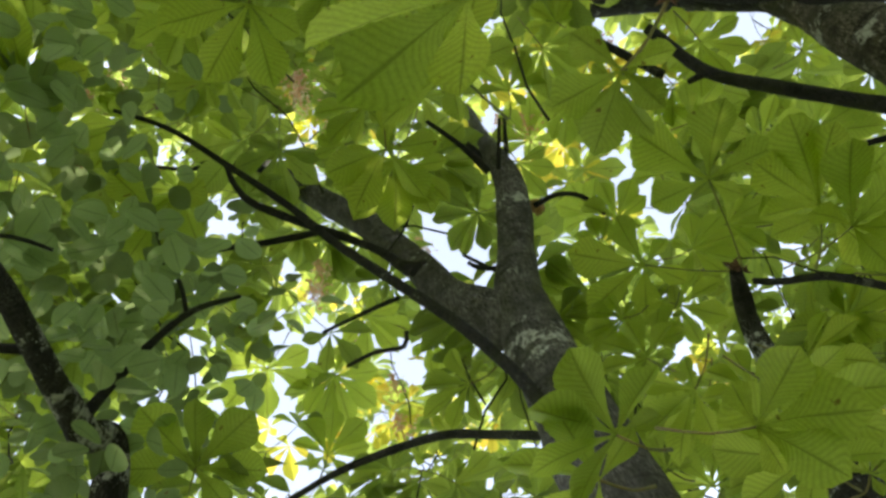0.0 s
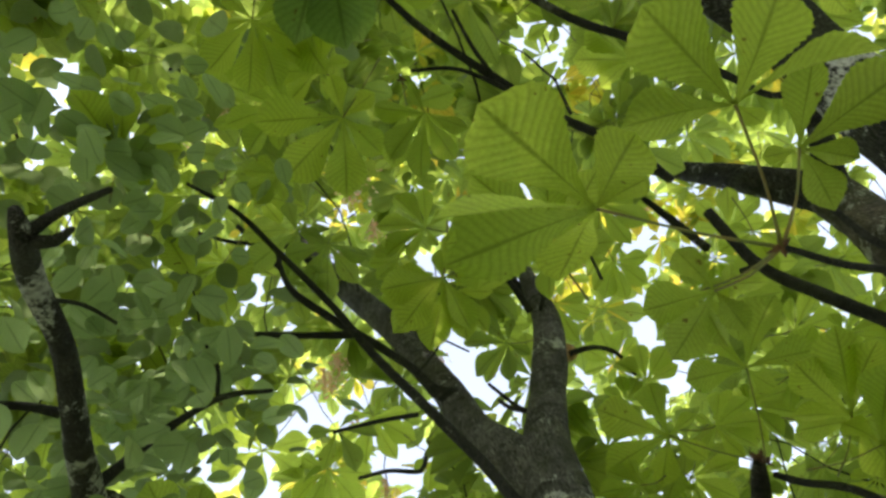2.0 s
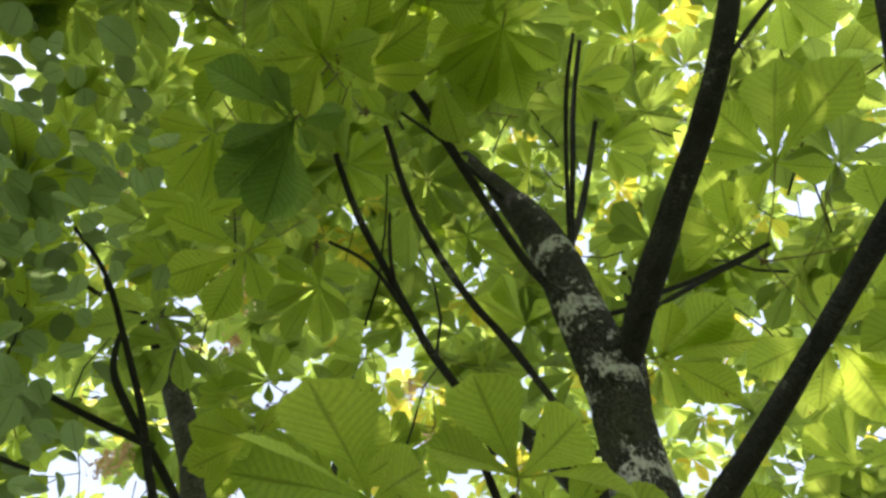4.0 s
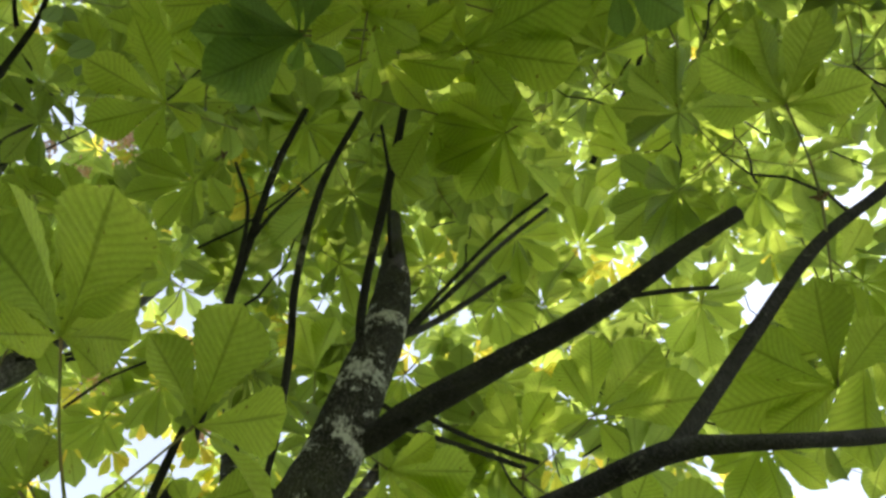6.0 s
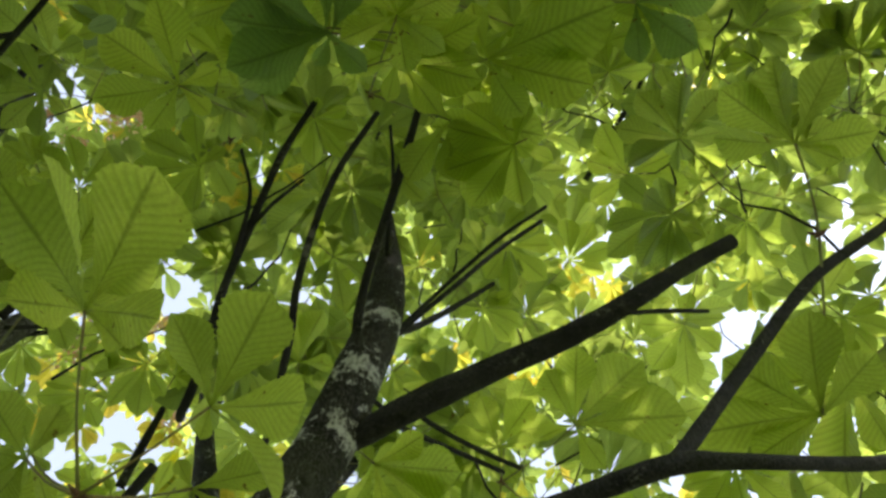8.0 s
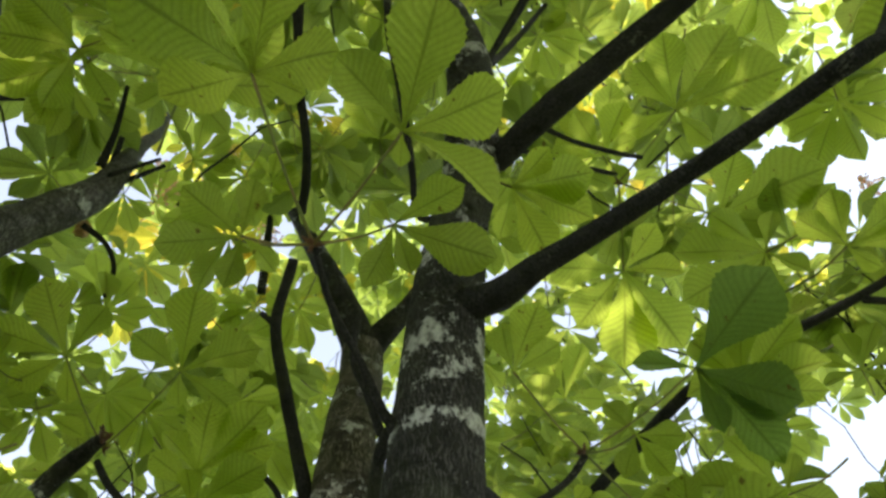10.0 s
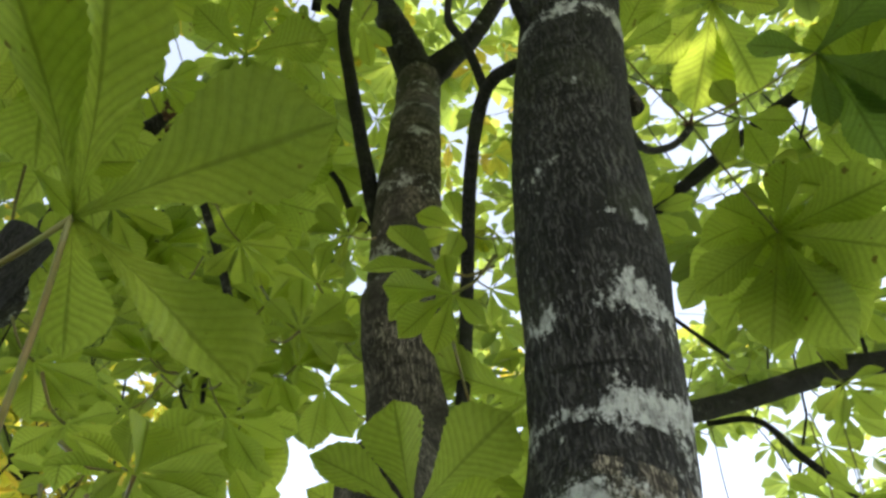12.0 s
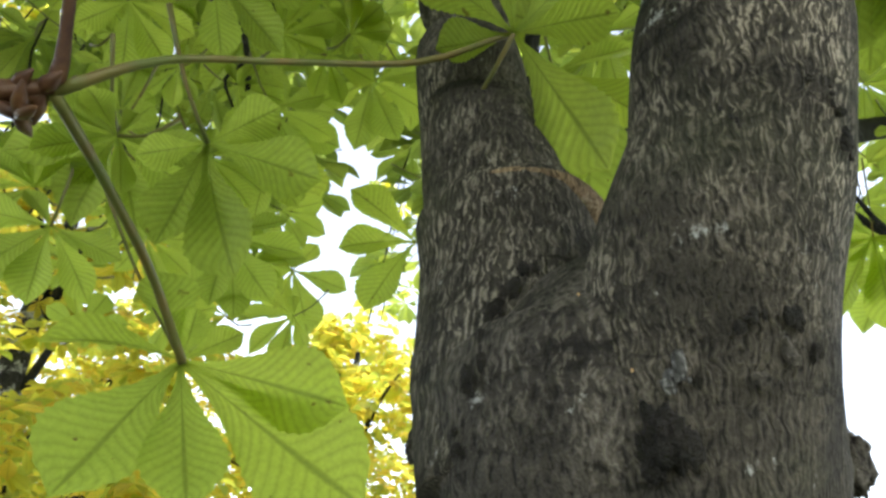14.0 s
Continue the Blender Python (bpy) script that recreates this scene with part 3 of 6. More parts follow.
limb("branch", second_tree, [(0.483, 1.026, 2.393, 0.0138), (0.475, 1.034, 2.483, 0.0137), (0.457, 1.054, 2.642, 0.0142), (0.412, 1.094, 2.852, 0.0149), (0.335, 1.149, 3.108, 0.0141), (0.221, 1.170, 3.375, 0.0133), (0.120, 1.148, 3.584, 0.0118), (-0.032, 1.071, 3.752, 0.0105), (-0.182, 0.970, 3.855, 0.0084), (-0.331, 0.891, 3.876, 0.0056)], BARK)
limb("branch", second_tree, [(0.458, 1.244, 3.258, 0.0300), (0.400, 1.236, 3.283, 0.0189), (0.354, 1.228, 3.367, 0.0145), (0.254, 1.211, 3.463, 0.0132), (0.148, 1.194, 3.551, 0.0134), (0.015, 1.177, 3.691, 0.0121), (-0.029, 1.143, 3.770, 0.0094), (-0.044, 1.108, 3.846, 0.0082)], BARK)
limb("branch", second_tree, [(0.225, 1.275, 3.608, 0.0124), (0.044, 1.287, 3.619, 0.0114), (-0.141, 1.282, 3.623, 0.0078)], BARK)
limb("twig", second_tree, [(0.408, 1.460, 3.427, 0.0080), (0.312, 1.553, 3.505, 0.0077), (0.165, 1.658, 3.569, 0.0064)], BARK)
limb("twig", second_tree, [(0.361, 1.343, 3.132, 0.0069), (0.347, 1.374, 3.107, 0.0069), (0.270, 1.418, 3.155, 0.0064), (0.193, 1.474, 3.185, 0.0053)], BARK)
limb("branch", second_tree, [(0.553, 1.120, 2.417, 0.0088), (0.514, 1.120, 2.479, 0.0091), (0.489, 1.149, 2.525, 0.0095), (0.418, 1.221, 2.617, 0.0102), (0.336, 1.260, 2.679, 0.0099), (0.229, 1.313, 2.720, 0.0096), (0.099, 1.370, 2.744, 0.0085), (-0.030, 1.432, 2.747, 0.0069)], BARK)
limb("branch", second_tree, [(0.137, 1.360, 4.149, 0.0185), (0.003, 1.328, 4.280, 0.0128), (-0.207, 1.314, 4.275, 0.0085), (-0.346, 1.274, 4.277, 0.0060)], BARK)
limb("branch", second_tree, [(0.807, 1.126, 3.308, 0.0098), (0.872, 1.094, 3.297, 0.0079), (0.958, 1.118, 3.300, 0.0074), (1.008, 1.158, 3.244, 0.0055)], BARK)
limb("twig", second_tree, [(0.715, 1.067, 3.446, 0.0131), (0.651, 0.998, 3.495, 0.0087), (0.553, 0.918, 3.542, 0.0061)], BARK)
limb("twig", second_tree, [(0.744, 1.059, 3.439, 0.0075), (0.767, 0.924, 3.501, 0.0056)], BARK)
limb("twig", second_tree, [(0.644, 1.194, 3.134, 0.0080), (0.586, 1.196, 3.156, 0.0069), (0.557, 1.184, 3.176, 0.0052)], BARK)
limb("trunk", second_tree, [(0.450, 0.980, 0.000, 0.1200), (0.470, 1.000, 0.900, 0.1100), (0.490, 1.020, 1.700, 0.1000), (0.524, 1.068, 2.321, 0.0864), (0.545, 1.089, 2.500, 0.0796), (0.568, 1.121, 2.663, 0.0745), (0.592, 1.147, 2.822, 0.0756), (0.622, 1.156, 2.971, 0.0626), (0.679, 1.150, 3.127, 0.0521), (0.733, 1.123, 3.279, 0.0520), (0.784, 1.113, 3.453, 0.0452), (0.813, 1.127, 3.677, 0.0340), (0.902, 1.229, 4.066, 0.0263), (1.119, 1.490, 4.795, 0.0252), (1.330, 1.792, 5.734, 0.0178)], PALE, "grey trunk with pale lichen")
limb("upper_stem", second_tree, [(0.572, 1.167, 2.842, 0.0600), (0.542, 1.185, 2.952, 0.0620), (0.484, 1.233, 3.095, 0.0545), (0.460, 1.282, 3.324, 0.0487), (0.433, 1.344, 3.537, 0.0513), (0.377, 1.374, 3.770, 0.0495), (0.272, 1.443, 4.094, 0.0481), (0.172, 1.499, 4.414, 0.0404), (0.031, 1.593, 4.929, 0.0296), (-0.136, 1.791, 5.714, 0.0193)], PALE)
limb("branch", second_tree, [(0.500, 1.030, 1.750, 0.0500), (0.780, 1.300, 2.020, 0.0600), (1.184, 1.413, 2.338, 0.0572), (1.194, 1.387, 2.426, 0.0504), (1.216, 1.353, 2.568, 0.0335), (1.219, 1.336, 2.692, 0.0306), (1.238, 1.310, 2.816, 0.0286), (1.222, 1.228, 2.866, 0.0250), (1.194, 1.155, 2.878, 0.0165)], BARK, "grey stem with a red-brown bud")
limb("branch", second_tree, [(0.827, 1.177, 3.562, 0.0122), (0.794, 1.155, 3.701, 0.0111), (0.761, 1.134, 3.777, 0.0092)], BARK)
limb("branch", second_tree, [(0.808, 1.169, 3.514, 0.0105), (0.850, 1.126, 3.637, 0.0091), (0.892, 1.053, 3.769, 0.0064)], BARK)
limb("branch", second_tree, [(0.743, 1.326, 3.261, 0.0130), (0.696, 1.346, 3.326, 0.0071), (0.639, 1.363, 3.456, 0.0062)], BARK)
limb("trunk", round_leaved_tree, [(-0.750, 2.000, 0.000, 0.0700), (-0.680, 1.750, 1.400, 0.0600), (-0.466, 1.573, 2.998, 0.0463), (-0.491, 1.415, 3.099, 0.0400), (-0.497, 1.218, 3.079, 0.0313), (-0.486, 1.041, 3.036, 0.0274), (-0.479, 0.852, 2.990, 0.0237), (-0.495, 0.663, 2.925, 0.0235), (-0.477, 0.530, 2.850, 0.0199), (-0.483, 0.480, 2.850, 0.0087)], BARK, "dark knobby grey trunk")
limb("branch", round_leaved_tree, [(-0.474, 0.531, 2.851, 0.0126), (-0.424, 0.493, 2.863, 0.0091), (-0.348, 0.462, 2.897, 0.0053)], BARK)
limb("branch", round_leaved_tree, [(-0.463, 0.541, 2.849, 0.0137), (-0.427, 0.533, 2.841, 0.0109), (-0.402, 0.517, 2.857, 0.0045)], BARK)
limb("branch", round_leaved_tree, [(-0.501, 1.383, 3.086, 0.0243), (-0.440, 1.352, 3.136, 0.0144), (-0.309, 1.287, 3.223, 0.0110), (-0.186, 1.241, 3.277, 0.0088), (-0.057, 1.232, 3.289, 0.0051)], BARK)
limb("branch", round_leaved_tree, [(-0.521, 1.096, 3.064, 0.0126), (-0.579, 1.073, 3.062, 0.0100), (-0.649, 1.054, 3.049, 0.0086)], BARK)
limb("twig", round_leaved_tree, [(-0.201, 1.238, 3.278, 0.0066), (-0.204, 1.177, 3.325, 0.0061), (-0.236, 1.129, 3.357, 0.0049)], BARK)
limb("twig", round_leaved_tree, [(-0.403, 0.893, 3.121, 0.0039), (-0.469, 0.851, 3.130, 0.0051), (-0.529, 0.773, 3.037, 0.0053)], BARK)
limb("shoot", chestnut, [(0.752, 0.732, 1.655, 0.0048), (0.780, 0.748, 1.620, 0.0046), (0.797, 0.760, 1.595, 0.0069), (0.793, 0.772, 1.585, 0.0064), (0.772, 0.803, 1.567, 0.0064)], SHOOT, "red-brown shoot with a bud")
limb("petiole", chestnut, [(0.801, 0.763, 1.588, 0.0058), (0.829, 0.702, 1.634, 0.0034), (0.883, 0.621, 1.669, 0.0030), (0.920, 0.523, 1.687, 0.0029), (0.926, 0.439, 1.713, 0.0029)], PETIOLE)
limb("petiole", chestnut, [(0.802, 0.763, 1.586, 0.0050), (0.930, 0.803, 1.586, 0.0048), (1.042, 0.827, 1.562, 0.0050), (1.140, 0.838, 1.507, 0.0054)], PETIOLE)
limb("petiole", chestnut, [(0.556, 0.563, 1.771, 0.0020), (0.585, 0.585, 1.720, 0.0023), (0.614, 0.610, 1.648, 0.0024)], PETIOLE)
limb("bark_collar", chestnut, [(1.056, 0.404, 1.574, 0.0064), (1.045, 0.397, 1.573, 0.0086), (1.033, 0.392, 1.572, 0.0118), (1.020, 0.389, 1.570, 0.0149), (1.007, 0.389, 1.570, 0.0165), (0.994, 0.392, 1.572, 0.0156), (0.982, 0.397, 1.575, 0.0127), (0.971, 0.404, 1.578, 0.0094), (0.962, 0.413, 1.579, 0.0069), (0.953, 0.423, 1.578, 0.0054), (0.947, 0.434, 1.577, 0.0048), (0.943, 0.447, 1.576, 0.0046), (0.942, 0.460, 1.574, 0.0045), (0.943, 0.472, 1.572, 0.0045), (0.946, 0.485, 1.570, 0.0045), (0.951, 0.497, 1.568, 0.0045), (0.958, 0.507, 1.566, 0.0045)], COLLAR, "crescent bark scar, warm sunlight put into its tan")
limb("twig", chestnut, [(1.361, 1.050, 2.404, 0.0075), (1.428, 1.057, 2.346, 0.0067), (1.477, 1.062, 2.299, 0.0069), (1.524, 1.079, 2.240, 0.0048)], BARK)
limb("twig", chestnut, [(1.468, 1.064, 2.306, 0.0038), (1.473, 1.109, 2.271, 0.0038), (1.517, 1.105, 2.230, 0.0030)], BARK)

# ---- leaves near the path ----
fan(second_tree, (0.106, 0.558, 3.640), (0.064, 0.229, 0.971), [(-0.135, 0.595, 3.647), (-0.044, 0.743, 3.606), (0.133, 0.779, 3.586), (0.225, 0.648, 3.611), (0.190, 0.482, 3.652), (0.065, 0.447, 3.669)], None)
fan(chestnut, (0.930, -0.018, 3.060), (0.391, 0.072, 0.917), [(1.056, -0.187, 3.019), (1.114, -0.063, 2.985), (1.032, 0.046, 3.012), (0.956, -0.217, 3.065), (0.873, -0.131, 3.093)], None)
fan(chestnut, (-0.032, 0.057, 3.224), (0.030, 0.107, 0.994), [(-0.221, 0.066, 3.229), (0.083, 0.249, 3.200), (-0.073, 0.206, 3.209), (0.061, -0.026, 3.230)], None, SHADED_LEAF, "dark blue-green leaf with shade in its colour")
fan(second_tree, (-0.283, 1.239, 3.803), (-0.044, 0.361, 0.931), [(-0.453, 1.260, 3.787), (-0.392, 1.075, 3.862), (-0.122, 1.148, 3.846), (-0.242, 1.402, 3.742), (-0.413, 1.357, 3.751)], None)
fan(chestnut, (0.043, -0.290, 3.318), (0.018, -0.006, 1.000), [(-0.069, -0.573, 3.318), (0.106, -0.532, 3.315), (0.175, -0.377, 3.315), (0.060, -0.129, 3.318), (-0.080, -0.256, 3.320)], (0.135, 0.017, 3.566))
fan(chestnut, (0.189, -0.202, 3.396), (0.068, 0.025, 0.997), [(0.233, -0.435, 3.399), (0.376, -0.340, 3.387), (0.341, -0.208, 3.386), (0.340, -0.090, 3.383), (0.123, -0.138, 3.399)], (0.135, 0.017, 3.566))
fan(chestnut, (0.594, -0.814, 2.694), (0.295, -0.266, 0.918), [(0.523, -0.668, 2.759), (0.653, -0.624, 2.730), (0.431, -0.797, 2.751), (0.488, -0.891, 2.705), (0.681, -0.711, 2.696)], (0.341, -0.862, 2.877))
fan(chestnut, (1.074, -0.542, 3.461), (0.322, -0.080, 0.943), [(0.924, -0.457, 3.519), (0.858, -0.550, 3.534), (0.891, -0.736, 3.507), (1.036, -0.858, 3.447), (1.188, -0.624, 3.415), (1.120, -0.429, 3.455)], (1.192, -0.325, 3.358))
fan(chestnut, (0.170, -0.776, 2.824), (0.086, -0.246, 0.966), [(0.163, -0.653, 2.856), (0.082, -0.658, 2.862), (0.032, -0.734, 2.847), (0.030, -0.826, 2.824), (0.146, -0.892, 2.796), (0.196, -0.846, 2.804)], (0.341, -0.862, 2.877))
fan(chestnut, (0.489, -0.819, 4.183), (0.115, -0.127, 0.985), [(0.305, -0.723, 4.217), (0.383, -1.031, 4.168), (0.578, -1.038, 4.144), (0.669, -0.848, 4.158), (0.586, -0.687, 4.188), (0.435, -0.670, 4.208)], None)
fan(chestnut, (1.334, -0.570, 3.257), (0.377, -0.134, 0.917), [(1.261, -0.869, 3.243), (1.163, -0.653, 3.315), (1.381, -0.720, 3.216), (1.608, -0.657, 3.132), (1.452, -0.457, 3.225)], (1.192, -0.325, 3.358))
fan(chestnut, (1.001, -0.576, 2.628), (0.414, -0.203, 0.887), [(0.939, -0.504, 2.673), (0.898, -0.570, 2.678), (0.919, -0.716, 2.634), (0.994, -0.749, 2.592), (1.045, -0.627, 2.596)], None)
fan(chestnut, (1.190, -0.324, 3.525), (0.311, -0.056, 0.949), [(1.040, -0.272, 3.577), (1.050, -0.427, 3.565), (1.163, -0.436, 3.527), (1.290, -0.380, 3.489), (1.163, -0.161, 3.544)], (1.192, -0.325, 3.358))
fan(chestnut, (2.076, -0.012, 3.419), (0.485, 0.027, 0.874), [(1.998, 0.130, 3.458), (1.898, -0.001, 3.517), (1.918, -0.131, 3.510), (2.117, -0.157, 3.400), (2.157, 0.012, 3.373)], None)
fan(second_tree, (0.570, 0.415, 2.540), (0.257, 0.143, 0.956), [(0.534, 0.542, 2.531), (0.470, 0.467, 2.559), (0.497, 0.361, 2.568), (0.636, 0.473, 2.514), (0.644, 0.388, 2.524)], (0.566, 0.287, 2.447))
fan(chestnut, (0.652, 0.193, 2.581), (0.291, 0.018, 0.957), [(0.624, 0.063, 2.592), (0.755, 0.047, 2.552), (0.736, 0.277, 2.554), (0.739, 0.191, 2.555), (0.606, 0.215, 2.594)], (0.566, 0.287, 2.447))
fan(chestnut, (1.470, -0.284, 3.303), (0.384, -0.126, 0.915), [(1.613, -0.106, 3.267), (1.764, -0.211, 3.190), (1.731, -0.402, 3.177), (1.415, -0.059, 3.357), (1.505, -0.456, 3.264), (1.354, -0.412, 3.334)], (1.192, -0.325, 3.358))
fan(chestnut, (1.173, -0.264, 2.590), (0.453, -0.181, 0.873), [(1.009, -0.439, 2.639), (1.150, -0.147, 2.626), (1.300, -0.285, 2.520), (1.253, -0.440, 2.512), (1.366, -0.380, 2.466)], (1.176, -0.004, 2.461), SHADED_LEAF, "dark blue-green leaf with shade in its colour")
fan(chestnut, (1.400, -0.148, 2.366), (0.571, -0.136, 0.810), [(1.283, -0.176, 2.444), (1.349, -0.043, 2.420), (1.496, 0.012, 2.325), (1.599, -0.114, 2.232), (1.594, -0.264, 2.209), (1.437, -0.376, 2.301), (1.322, -0.348, 2.387)], (1.176, -0.004, 2.461))
fan(second_tree, (1.146, 0.937, 2.999), (0.344, 0.258, 0.903), [(1.008, 1.007, 3.032), (0.967, 0.818, 3.101), (1.180, 0.735, 3.044), (1.308, 0.850, 2.962), (1.230, 0.975, 2.956)], (1.236, 1.176, 2.892))
fan(second_tree, (1.025, 1.204, 3.034), (0.292, 0.333, 0.897), [(0.868, 1.340, 3.035), (0.825, 1.169, 3.112), (0.957, 1.070, 3.106), (1.089, 1.131, 3.040), (1.137, 1.251, 2.980), (1.024, 1.348, 2.981)], (1.236, 1.176, 2.892))
fan(chestnut, (1.120, 0.088, 2.658), (0.436, -0.031, 0.899), [(1.087, -0.022, 2.670), (1.002, -0.004, 2.712), (1.023, 0.082, 2.705)], (1.176, -0.004, 2.461))
fan(second_tree, (0.629, 0.801, 2.181), (0.337, 0.417, 0.844), [(0.690, 0.694, 2.209), (0.602, 0.743, 2.220), (0.778, 0.772, 2.136), (0.743, 0.863, 2.105), (0.661, 0.861, 2.138)], None)
fan(second_tree, (1.499, 1.061, 2.921), (0.429, 0.279, 0.859), [(1.364, 1.137, 2.964), (1.398, 1.001, 2.991), (1.621, 0.885, 2.917), (1.698, 1.005, 2.840), (1.622, 1.183, 2.820)], None)
fan(chestnut, (1.230, -0.111, 2.515), (0.496, -0.120, 0.860), [(1.244, -0.204, 2.494), (1.311, -0.156, 2.462), (1.304, -0.067, 2.479), (1.166, -0.068, 2.558)], (1.176, -0.004, 2.461))
fan(chestnut, (0.923, 0.439, 1.708), (0.667, 0.052, 0.743), [(0.866, 0.523, 1.753), (0.840, 0.435, 1.782), (0.865, 0.333, 1.767), (0.923, 0.509, 1.703), (0.922, 0.348, 1.715), (1.023, 0.366, 1.624)], None)
fan(chestnut, (1.143, 0.842, 1.509), (0.576, 0.390, 0.719), [(1.106, 0.811, 1.555), (1.063, 0.962, 1.507), (1.197, 1.008, 1.375), (1.283, 0.884, 1.374), (1.386, 0.696, 1.393), (1.270, 0.687, 1.490), (1.149, 0.774, 1.541), (1.057, 0.841, 1.578)], None)
fan(chestnut, (0.945, 0.730, 1.645), (0.447, 0.324, 0.834), [(1.015, 0.643, 1.641), (0.941, 0.659, 1.675), (1.010, 0.810, 1.579), (1.072, 0.751, 1.569), (0.930, 0.793, 1.629)], None)
fan(chestnut, (0.556, 0.561, 1.771), (0.336, 0.383, 0.860), [(0.405, 0.535, 1.842), (0.421, 0.479, 1.861), (0.573, 0.397, 1.838), (0.714, 0.514, 1.731), (0.634, 0.604, 1.722)], None)
fan(second_tree, (-0.060, 2.132, 3.972), (-0.020, 0.431, 0.902), [(-0.299, 2.067, 3.998), (-0.258, 2.244, 3.914), (-0.100, 2.329, 3.877), (0.108, 2.251, 3.919), (0.126, 2.094, 3.994), (-0.135, 1.988, 4.039)], None)
fan(second_tree, (-0.270, 1.669, 3.124), (-0.092, 0.485, 0.870), [(-0.457, 1.616, 3.134), (-0.379, 1.481, 3.217), (-0.235, 1.500, 3.222), (-0.083, 1.577, 3.195), (-0.080, 1.739, 3.106), (-0.212, 1.787, 3.065)], None)
fan(second_tree, (0.382, 0.882, 3.332), (0.113, 0.274, 0.955), [(0.213, 0.931, 3.338), (0.279, 1.035, 3.300), (0.471, 1.021, 3.282), (0.533, 0.872, 3.317), (0.406, 0.757, 3.365)], None)
fan(second_tree, (1.328, 0.941, 2.811), (0.447, 0.309, 0.839), [(1.264, 0.741, 2.919), (1.356, 0.747, 2.867), (1.452, 0.846, 2.780), (1.457, 0.987, 2.725), (1.194, 0.853, 2.915), (1.205, 0.984, 2.861)], None)
fan(chestnut, (-0.071, -0.626, 3.355), (-0.012, -0.128, 0.992), [(-0.190, -0.688, 3.346), (-0.089, -0.810, 3.331), (0.031, -0.769, 3.338), (0.063, -0.644, 3.355), (-0.147, -0.564, 3.362)], None, SHADED_LEAF, "dark blue-green leaf with shade in its colour")
fan(chestnut, (-0.021, 0.032, 3.149), (0.007, 0.119, 0.993), [(-0.055, 0.249, 3.123), (0.043, 0.248, 3.122), (-0.105, 0.162, 3.134), (-0.123, -0.020, 3.156), (0.043, 0.070, 3.144)], None, SHADED_LEAF, "dark blue-green leaf with shade in its colour")
fan(chestnut, (-0.052, -0.105, 3.136), (-0.006, 0.065, 0.998), [(-0.160, -0.133, 3.138), (-0.103, -0.233, 3.144), (0.021, -0.200, 3.143), (0.064, -0.119, 3.138), (-0.006, 0.013, 3.129), (-0.117, -0.041, 3.132)], (0.135, 0.017, 3.566))
fan(second_tree, (0.316, 0.559, 3.808), (0.094, 0.218, 0.971), [(0.290, 0.751, 3.767), (0.485, 0.662, 3.768), (0.462, 0.499, 3.807), (0.216, 0.601, 3.808)], (0.274, 0.460, 3.725))
fan(chestnut, (1.210, -0.348, 3.628), (0.337, -0.023, 0.941), [(1.185, -0.187, 3.641), (1.064, -0.256, 3.682), (1.038, -0.422, 3.688), (1.178, -0.511, 3.635)], (1.192, -0.325, 3.358))
fan(chestnut, (0.888, -0.921, 3.745), (0.244, -0.173, 0.954), [(0.892, -0.786, 3.768), (1.033, -0.822, 3.725), (1.082, -0.936, 3.692), (0.965, -1.026, 3.706), (0.783, -0.938, 3.768)], None)
fan(chestnut, (1.105, 0.373, 3.947), (0.271, 0.151, 0.951), [(1.011, 0.487, 3.956), (0.904, 0.410, 3.999), (0.930, 0.281, 4.012), (1.132, 0.250, 3.959)], None)
fan(second_tree, (1.370, 0.969, 2.739), (0.342, 0.234, 0.910), [(1.474, 1.075, 2.673), (1.526, 0.963, 2.682), (1.503, 0.791, 2.735), (1.347, 0.762, 2.801), (1.273, 0.938, 2.784)], None)
fan(chestnut, (1.654, 1.066, 2.350), (0.484, 0.293, 0.825), [(1.727, 1.207, 2.257), (1.841, 1.086, 2.233), (1.713, 0.957, 2.354)], None)
fan(chestnut, (1.682, 1.076, 2.314), (0.466, 0.272, 0.842), [(1.763, 1.178, 2.237), (1.895, 1.080, 2.195), (1.775, 0.963, 2.299), (1.640, 1.110, 2.326)], None)
fan(chestnut, (2.393, 1.350, 2.310), (0.567, 0.289, 0.771), [(2.396, 1.462, 2.266), (2.500, 1.467, 2.188), (2.595, 1.357, 2.159), (2.512, 1.197, 2.280), (2.353, 1.250, 2.377)], None)
fan(chestnut, (1.125, 1.006, 1.832), (0.410, 0.389, 0.825), [(1.095, 1.145, 1.781), (1.067, 1.066, 1.832), (1.111, 0.946, 1.867), (1.211, 0.934, 1.823), (1.199, 1.033, 1.782)], None)
fan(chestnut, (1.817, 0.770, 2.035), (0.576, 0.163, 0.801), [(1.788, 0.944, 2.020), (1.685, 0.887, 2.107), (1.927, 0.917, 1.926)], None)
fan(chestnut, (0.341, 0.293, 2.552), (0.218, -0.443, 0.870), [(0.138, 0.154, 2.532), (0.328, 0.158, 2.486), (0.134, 0.367, 2.642), (0.177, 0.471, 2.684), (0.356, 0.463, 2.635), (0.378, 0.226, 2.509)], (0.566, 0.287, 2.447))
fan(chestnut, (0.473, 0.121, 2.518), (0.189, -0.390, 0.901), [(0.301, 0.016, 2.509), (0.433, -0.030, 2.461), (0.594, 0.021, 2.449), (0.353, 0.182, 2.570), (0.524, 0.141, 2.516)], (0.566, 0.287, 2.447))
leaf(second_tree, (0.442, 1.009, 3.501), (-0.132, 0.180, -0.034), (0.109, 0.260, 0.959), 7, None)
leaf(second_tree, (0.391, 0.884, 3.627), (-0.154, -0.024, 0.020), (0.092, 0.219, 0.971), 7, None)
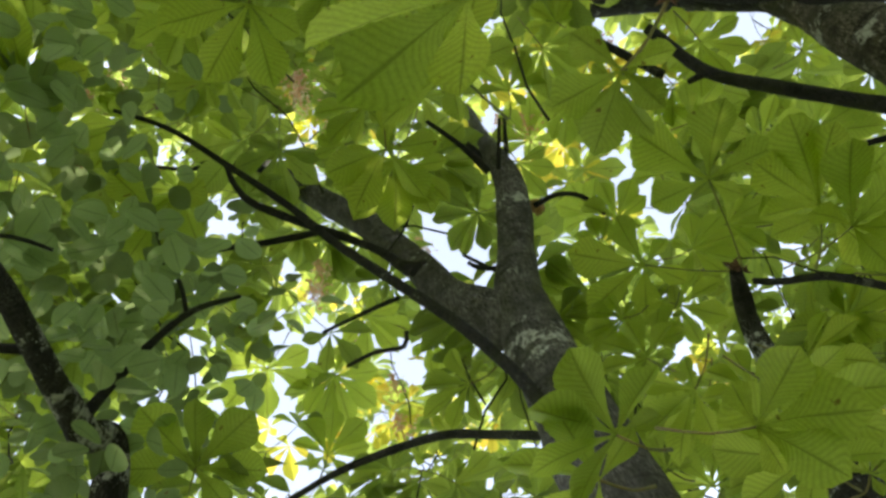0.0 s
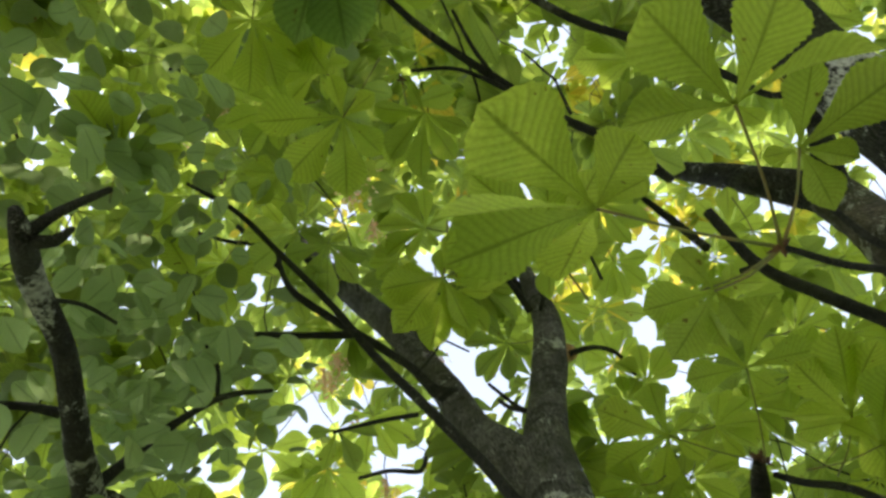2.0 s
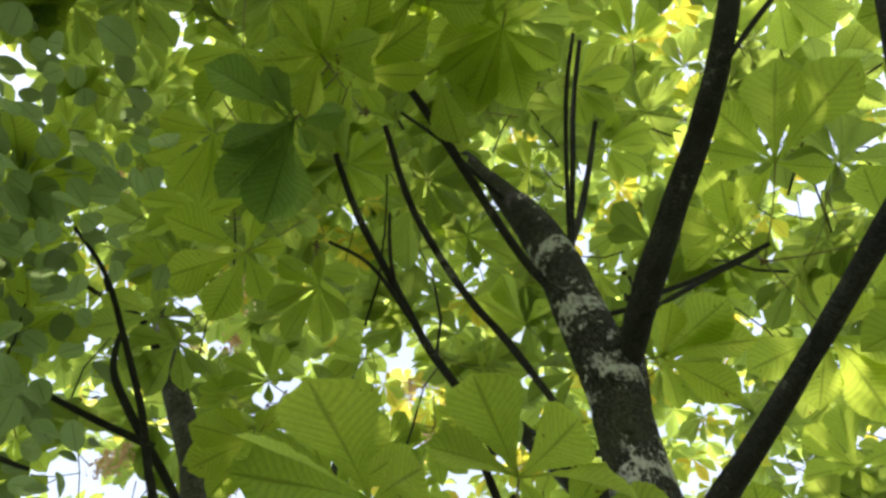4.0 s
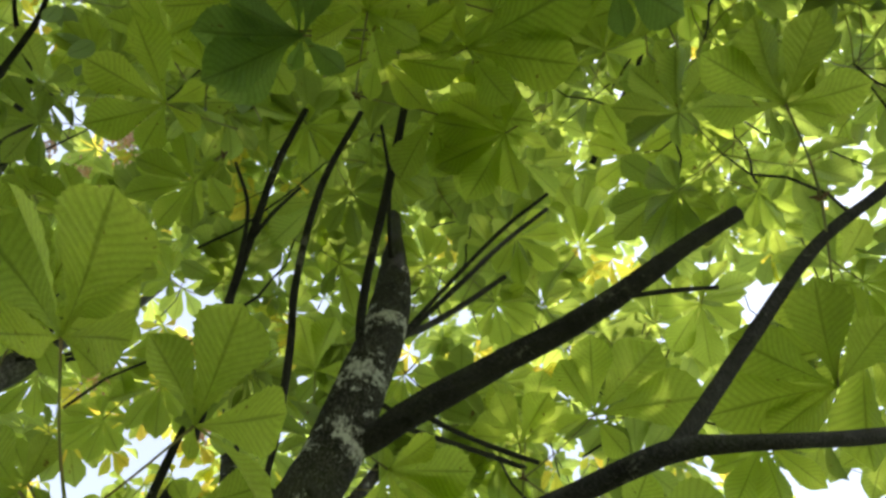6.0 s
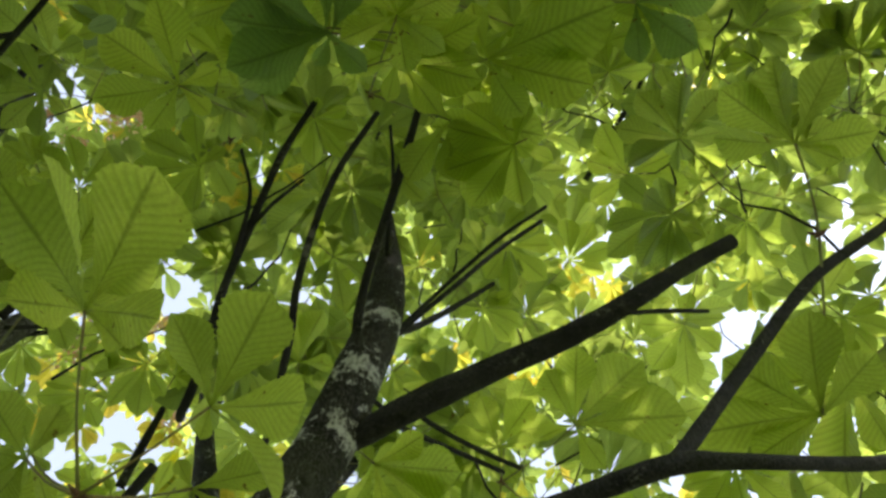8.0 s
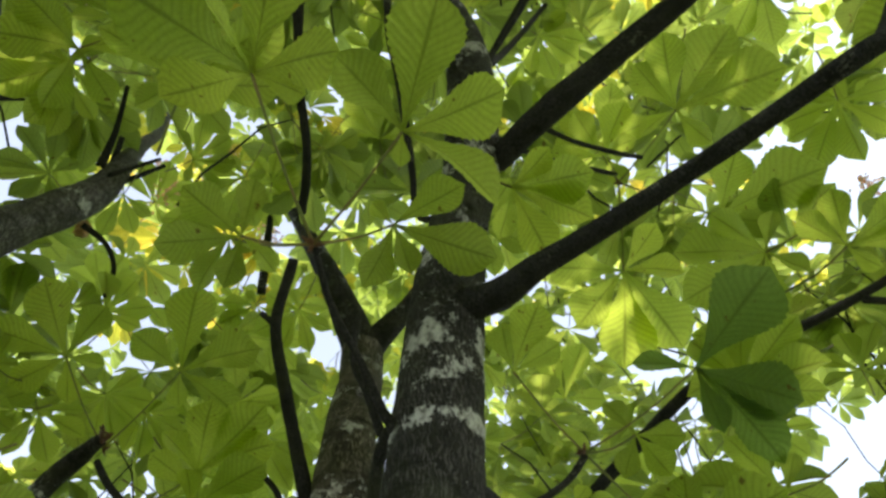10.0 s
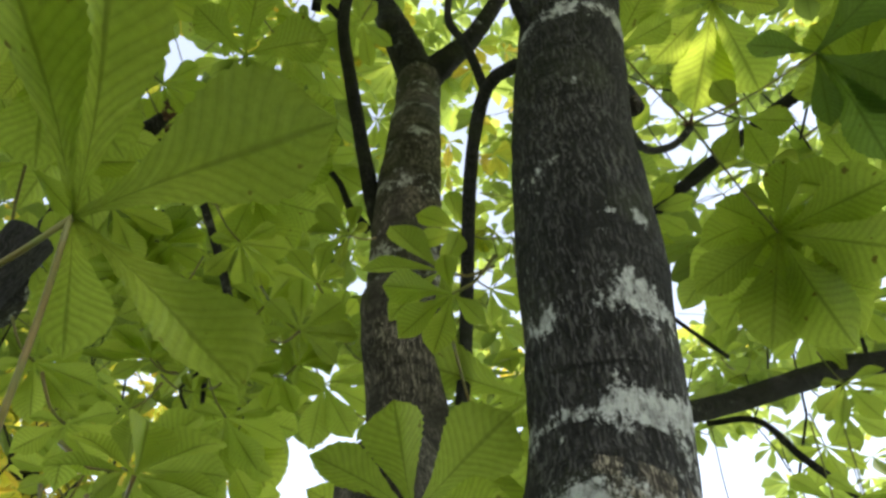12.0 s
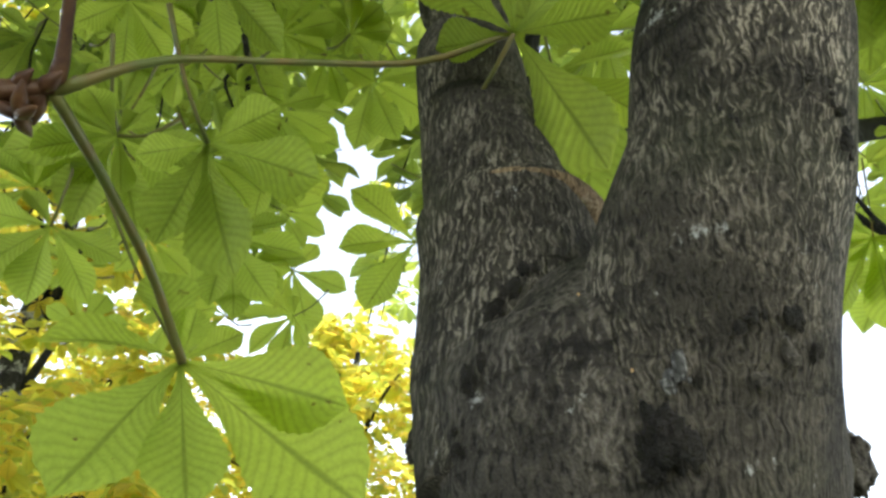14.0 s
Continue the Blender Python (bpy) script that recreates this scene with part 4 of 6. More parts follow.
leaf(second_tree, (0.209, 2.194, 3.908), (0.061, 0.218, -0.101), (0.032, 0.410, 0.911), 7, None)
leaf(chestnut, (0.416, 0.752, 2.192), (-0.111, -0.052, 0.061), (0.248, 0.464, 0.851), 6, None)
leaf(chestnut, (0.392, 0.814, 2.178), (-0.115, -0.040, 0.055), (0.227, 0.494, 0.839), 5, None)
leaf(second_tree, (1.473, 1.439, 2.817), (0.134, -0.028, -0.051), (0.396, 0.384, 0.834), 7, None)
leaf(second_tree, (0.445, 1.293, 2.839), (-0.134, 0.041, 0.001), (0.140, 0.428, 0.893), 6, None)
leaf(second_tree, (1.069, 1.472, 2.733), (-0.069, 0.149, -0.052), (0.317, 0.438, 0.841), 7, None)
leaf(second_tree, (-0.326, 0.981, 3.968), (-0.110, 0.133, -0.038), (-0.082, 0.210, 0.974), 7, (-0.236, 1.003, 4.160))
leaf(second_tree, (-0.151, 0.704, 4.067), (0.061, -0.234, 0.050), (-0.010, 0.205, 0.979), 7, (-0.236, 1.003, 4.160))
leaf(second_tree, (0.110, 2.182, 3.489), (0.079, -0.166, 0.085), (0.015, 0.461, 0.887), 7, None)
leaf(second_tree, (0.893, 1.506, 2.999), (-0.141, 0.073, 0.008), (0.268, 0.427, 0.864), 7, None)
leaf(second_tree, (1.073, 1.476, 2.993), (-0.082, -0.120, 0.082), (0.289, 0.399, 0.870), 5, None)
leaf(second_tree, (1.119, 1.600, 2.987), (-0.050, 0.144, -0.053), (0.291, 0.418, 0.860), 5, None)
leaf(second_tree, (0.855, 0.903, 3.651), (-0.012, -0.147, 0.035), (0.202, 0.212, 0.956), 6, None)
leaf(second_tree, (-0.509, 0.686, 4.032), (-0.033, -0.106, 0.011), (-0.122, 0.143, 0.982), 7, None)
leaf(second_tree, (-0.409, 0.731, 4.146), (0.105, -0.060, 0.019), (-0.096, 0.146, 0.985), 7, None)
leaf(second_tree, (-0.120, 1.093, 4.271), (0.188, -0.062, 0.019), (-0.032, 0.209, 0.977), 7, None)
leaf(second_tree, (1.642, 0.761, 3.316), (0.082, -0.086, -0.019), (0.400, 0.178, 0.899), 7, None)
leaf(second_tree, (1.530, 1.140, 3.209), (0.109, -0.166, 0.005), (0.377, 0.276, 0.884), 7, None)
leaf(second_tree, (1.559, 1.393, 3.302), (-0.131, -0.036, 0.066), (0.356, 0.315, 0.880), 7, None)
leaf(second_tree, (1.755, 1.341, 2.956), (0.061, 0.140, -0.086), (0.434, 0.327, 0.840), 7, None)
leaf(second_tree, (1.220, 1.446, 3.663), (-0.103, -0.114, 0.067), (0.258, 0.305, 0.917), 7, None)
leaf(second_tree, (0.752, 1.380, 3.794), (0.140, -0.055, -0.006), (0.158, 0.296, 0.942), 7, None)
leaf(second_tree, (0.559, 1.845, 3.625), (0.155, 0.066, -0.048), (0.114, 0.394, 0.912), 7, None)
leaf(second_tree, (0.383, 1.957, 3.966), (0.078, 0.166, -0.073), (0.067, 0.373, 0.926), 7, None)
leaf(second_tree, (-0.234, 1.339, 4.147), (-0.122, 0.159, -0.050), (-0.055, 0.261, 0.964), 7, None)
leaf(second_tree, (0.330, 0.513, 3.606), (-0.021, 0.180, -0.037), (0.090, 0.211, 0.973), 6, (0.274, 0.460, 3.725))
leaf(chestnut, (0.141, -0.781, 4.438), (-0.188, -0.076, -0.002), (0.029, -0.100, 0.995), 7, None)
leaf(chestnut, (0.446, -1.122, 4.425), (-0.187, -0.116, -0.003), (0.087, -0.163, 0.983), 7, None)
leaf(chestnut, (0.780, -0.065, 4.052), (-0.127, 0.087, 0.019), (0.175, 0.047, 0.983), 7, None)
leaf(chestnut, (0.808, 0.284, 3.985), (-0.124, -0.083, 0.034), (0.183, 0.125, 0.975), 7, None)
leaf(chestnut, (0.100, 0.435, 3.978), (-0.169, 0.028, -0.000), (0.024, 0.164, 0.986), 6, None)
leaf(chestnut, (0.235, 0.244, 3.916), (0.135, -0.073, 0.001), (0.058, 0.125, 0.990), 7, None)
leaf(chestnut, (1.037, 0.962, 3.595), (0.077, 0.113, -0.056), (0.244, 0.289, 0.925), 7, None)
leaf(chestnut, (0.703, 0.815, 3.940), (-0.107, 0.091, -0.005), (0.155, 0.238, 0.959), 7, None)
leaf(chestnut, (0.796, -0.611, 4.138), (-0.135, -0.103, 0.016), (0.172, -0.072, 0.982), 7, None)
leaf(chestnut, (1.002, -0.288, 4.193), (0.134, -0.118, -0.029), (0.209, -0.003, 0.978), 7, None)
leaf(chestnut, (0.897, -0.022, 3.455), (0.049, 0.066, -0.018), (0.256, 0.071, 0.964), 7, None)
leaf(chestnut, (0.033, -1.338, 3.839), (-0.100, -0.072, -0.018), (0.009, -0.250, 0.968), 7, None)
leaf(chestnut, (-0.066, -1.226, 4.107), (-0.110, -0.090, -0.020), (-0.013, -0.205, 0.979), 7, None)
leaf(chestnut, (-0.033, -1.059, 4.376), (0.173, 0.067, 0.012), (-0.005, -0.156, 0.988), 7, None)
leaf(chestnut, (0.760, -1.269, 3.495), (0.082, -0.098, -0.045), (0.201, -0.261, 0.944), 7, None)
leaf(chestnut, (0.629, -1.195, 4.035), (0.071, -0.135, -0.038), (0.138, -0.200, 0.970), 7, None)
leaf(chestnut, (0.748, -0.387, 4.174), (0.130, -0.137, -0.025), (0.161, -0.024, 0.987), 6, None)
leaf(chestnut, (0.043, 0.464, 3.760), (-0.152, -0.060, 0.013), (0.012, 0.187, 0.982), 7, None)
leaf(chestnut, (-0.051, 0.820, 3.824), (-0.102, 0.053, -0.015), (-0.011, 0.258, 0.966), 7, None)
leaf(chestnut, (-0.054, 0.633, 3.910), (-0.175, 0.036, -0.010), (-0.011, 0.212, 0.977), 7, None)
leaf(chestnut, (1.264, 0.099, 3.452), (0.018, -0.202, 0.006), (0.309, 0.058, 0.949), 6, None)
leaf(chestnut, (1.491, -0.137, 3.795), (-0.077, -0.145, 0.025), (0.312, -0.003, 0.950), 7, None)
leaf(chestnut, (1.181, -0.994, 3.433), (0.193, -0.030, -0.065), (0.279, -0.220, 0.935), 6, None)
leaf(chestnut, (1.714, -0.799, 2.918), (-0.122, 0.037, 0.072), (0.458, -0.189, 0.869), 6, None)
leaf(second_tree, (0.617, 0.475, 2.633), (-0.020, 0.097, -0.023), (0.241, 0.268, 0.933), 7, (0.566, 0.287, 2.447))
leaf(second_tree, (0.489, 1.057, 3.543), (0.049, 0.151, -0.052), (0.102, 0.294, 0.950), 7, None)
leaf(chestnut, (0.314, 0.988, 3.612), (-0.095, 0.032, -0.003), (0.058, 0.275, 0.960), 7, None)
leaf(second_tree, (1.672, 1.144, 2.766), (0.156, -0.005, -0.079), (0.443, 0.279, 0.852), 6, None)
leaf(second_tree, (1.119, 1.296, 4.039), (-0.101, -0.148, 0.056), (0.199, 0.224, 0.954), 7, None)
leaf(second_tree, (0.941, 1.322, 2.969), (-0.116, 0.029, 0.020), (0.247, 0.346, 0.905), 7, None)
leaf(chestnut, (2.292, -0.207, 3.117), (-0.139, 0.028, 0.083), (0.500, -0.084, 0.862), 6, None)
leaf(chestnut, (2.082, -0.613, 3.078), (0.086, -0.091, -0.066), (0.468, -0.184, 0.864), 6, None)
leaf(chestnut, (1.487, 0.054, 2.560), (-0.007, -0.099, -0.000), (0.500, -0.039, 0.865), 5, None)
leaf(chestnut, (1.575, 0.114, 2.525), (-0.080, -0.066, 0.048), (0.523, -0.016, 0.852), 5, None)
leaf(second_tree, (1.533, 1.392, 2.709), (-0.156, -0.006, 0.078), (0.407, 0.353, 0.842), 7, None)
leaf(second_tree, (1.658, 0.978, 3.210), (0.180, -0.013, -0.074), (0.386, 0.204, 0.900), 7, None)
leaf(second_tree, (1.145, 1.424, 3.043), (-0.066, 0.080, -0.010), (0.283, 0.345, 0.895), 7, None)
leaf(second_tree, (1.445, 1.273, 3.225), (0.148, -0.034, -0.044), (0.332, 0.277, 0.902), 7, None)
leaf(second_tree, (2.151, 1.052, 2.911), (-0.139, 0.035, 0.073), (0.495, 0.216, 0.842), 7, None)
leaf(chestnut, (0.928, 0.395, 1.964), (0.027, 0.081, -0.013), (0.295, 0.058, 0.954), 5, None)
leaf(chestnut, (0.926, 0.407, 1.999), (-0.038, 0.087, 0.007), (0.326, 0.071, 0.943), 5, None)
leaf(chestnut, (1.248, 0.749, 2.206), (0.107, -0.056, -0.020), (0.241, 0.122, 0.963), 5, None)
leaf(chestnut, (0.845, 0.694, 1.752), (0.041, -0.086, 0.007), (0.251, 0.196, 0.948), 6, None)
leaf(chestnut, (0.959, 0.889, 1.886), (0.084, -0.008, -0.026), (0.308, 0.290, 0.906), 6, None)
leaf(chestnut, (2.153, -0.140, 2.569), (-0.069, 0.049, 0.051), (0.532, -0.118, 0.838), 6, None)
leaf(chestnut, (2.324, -0.368, 2.344), (0.088, -0.036, -0.073), (0.579, -0.183, 0.794), 6, None)
leaf(chestnut, (2.023, -0.497, 2.589), (0.090, -0.064, -0.069), (0.493, -0.220, 0.841), 6, None)
leaf(chestnut, (0.801, 0.651, 1.721), (-0.070, -0.058, 0.028), (0.214, 0.196, 0.957), 6, None)
leaf(chestnut, (1.077, 0.652, 2.063), (-0.035, -0.082, 0.021), (0.262, 0.130, 0.956), 6, None)
leaf(chestnut, (1.001, 0.885, 1.719), (0.123, 0.051, -0.038), (0.208, 0.204, 0.957), 6, None)
leaf(chestnut, (1.530, 0.804, 2.266), (0.134, -0.023, -0.060), (0.425, 0.174, 0.888), 6, None)
leaf(chestnut, (2.129, -0.378, 2.603), (0.096, -0.084, -0.072), (0.465, -0.206, 0.861), 6, None)
leaf(chestnut, (2.458, -0.445, 2.202), (0.177, -0.033, -0.138), (0.570, -0.230, 0.788), 6, None)
leaf(chestnut, (2.332, -0.458, 2.440), (0.046, -0.108, -0.058), (0.515, -0.226, 0.827), 6, None)
leaf(chestnut, (2.054, -0.253, 2.089), (0.188, -0.039, -0.134), (0.535, -0.219, 0.816), 6, None)
leaf(chestnut, (1.210, 0.417, 1.925), (0.175, -0.027, -0.085), (0.438, 0.015, 0.899), 5, None)
leaf(chestnut, (1.352, 0.701, 2.517), (-0.052, 0.088, 0.006), (0.340, 0.134, 0.931), 6, None)
leaf(chestnut, (1.334, 0.444, 2.452), (-0.065, 0.085, 0.021), (0.356, 0.037, 0.934), 6, None)
leaf(chestnut, (1.369, 0.335, 2.151), (0.113, -0.014, -0.057), (0.447, -0.010, 0.895), 5, None)
leaf(chestnut, (1.089, 1.173, 2.305), (-0.034, -0.073, 0.039), (0.261, 0.350, 0.900), 7, None)
leaf(chestnut, (1.166, 1.049, 2.044), (-0.044, 0.042, 0.001), (0.354, 0.357, 0.864), 7, None)
leaf(chestnut, (1.472, 1.075, 2.373), (0.115, 0.063, -0.069), (0.377, 0.273, 0.885), 7, None)
leaf(chestnut, (1.111, 1.053, 2.020), (-0.011, -0.061, 0.027), (0.319, 0.334, 0.887), 7, None)
leaf(chestnut, (1.491, 1.089, 2.268), (0.068, -0.082, -0.005), (0.384, 0.264, 0.885), 7, None)
leaf(chestnut, (0.993, 0.878, 1.713), (-0.029, 0.082, -0.019), (0.343, 0.325, 0.881), 6, None)
leaf(chestnut, (1.042, 0.973, 1.637), (0.060, 0.068, -0.057), (0.369, 0.381, 0.848), 6, None)
leaf(chestnut, (1.128, 1.111, 1.765), (-0.083, 0.030, 0.023), (0.377, 0.418, 0.826), 6, None)
leaf(chestnut, (1.347, 1.205, 1.767), (-0.073, 0.040, 0.019), (0.437, 0.410, 0.800), 6, None)
leaf(chestnut, (1.517, 1.058, 1.905), (0.137, -0.035, -0.066), (0.474, 0.304, 0.826), 6, None)
leaf(chestnut, (1.173, 0.952, 1.696), (0.065, -0.029, -0.023), (0.447, 0.361, 0.819), 6, None)
leaf(chestnut, (1.612, 1.207, 1.793), (0.082, -0.066, -0.022), (0.501, 0.361, 0.787), 6, None)
leaf(chestnut, (1.273, 0.874, 2.152), (-0.053, -0.082, 0.042), (0.364, 0.221, 0.905), 7, None)
leaf(chestnut, (1.311, 0.766, 2.169), (-0.031, -0.074, 0.027), (0.380, 0.171, 0.909), 6, None)
leaf(chestnut, (1.264, 1.041, 2.203), (-0.091, 0.024, 0.026), (0.336, 0.277, 0.900), 6, None)
leaf(chestnut, (1.373, 0.889, 2.376), (-0.048, -0.087, 0.038), (0.353, 0.204, 0.913), 6, None)
leaf(chestnut, (1.495, 0.999, 2.195), (0.136, -0.023, -0.058), (0.416, 0.257, 0.872), 6, None)
leaf(chestnut, (1.144, 1.111, 2.125), (-0.068, 0.032, 0.011), (0.311, 0.345, 0.886), 6, None)
leaf(chestnut, (1.287, 1.044, 2.213), (-0.081, 0.022, 0.024), (0.349, 0.290, 0.891), 6, None)
leaf(chestnut, (1.525, -0.200, 2.355), (0.133, -0.064, -0.074), (0.394, -0.215, 0.894), 6, None)
leaf(chestnut, (2.054, -0.320, 2.092), (0.158, -0.031, -0.115), (0.540, -0.237, 0.807), 6, None)
leaf(chestnut, (2.086, -0.398, 2.399), (0.079, -0.076, -0.066), (0.481, -0.230, 0.846), 6, None)
leaf(chestnut, (1.467, -0.195, 2.479), (0.205, -0.015, -0.086), (0.368, -0.204, 0.907), 6, None)
leaf(chestnut, (1.626, 1.055, 2.181), (0.095, 0.094, -0.087), (0.476, 0.291, 0.830), 6, None)
leaf(chestnut, (1.262, 1.050, 2.096), (0.006, 0.080, -0.036), (0.401, 0.350, 0.847), 6, None)
leaf(chestnut, (1.421, 0.859, 2.241), (0.072, -0.076, -0.015), (0.434, 0.234, 0.870), 6, None)
leaf(chestnut, (1.303, 1.051, 2.388), (0.054, 0.092, -0.052), (0.351, 0.292, 0.890), 6, None)
leaf(chestnut, (1.347, 0.963, 2.554), (0.122, -0.042, -0.035), (0.339, 0.236, 0.910), 6, None)
leaf(chestnut, (1.407, 0.791, 2.446), (-0.093, 0.025, 0.035), (0.389, 0.185, 0.903), 6, None)
leaf(chestnut, (1.609, -0.240, 2.571), (0.274, -0.026, -0.130), (0.405, -0.194, 0.893), 7, None)
leaf(chestnut, (1.673, 0.478, 2.235), (-0.057, -0.098, 0.042), (0.516, 0.063, 0.854), 5, None)
leaf(chestnut, (1.194, 1.077, 1.948), (-0.074, 0.003, 0.036), (0.409, 0.404, 0.818), 6, None)
leaf(chestnut, (1.515, 0.426, 2.439), (0.059, -0.057, -0.026), (0.432, 0.040, 0.901), 5, None)
# The next 21 leaves are added, hidden behind others to keep light off them.
leaf(chestnut, (-0.052, 0.319, 3.794), (0.186, 0.073, -0.013), (0.000, 0.168, 0.976), 7, None)
leaf(chestnut, (-0.198, 0.087, 3.691), (0.103, 0.169, -0.021), (-0.020, 0.135, 0.984), 7, None)
leaf(chestnut, (0.034, -0.087, 3.318), (-0.050, -0.193, 0.016), (0.048, 0.069, 0.994), 7, None)
leaf(chestnut, (0.252, -0.358, 3.397), (0.088, 0.179, -0.012), (0.135, 0.001, 0.985), 7, None)
leaf(chestnut, (-0.143, 0.337, 3.726), (-0.013, 0.193, -0.041), (-0.011, 0.202, 0.965), 7, None)
leaf(chestnut, (-0.462, 0.680, 3.562), (0.039, -0.183, 0.058), (-0.099, 0.273, 0.925), 7, None)
leaf(chestnut, (0.008, -0.108, 3.349), (-0.160, 0.120, -0.010), (-0.009, 0.070, 0.996), 7, None)
leaf(chestnut, (-0.027, -0.355, 3.406), (0.073, -0.186, -0.008), (-0.001, -0.044, 0.998), 7, None)
leaf(chestnut, (0.040, -0.415, 3.484), (-0.198, 0.031, 0.001), (-0.001, -0.044, 0.998), 7, None)
leaf(chestnut, (0.252, -0.337, 3.478), (0.065, 0.189, -0.005), (0.091, -0.005, 0.993), 7, None)
leaf(chestnut, (-0.017, -0.734, 3.472), (-0.179, 0.088, 0.009), (-0.018, -0.143, 0.982), 7, None)
leaf(chestnut, (-0.107, -0.758, 3.547), (0.167, 0.108, 0.019), (-0.018, -0.143, 0.982), 7, None)
leaf(chestnut, (0.571, -0.901, 2.788), (0.138, 0.145, 0.001), (0.264, -0.255, 0.875), 7, None)
leaf(chestnut, (0.367, 0.444, 2.709), (-0.133, -0.124, 0.069), (0.158, 0.320, 0.883), 7, None)
leaf(chestnut, (1.279, -0.361, 2.607), (-0.139, -0.120, 0.063), (0.447, -0.103, 0.787), 7, None)
leaf(chestnut, (1.305, -0.454, 2.667), (-0.005, 0.197, 0.029), (0.447, -0.103, 0.787), 7, None)
leaf(chestnut, (1.256, -1.060, 3.478), (0.018, 0.192, 0.043), (0.297, -0.223, 0.871), 7, None)
leaf(chestnut, (1.096, -0.492, 2.782), (0.071, 0.186, 0.018), (0.356, -0.215, 0.832), 7, None)
leaf(chestnut, (1.558, -0.201, 2.372), (-0.117, 0.101, 0.103), (0.507, -0.120, 0.697), 7, None)
leaf(chestnut, (1.440, -0.371, 2.446), (0.052, 0.193, 0.012), (0.481, -0.173, 0.715), 7, None)
leaf(chestnut, (0.785, 0.943, 2.194), (-0.118, -0.099, 0.104), (0.325, 0.383, 0.729), 7, None)
leaf(second_tree, (0.911, 1.310, 2.798), (-0.111, -0.067, 0.068), (0.283, 0.409, 0.867), 6, None)
leaf(second_tree, (1.212, 1.219, 2.606), (0.135, 0.002, -0.065), (0.393, 0.392, 0.832), 6, None)
leaf(chestnut, (0.872, 1.046, 2.426), (-0.079, -0.050, 0.059), (0.352, 0.422, 0.835), 6, None)
leaf(chestnut, (0.805, 0.903, 2.288), (0.116, 0.055, -0.081), (0.378, 0.421, 0.825), 7, None)
leaf(chestnut, (0.839, 1.139, 2.532), (-0.074, 0.137, -0.042), (0.313, 0.428, 0.848), 6, None)
leaf(second_tree, (1.495, 1.294, 2.759), (0.093, -0.072, -0.016), (0.421, 0.360, 0.833), 6, None)
leaf(second_tree, (1.212, 1.435, 3.089), (0.138, 0.035, -0.064), (0.312, 0.369, 0.876), 6, None)
leaf(chestnut, (0.974, 1.088, 2.221), (0.033, -0.081, 0.030), (0.414, 0.461, 0.785), 6, None)
leaf(chestnut, (0.787, 1.335, 2.499), (-0.092, -0.060, 0.066), (0.281, 0.483, 0.830), 6, None)
leaf(second_tree, (0.988, 1.848, 3.296), (-0.079, -0.208, 0.120), (0.223, 0.422, 0.879), 5, None)
leaf(second_tree, (1.095, 1.714, 2.652), (-0.080, -0.088, 0.083), (0.310, 0.489, 0.815), 6, None)
leaf(second_tree, (1.586, 1.569, 2.703), (-0.052, -0.093, 0.074), (0.419, 0.412, 0.809), 6, None)
leaf(second_tree, (-0.774, 1.776, 3.861), (0.069, 0.205, -0.065), (-0.164, 0.350, 0.922), 7, None)
leaf(second_tree, (-0.482, 1.800, 4.057), (0.125, 0.157, -0.043), (-0.101, 0.339, 0.935), 7, None)
leaf(second_tree, (-0.753, 2.051, 3.619), (-0.095, -0.161, 0.057), (-0.164, 0.415, 0.895), 7, None)
leaf(second_tree, (-0.530, 2.079, 3.519), (0.150, -0.031, 0.036), (-0.123, 0.438, 0.891), 7, None)
leaf(second_tree, (-0.133, 1.883, 4.045), (0.123, 0.129, -0.045), (-0.033, 0.356, 0.934), 7, None)
leaf(second_tree, (-0.782, 1.478, 3.941), (0.135, -0.088, 0.052), (-0.169, 0.295, 0.940), 7, None)
leaf(second_tree, (-0.954, 1.829, 3.777), (-0.066, -0.144, 0.046), (-0.183, 0.378, 0.908), 7, None)
leaf(second_tree, (-0.711, 1.718, 4.086), (0.104, 0.167, -0.046), (-0.126, 0.336, 0.934), 7, None)
leaf(chestnut, (1.309, 1.122, 1.940), (0.103, -0.037, -0.038), (0.441, 0.401, 0.803), 7, None)
leaf(chestnut, (1.500, 1.127, 2.089), (0.118, -0.043, -0.048), (0.458, 0.344, 0.819), 7, None)
leaf(chestnut, (1.264, 1.092, 1.806), (-0.012, -0.067, 0.045), (0.466, 0.429, 0.774), 7, None)
leaf(chestnut, (1.714, 1.105, 1.960), (-0.029, -0.093, 0.059), (0.536, 0.326, 0.779), 6, None)
leaf(chestnut, (1.201, 1.141, 2.064), (-0.008, -0.085, 0.044), (0.375, 0.397, 0.838), 7, None)
leaf(chestnut, (1.249, 0.344, 2.001), (0.275, 0.017, -0.150), (0.480, -0.017, 0.877), 5, None)
leaf(chestnut, (1.393, 1.209, 1.677), (-0.023, -0.060, 0.049), (0.480, 0.439, 0.760), 6, None)
leaf(chestnut, (1.695, 1.152, 1.973), (0.127, -0.053, -0.057), (0.495, 0.317, 0.809), 6, None)
leaf(chestnut, (1.771, 1.088, 2.128), (0.082, -0.078, -0.023), (0.484, 0.268, 0.833), 6, None)
leaf(second_tree, (1.050, 1.183, 3.237), (-0.031, -0.124, 0.055), (0.251, 0.338, 0.907), 7, None)
leaf(second_tree, (1.235, 1.103, 3.320), (-0.048, -0.106, 0.050), (0.287, 0.303, 0.909), 7, None)
leaf(second_tree, (1.218, 1.225, 3.086), (0.127, -0.065, -0.017), (0.301, 0.356, 0.885), 7, None)
leaf(second_tree, (1.333, 0.956, 3.350), (0.150, -0.064, -0.032), (0.310, 0.266, 0.913), 6, None)
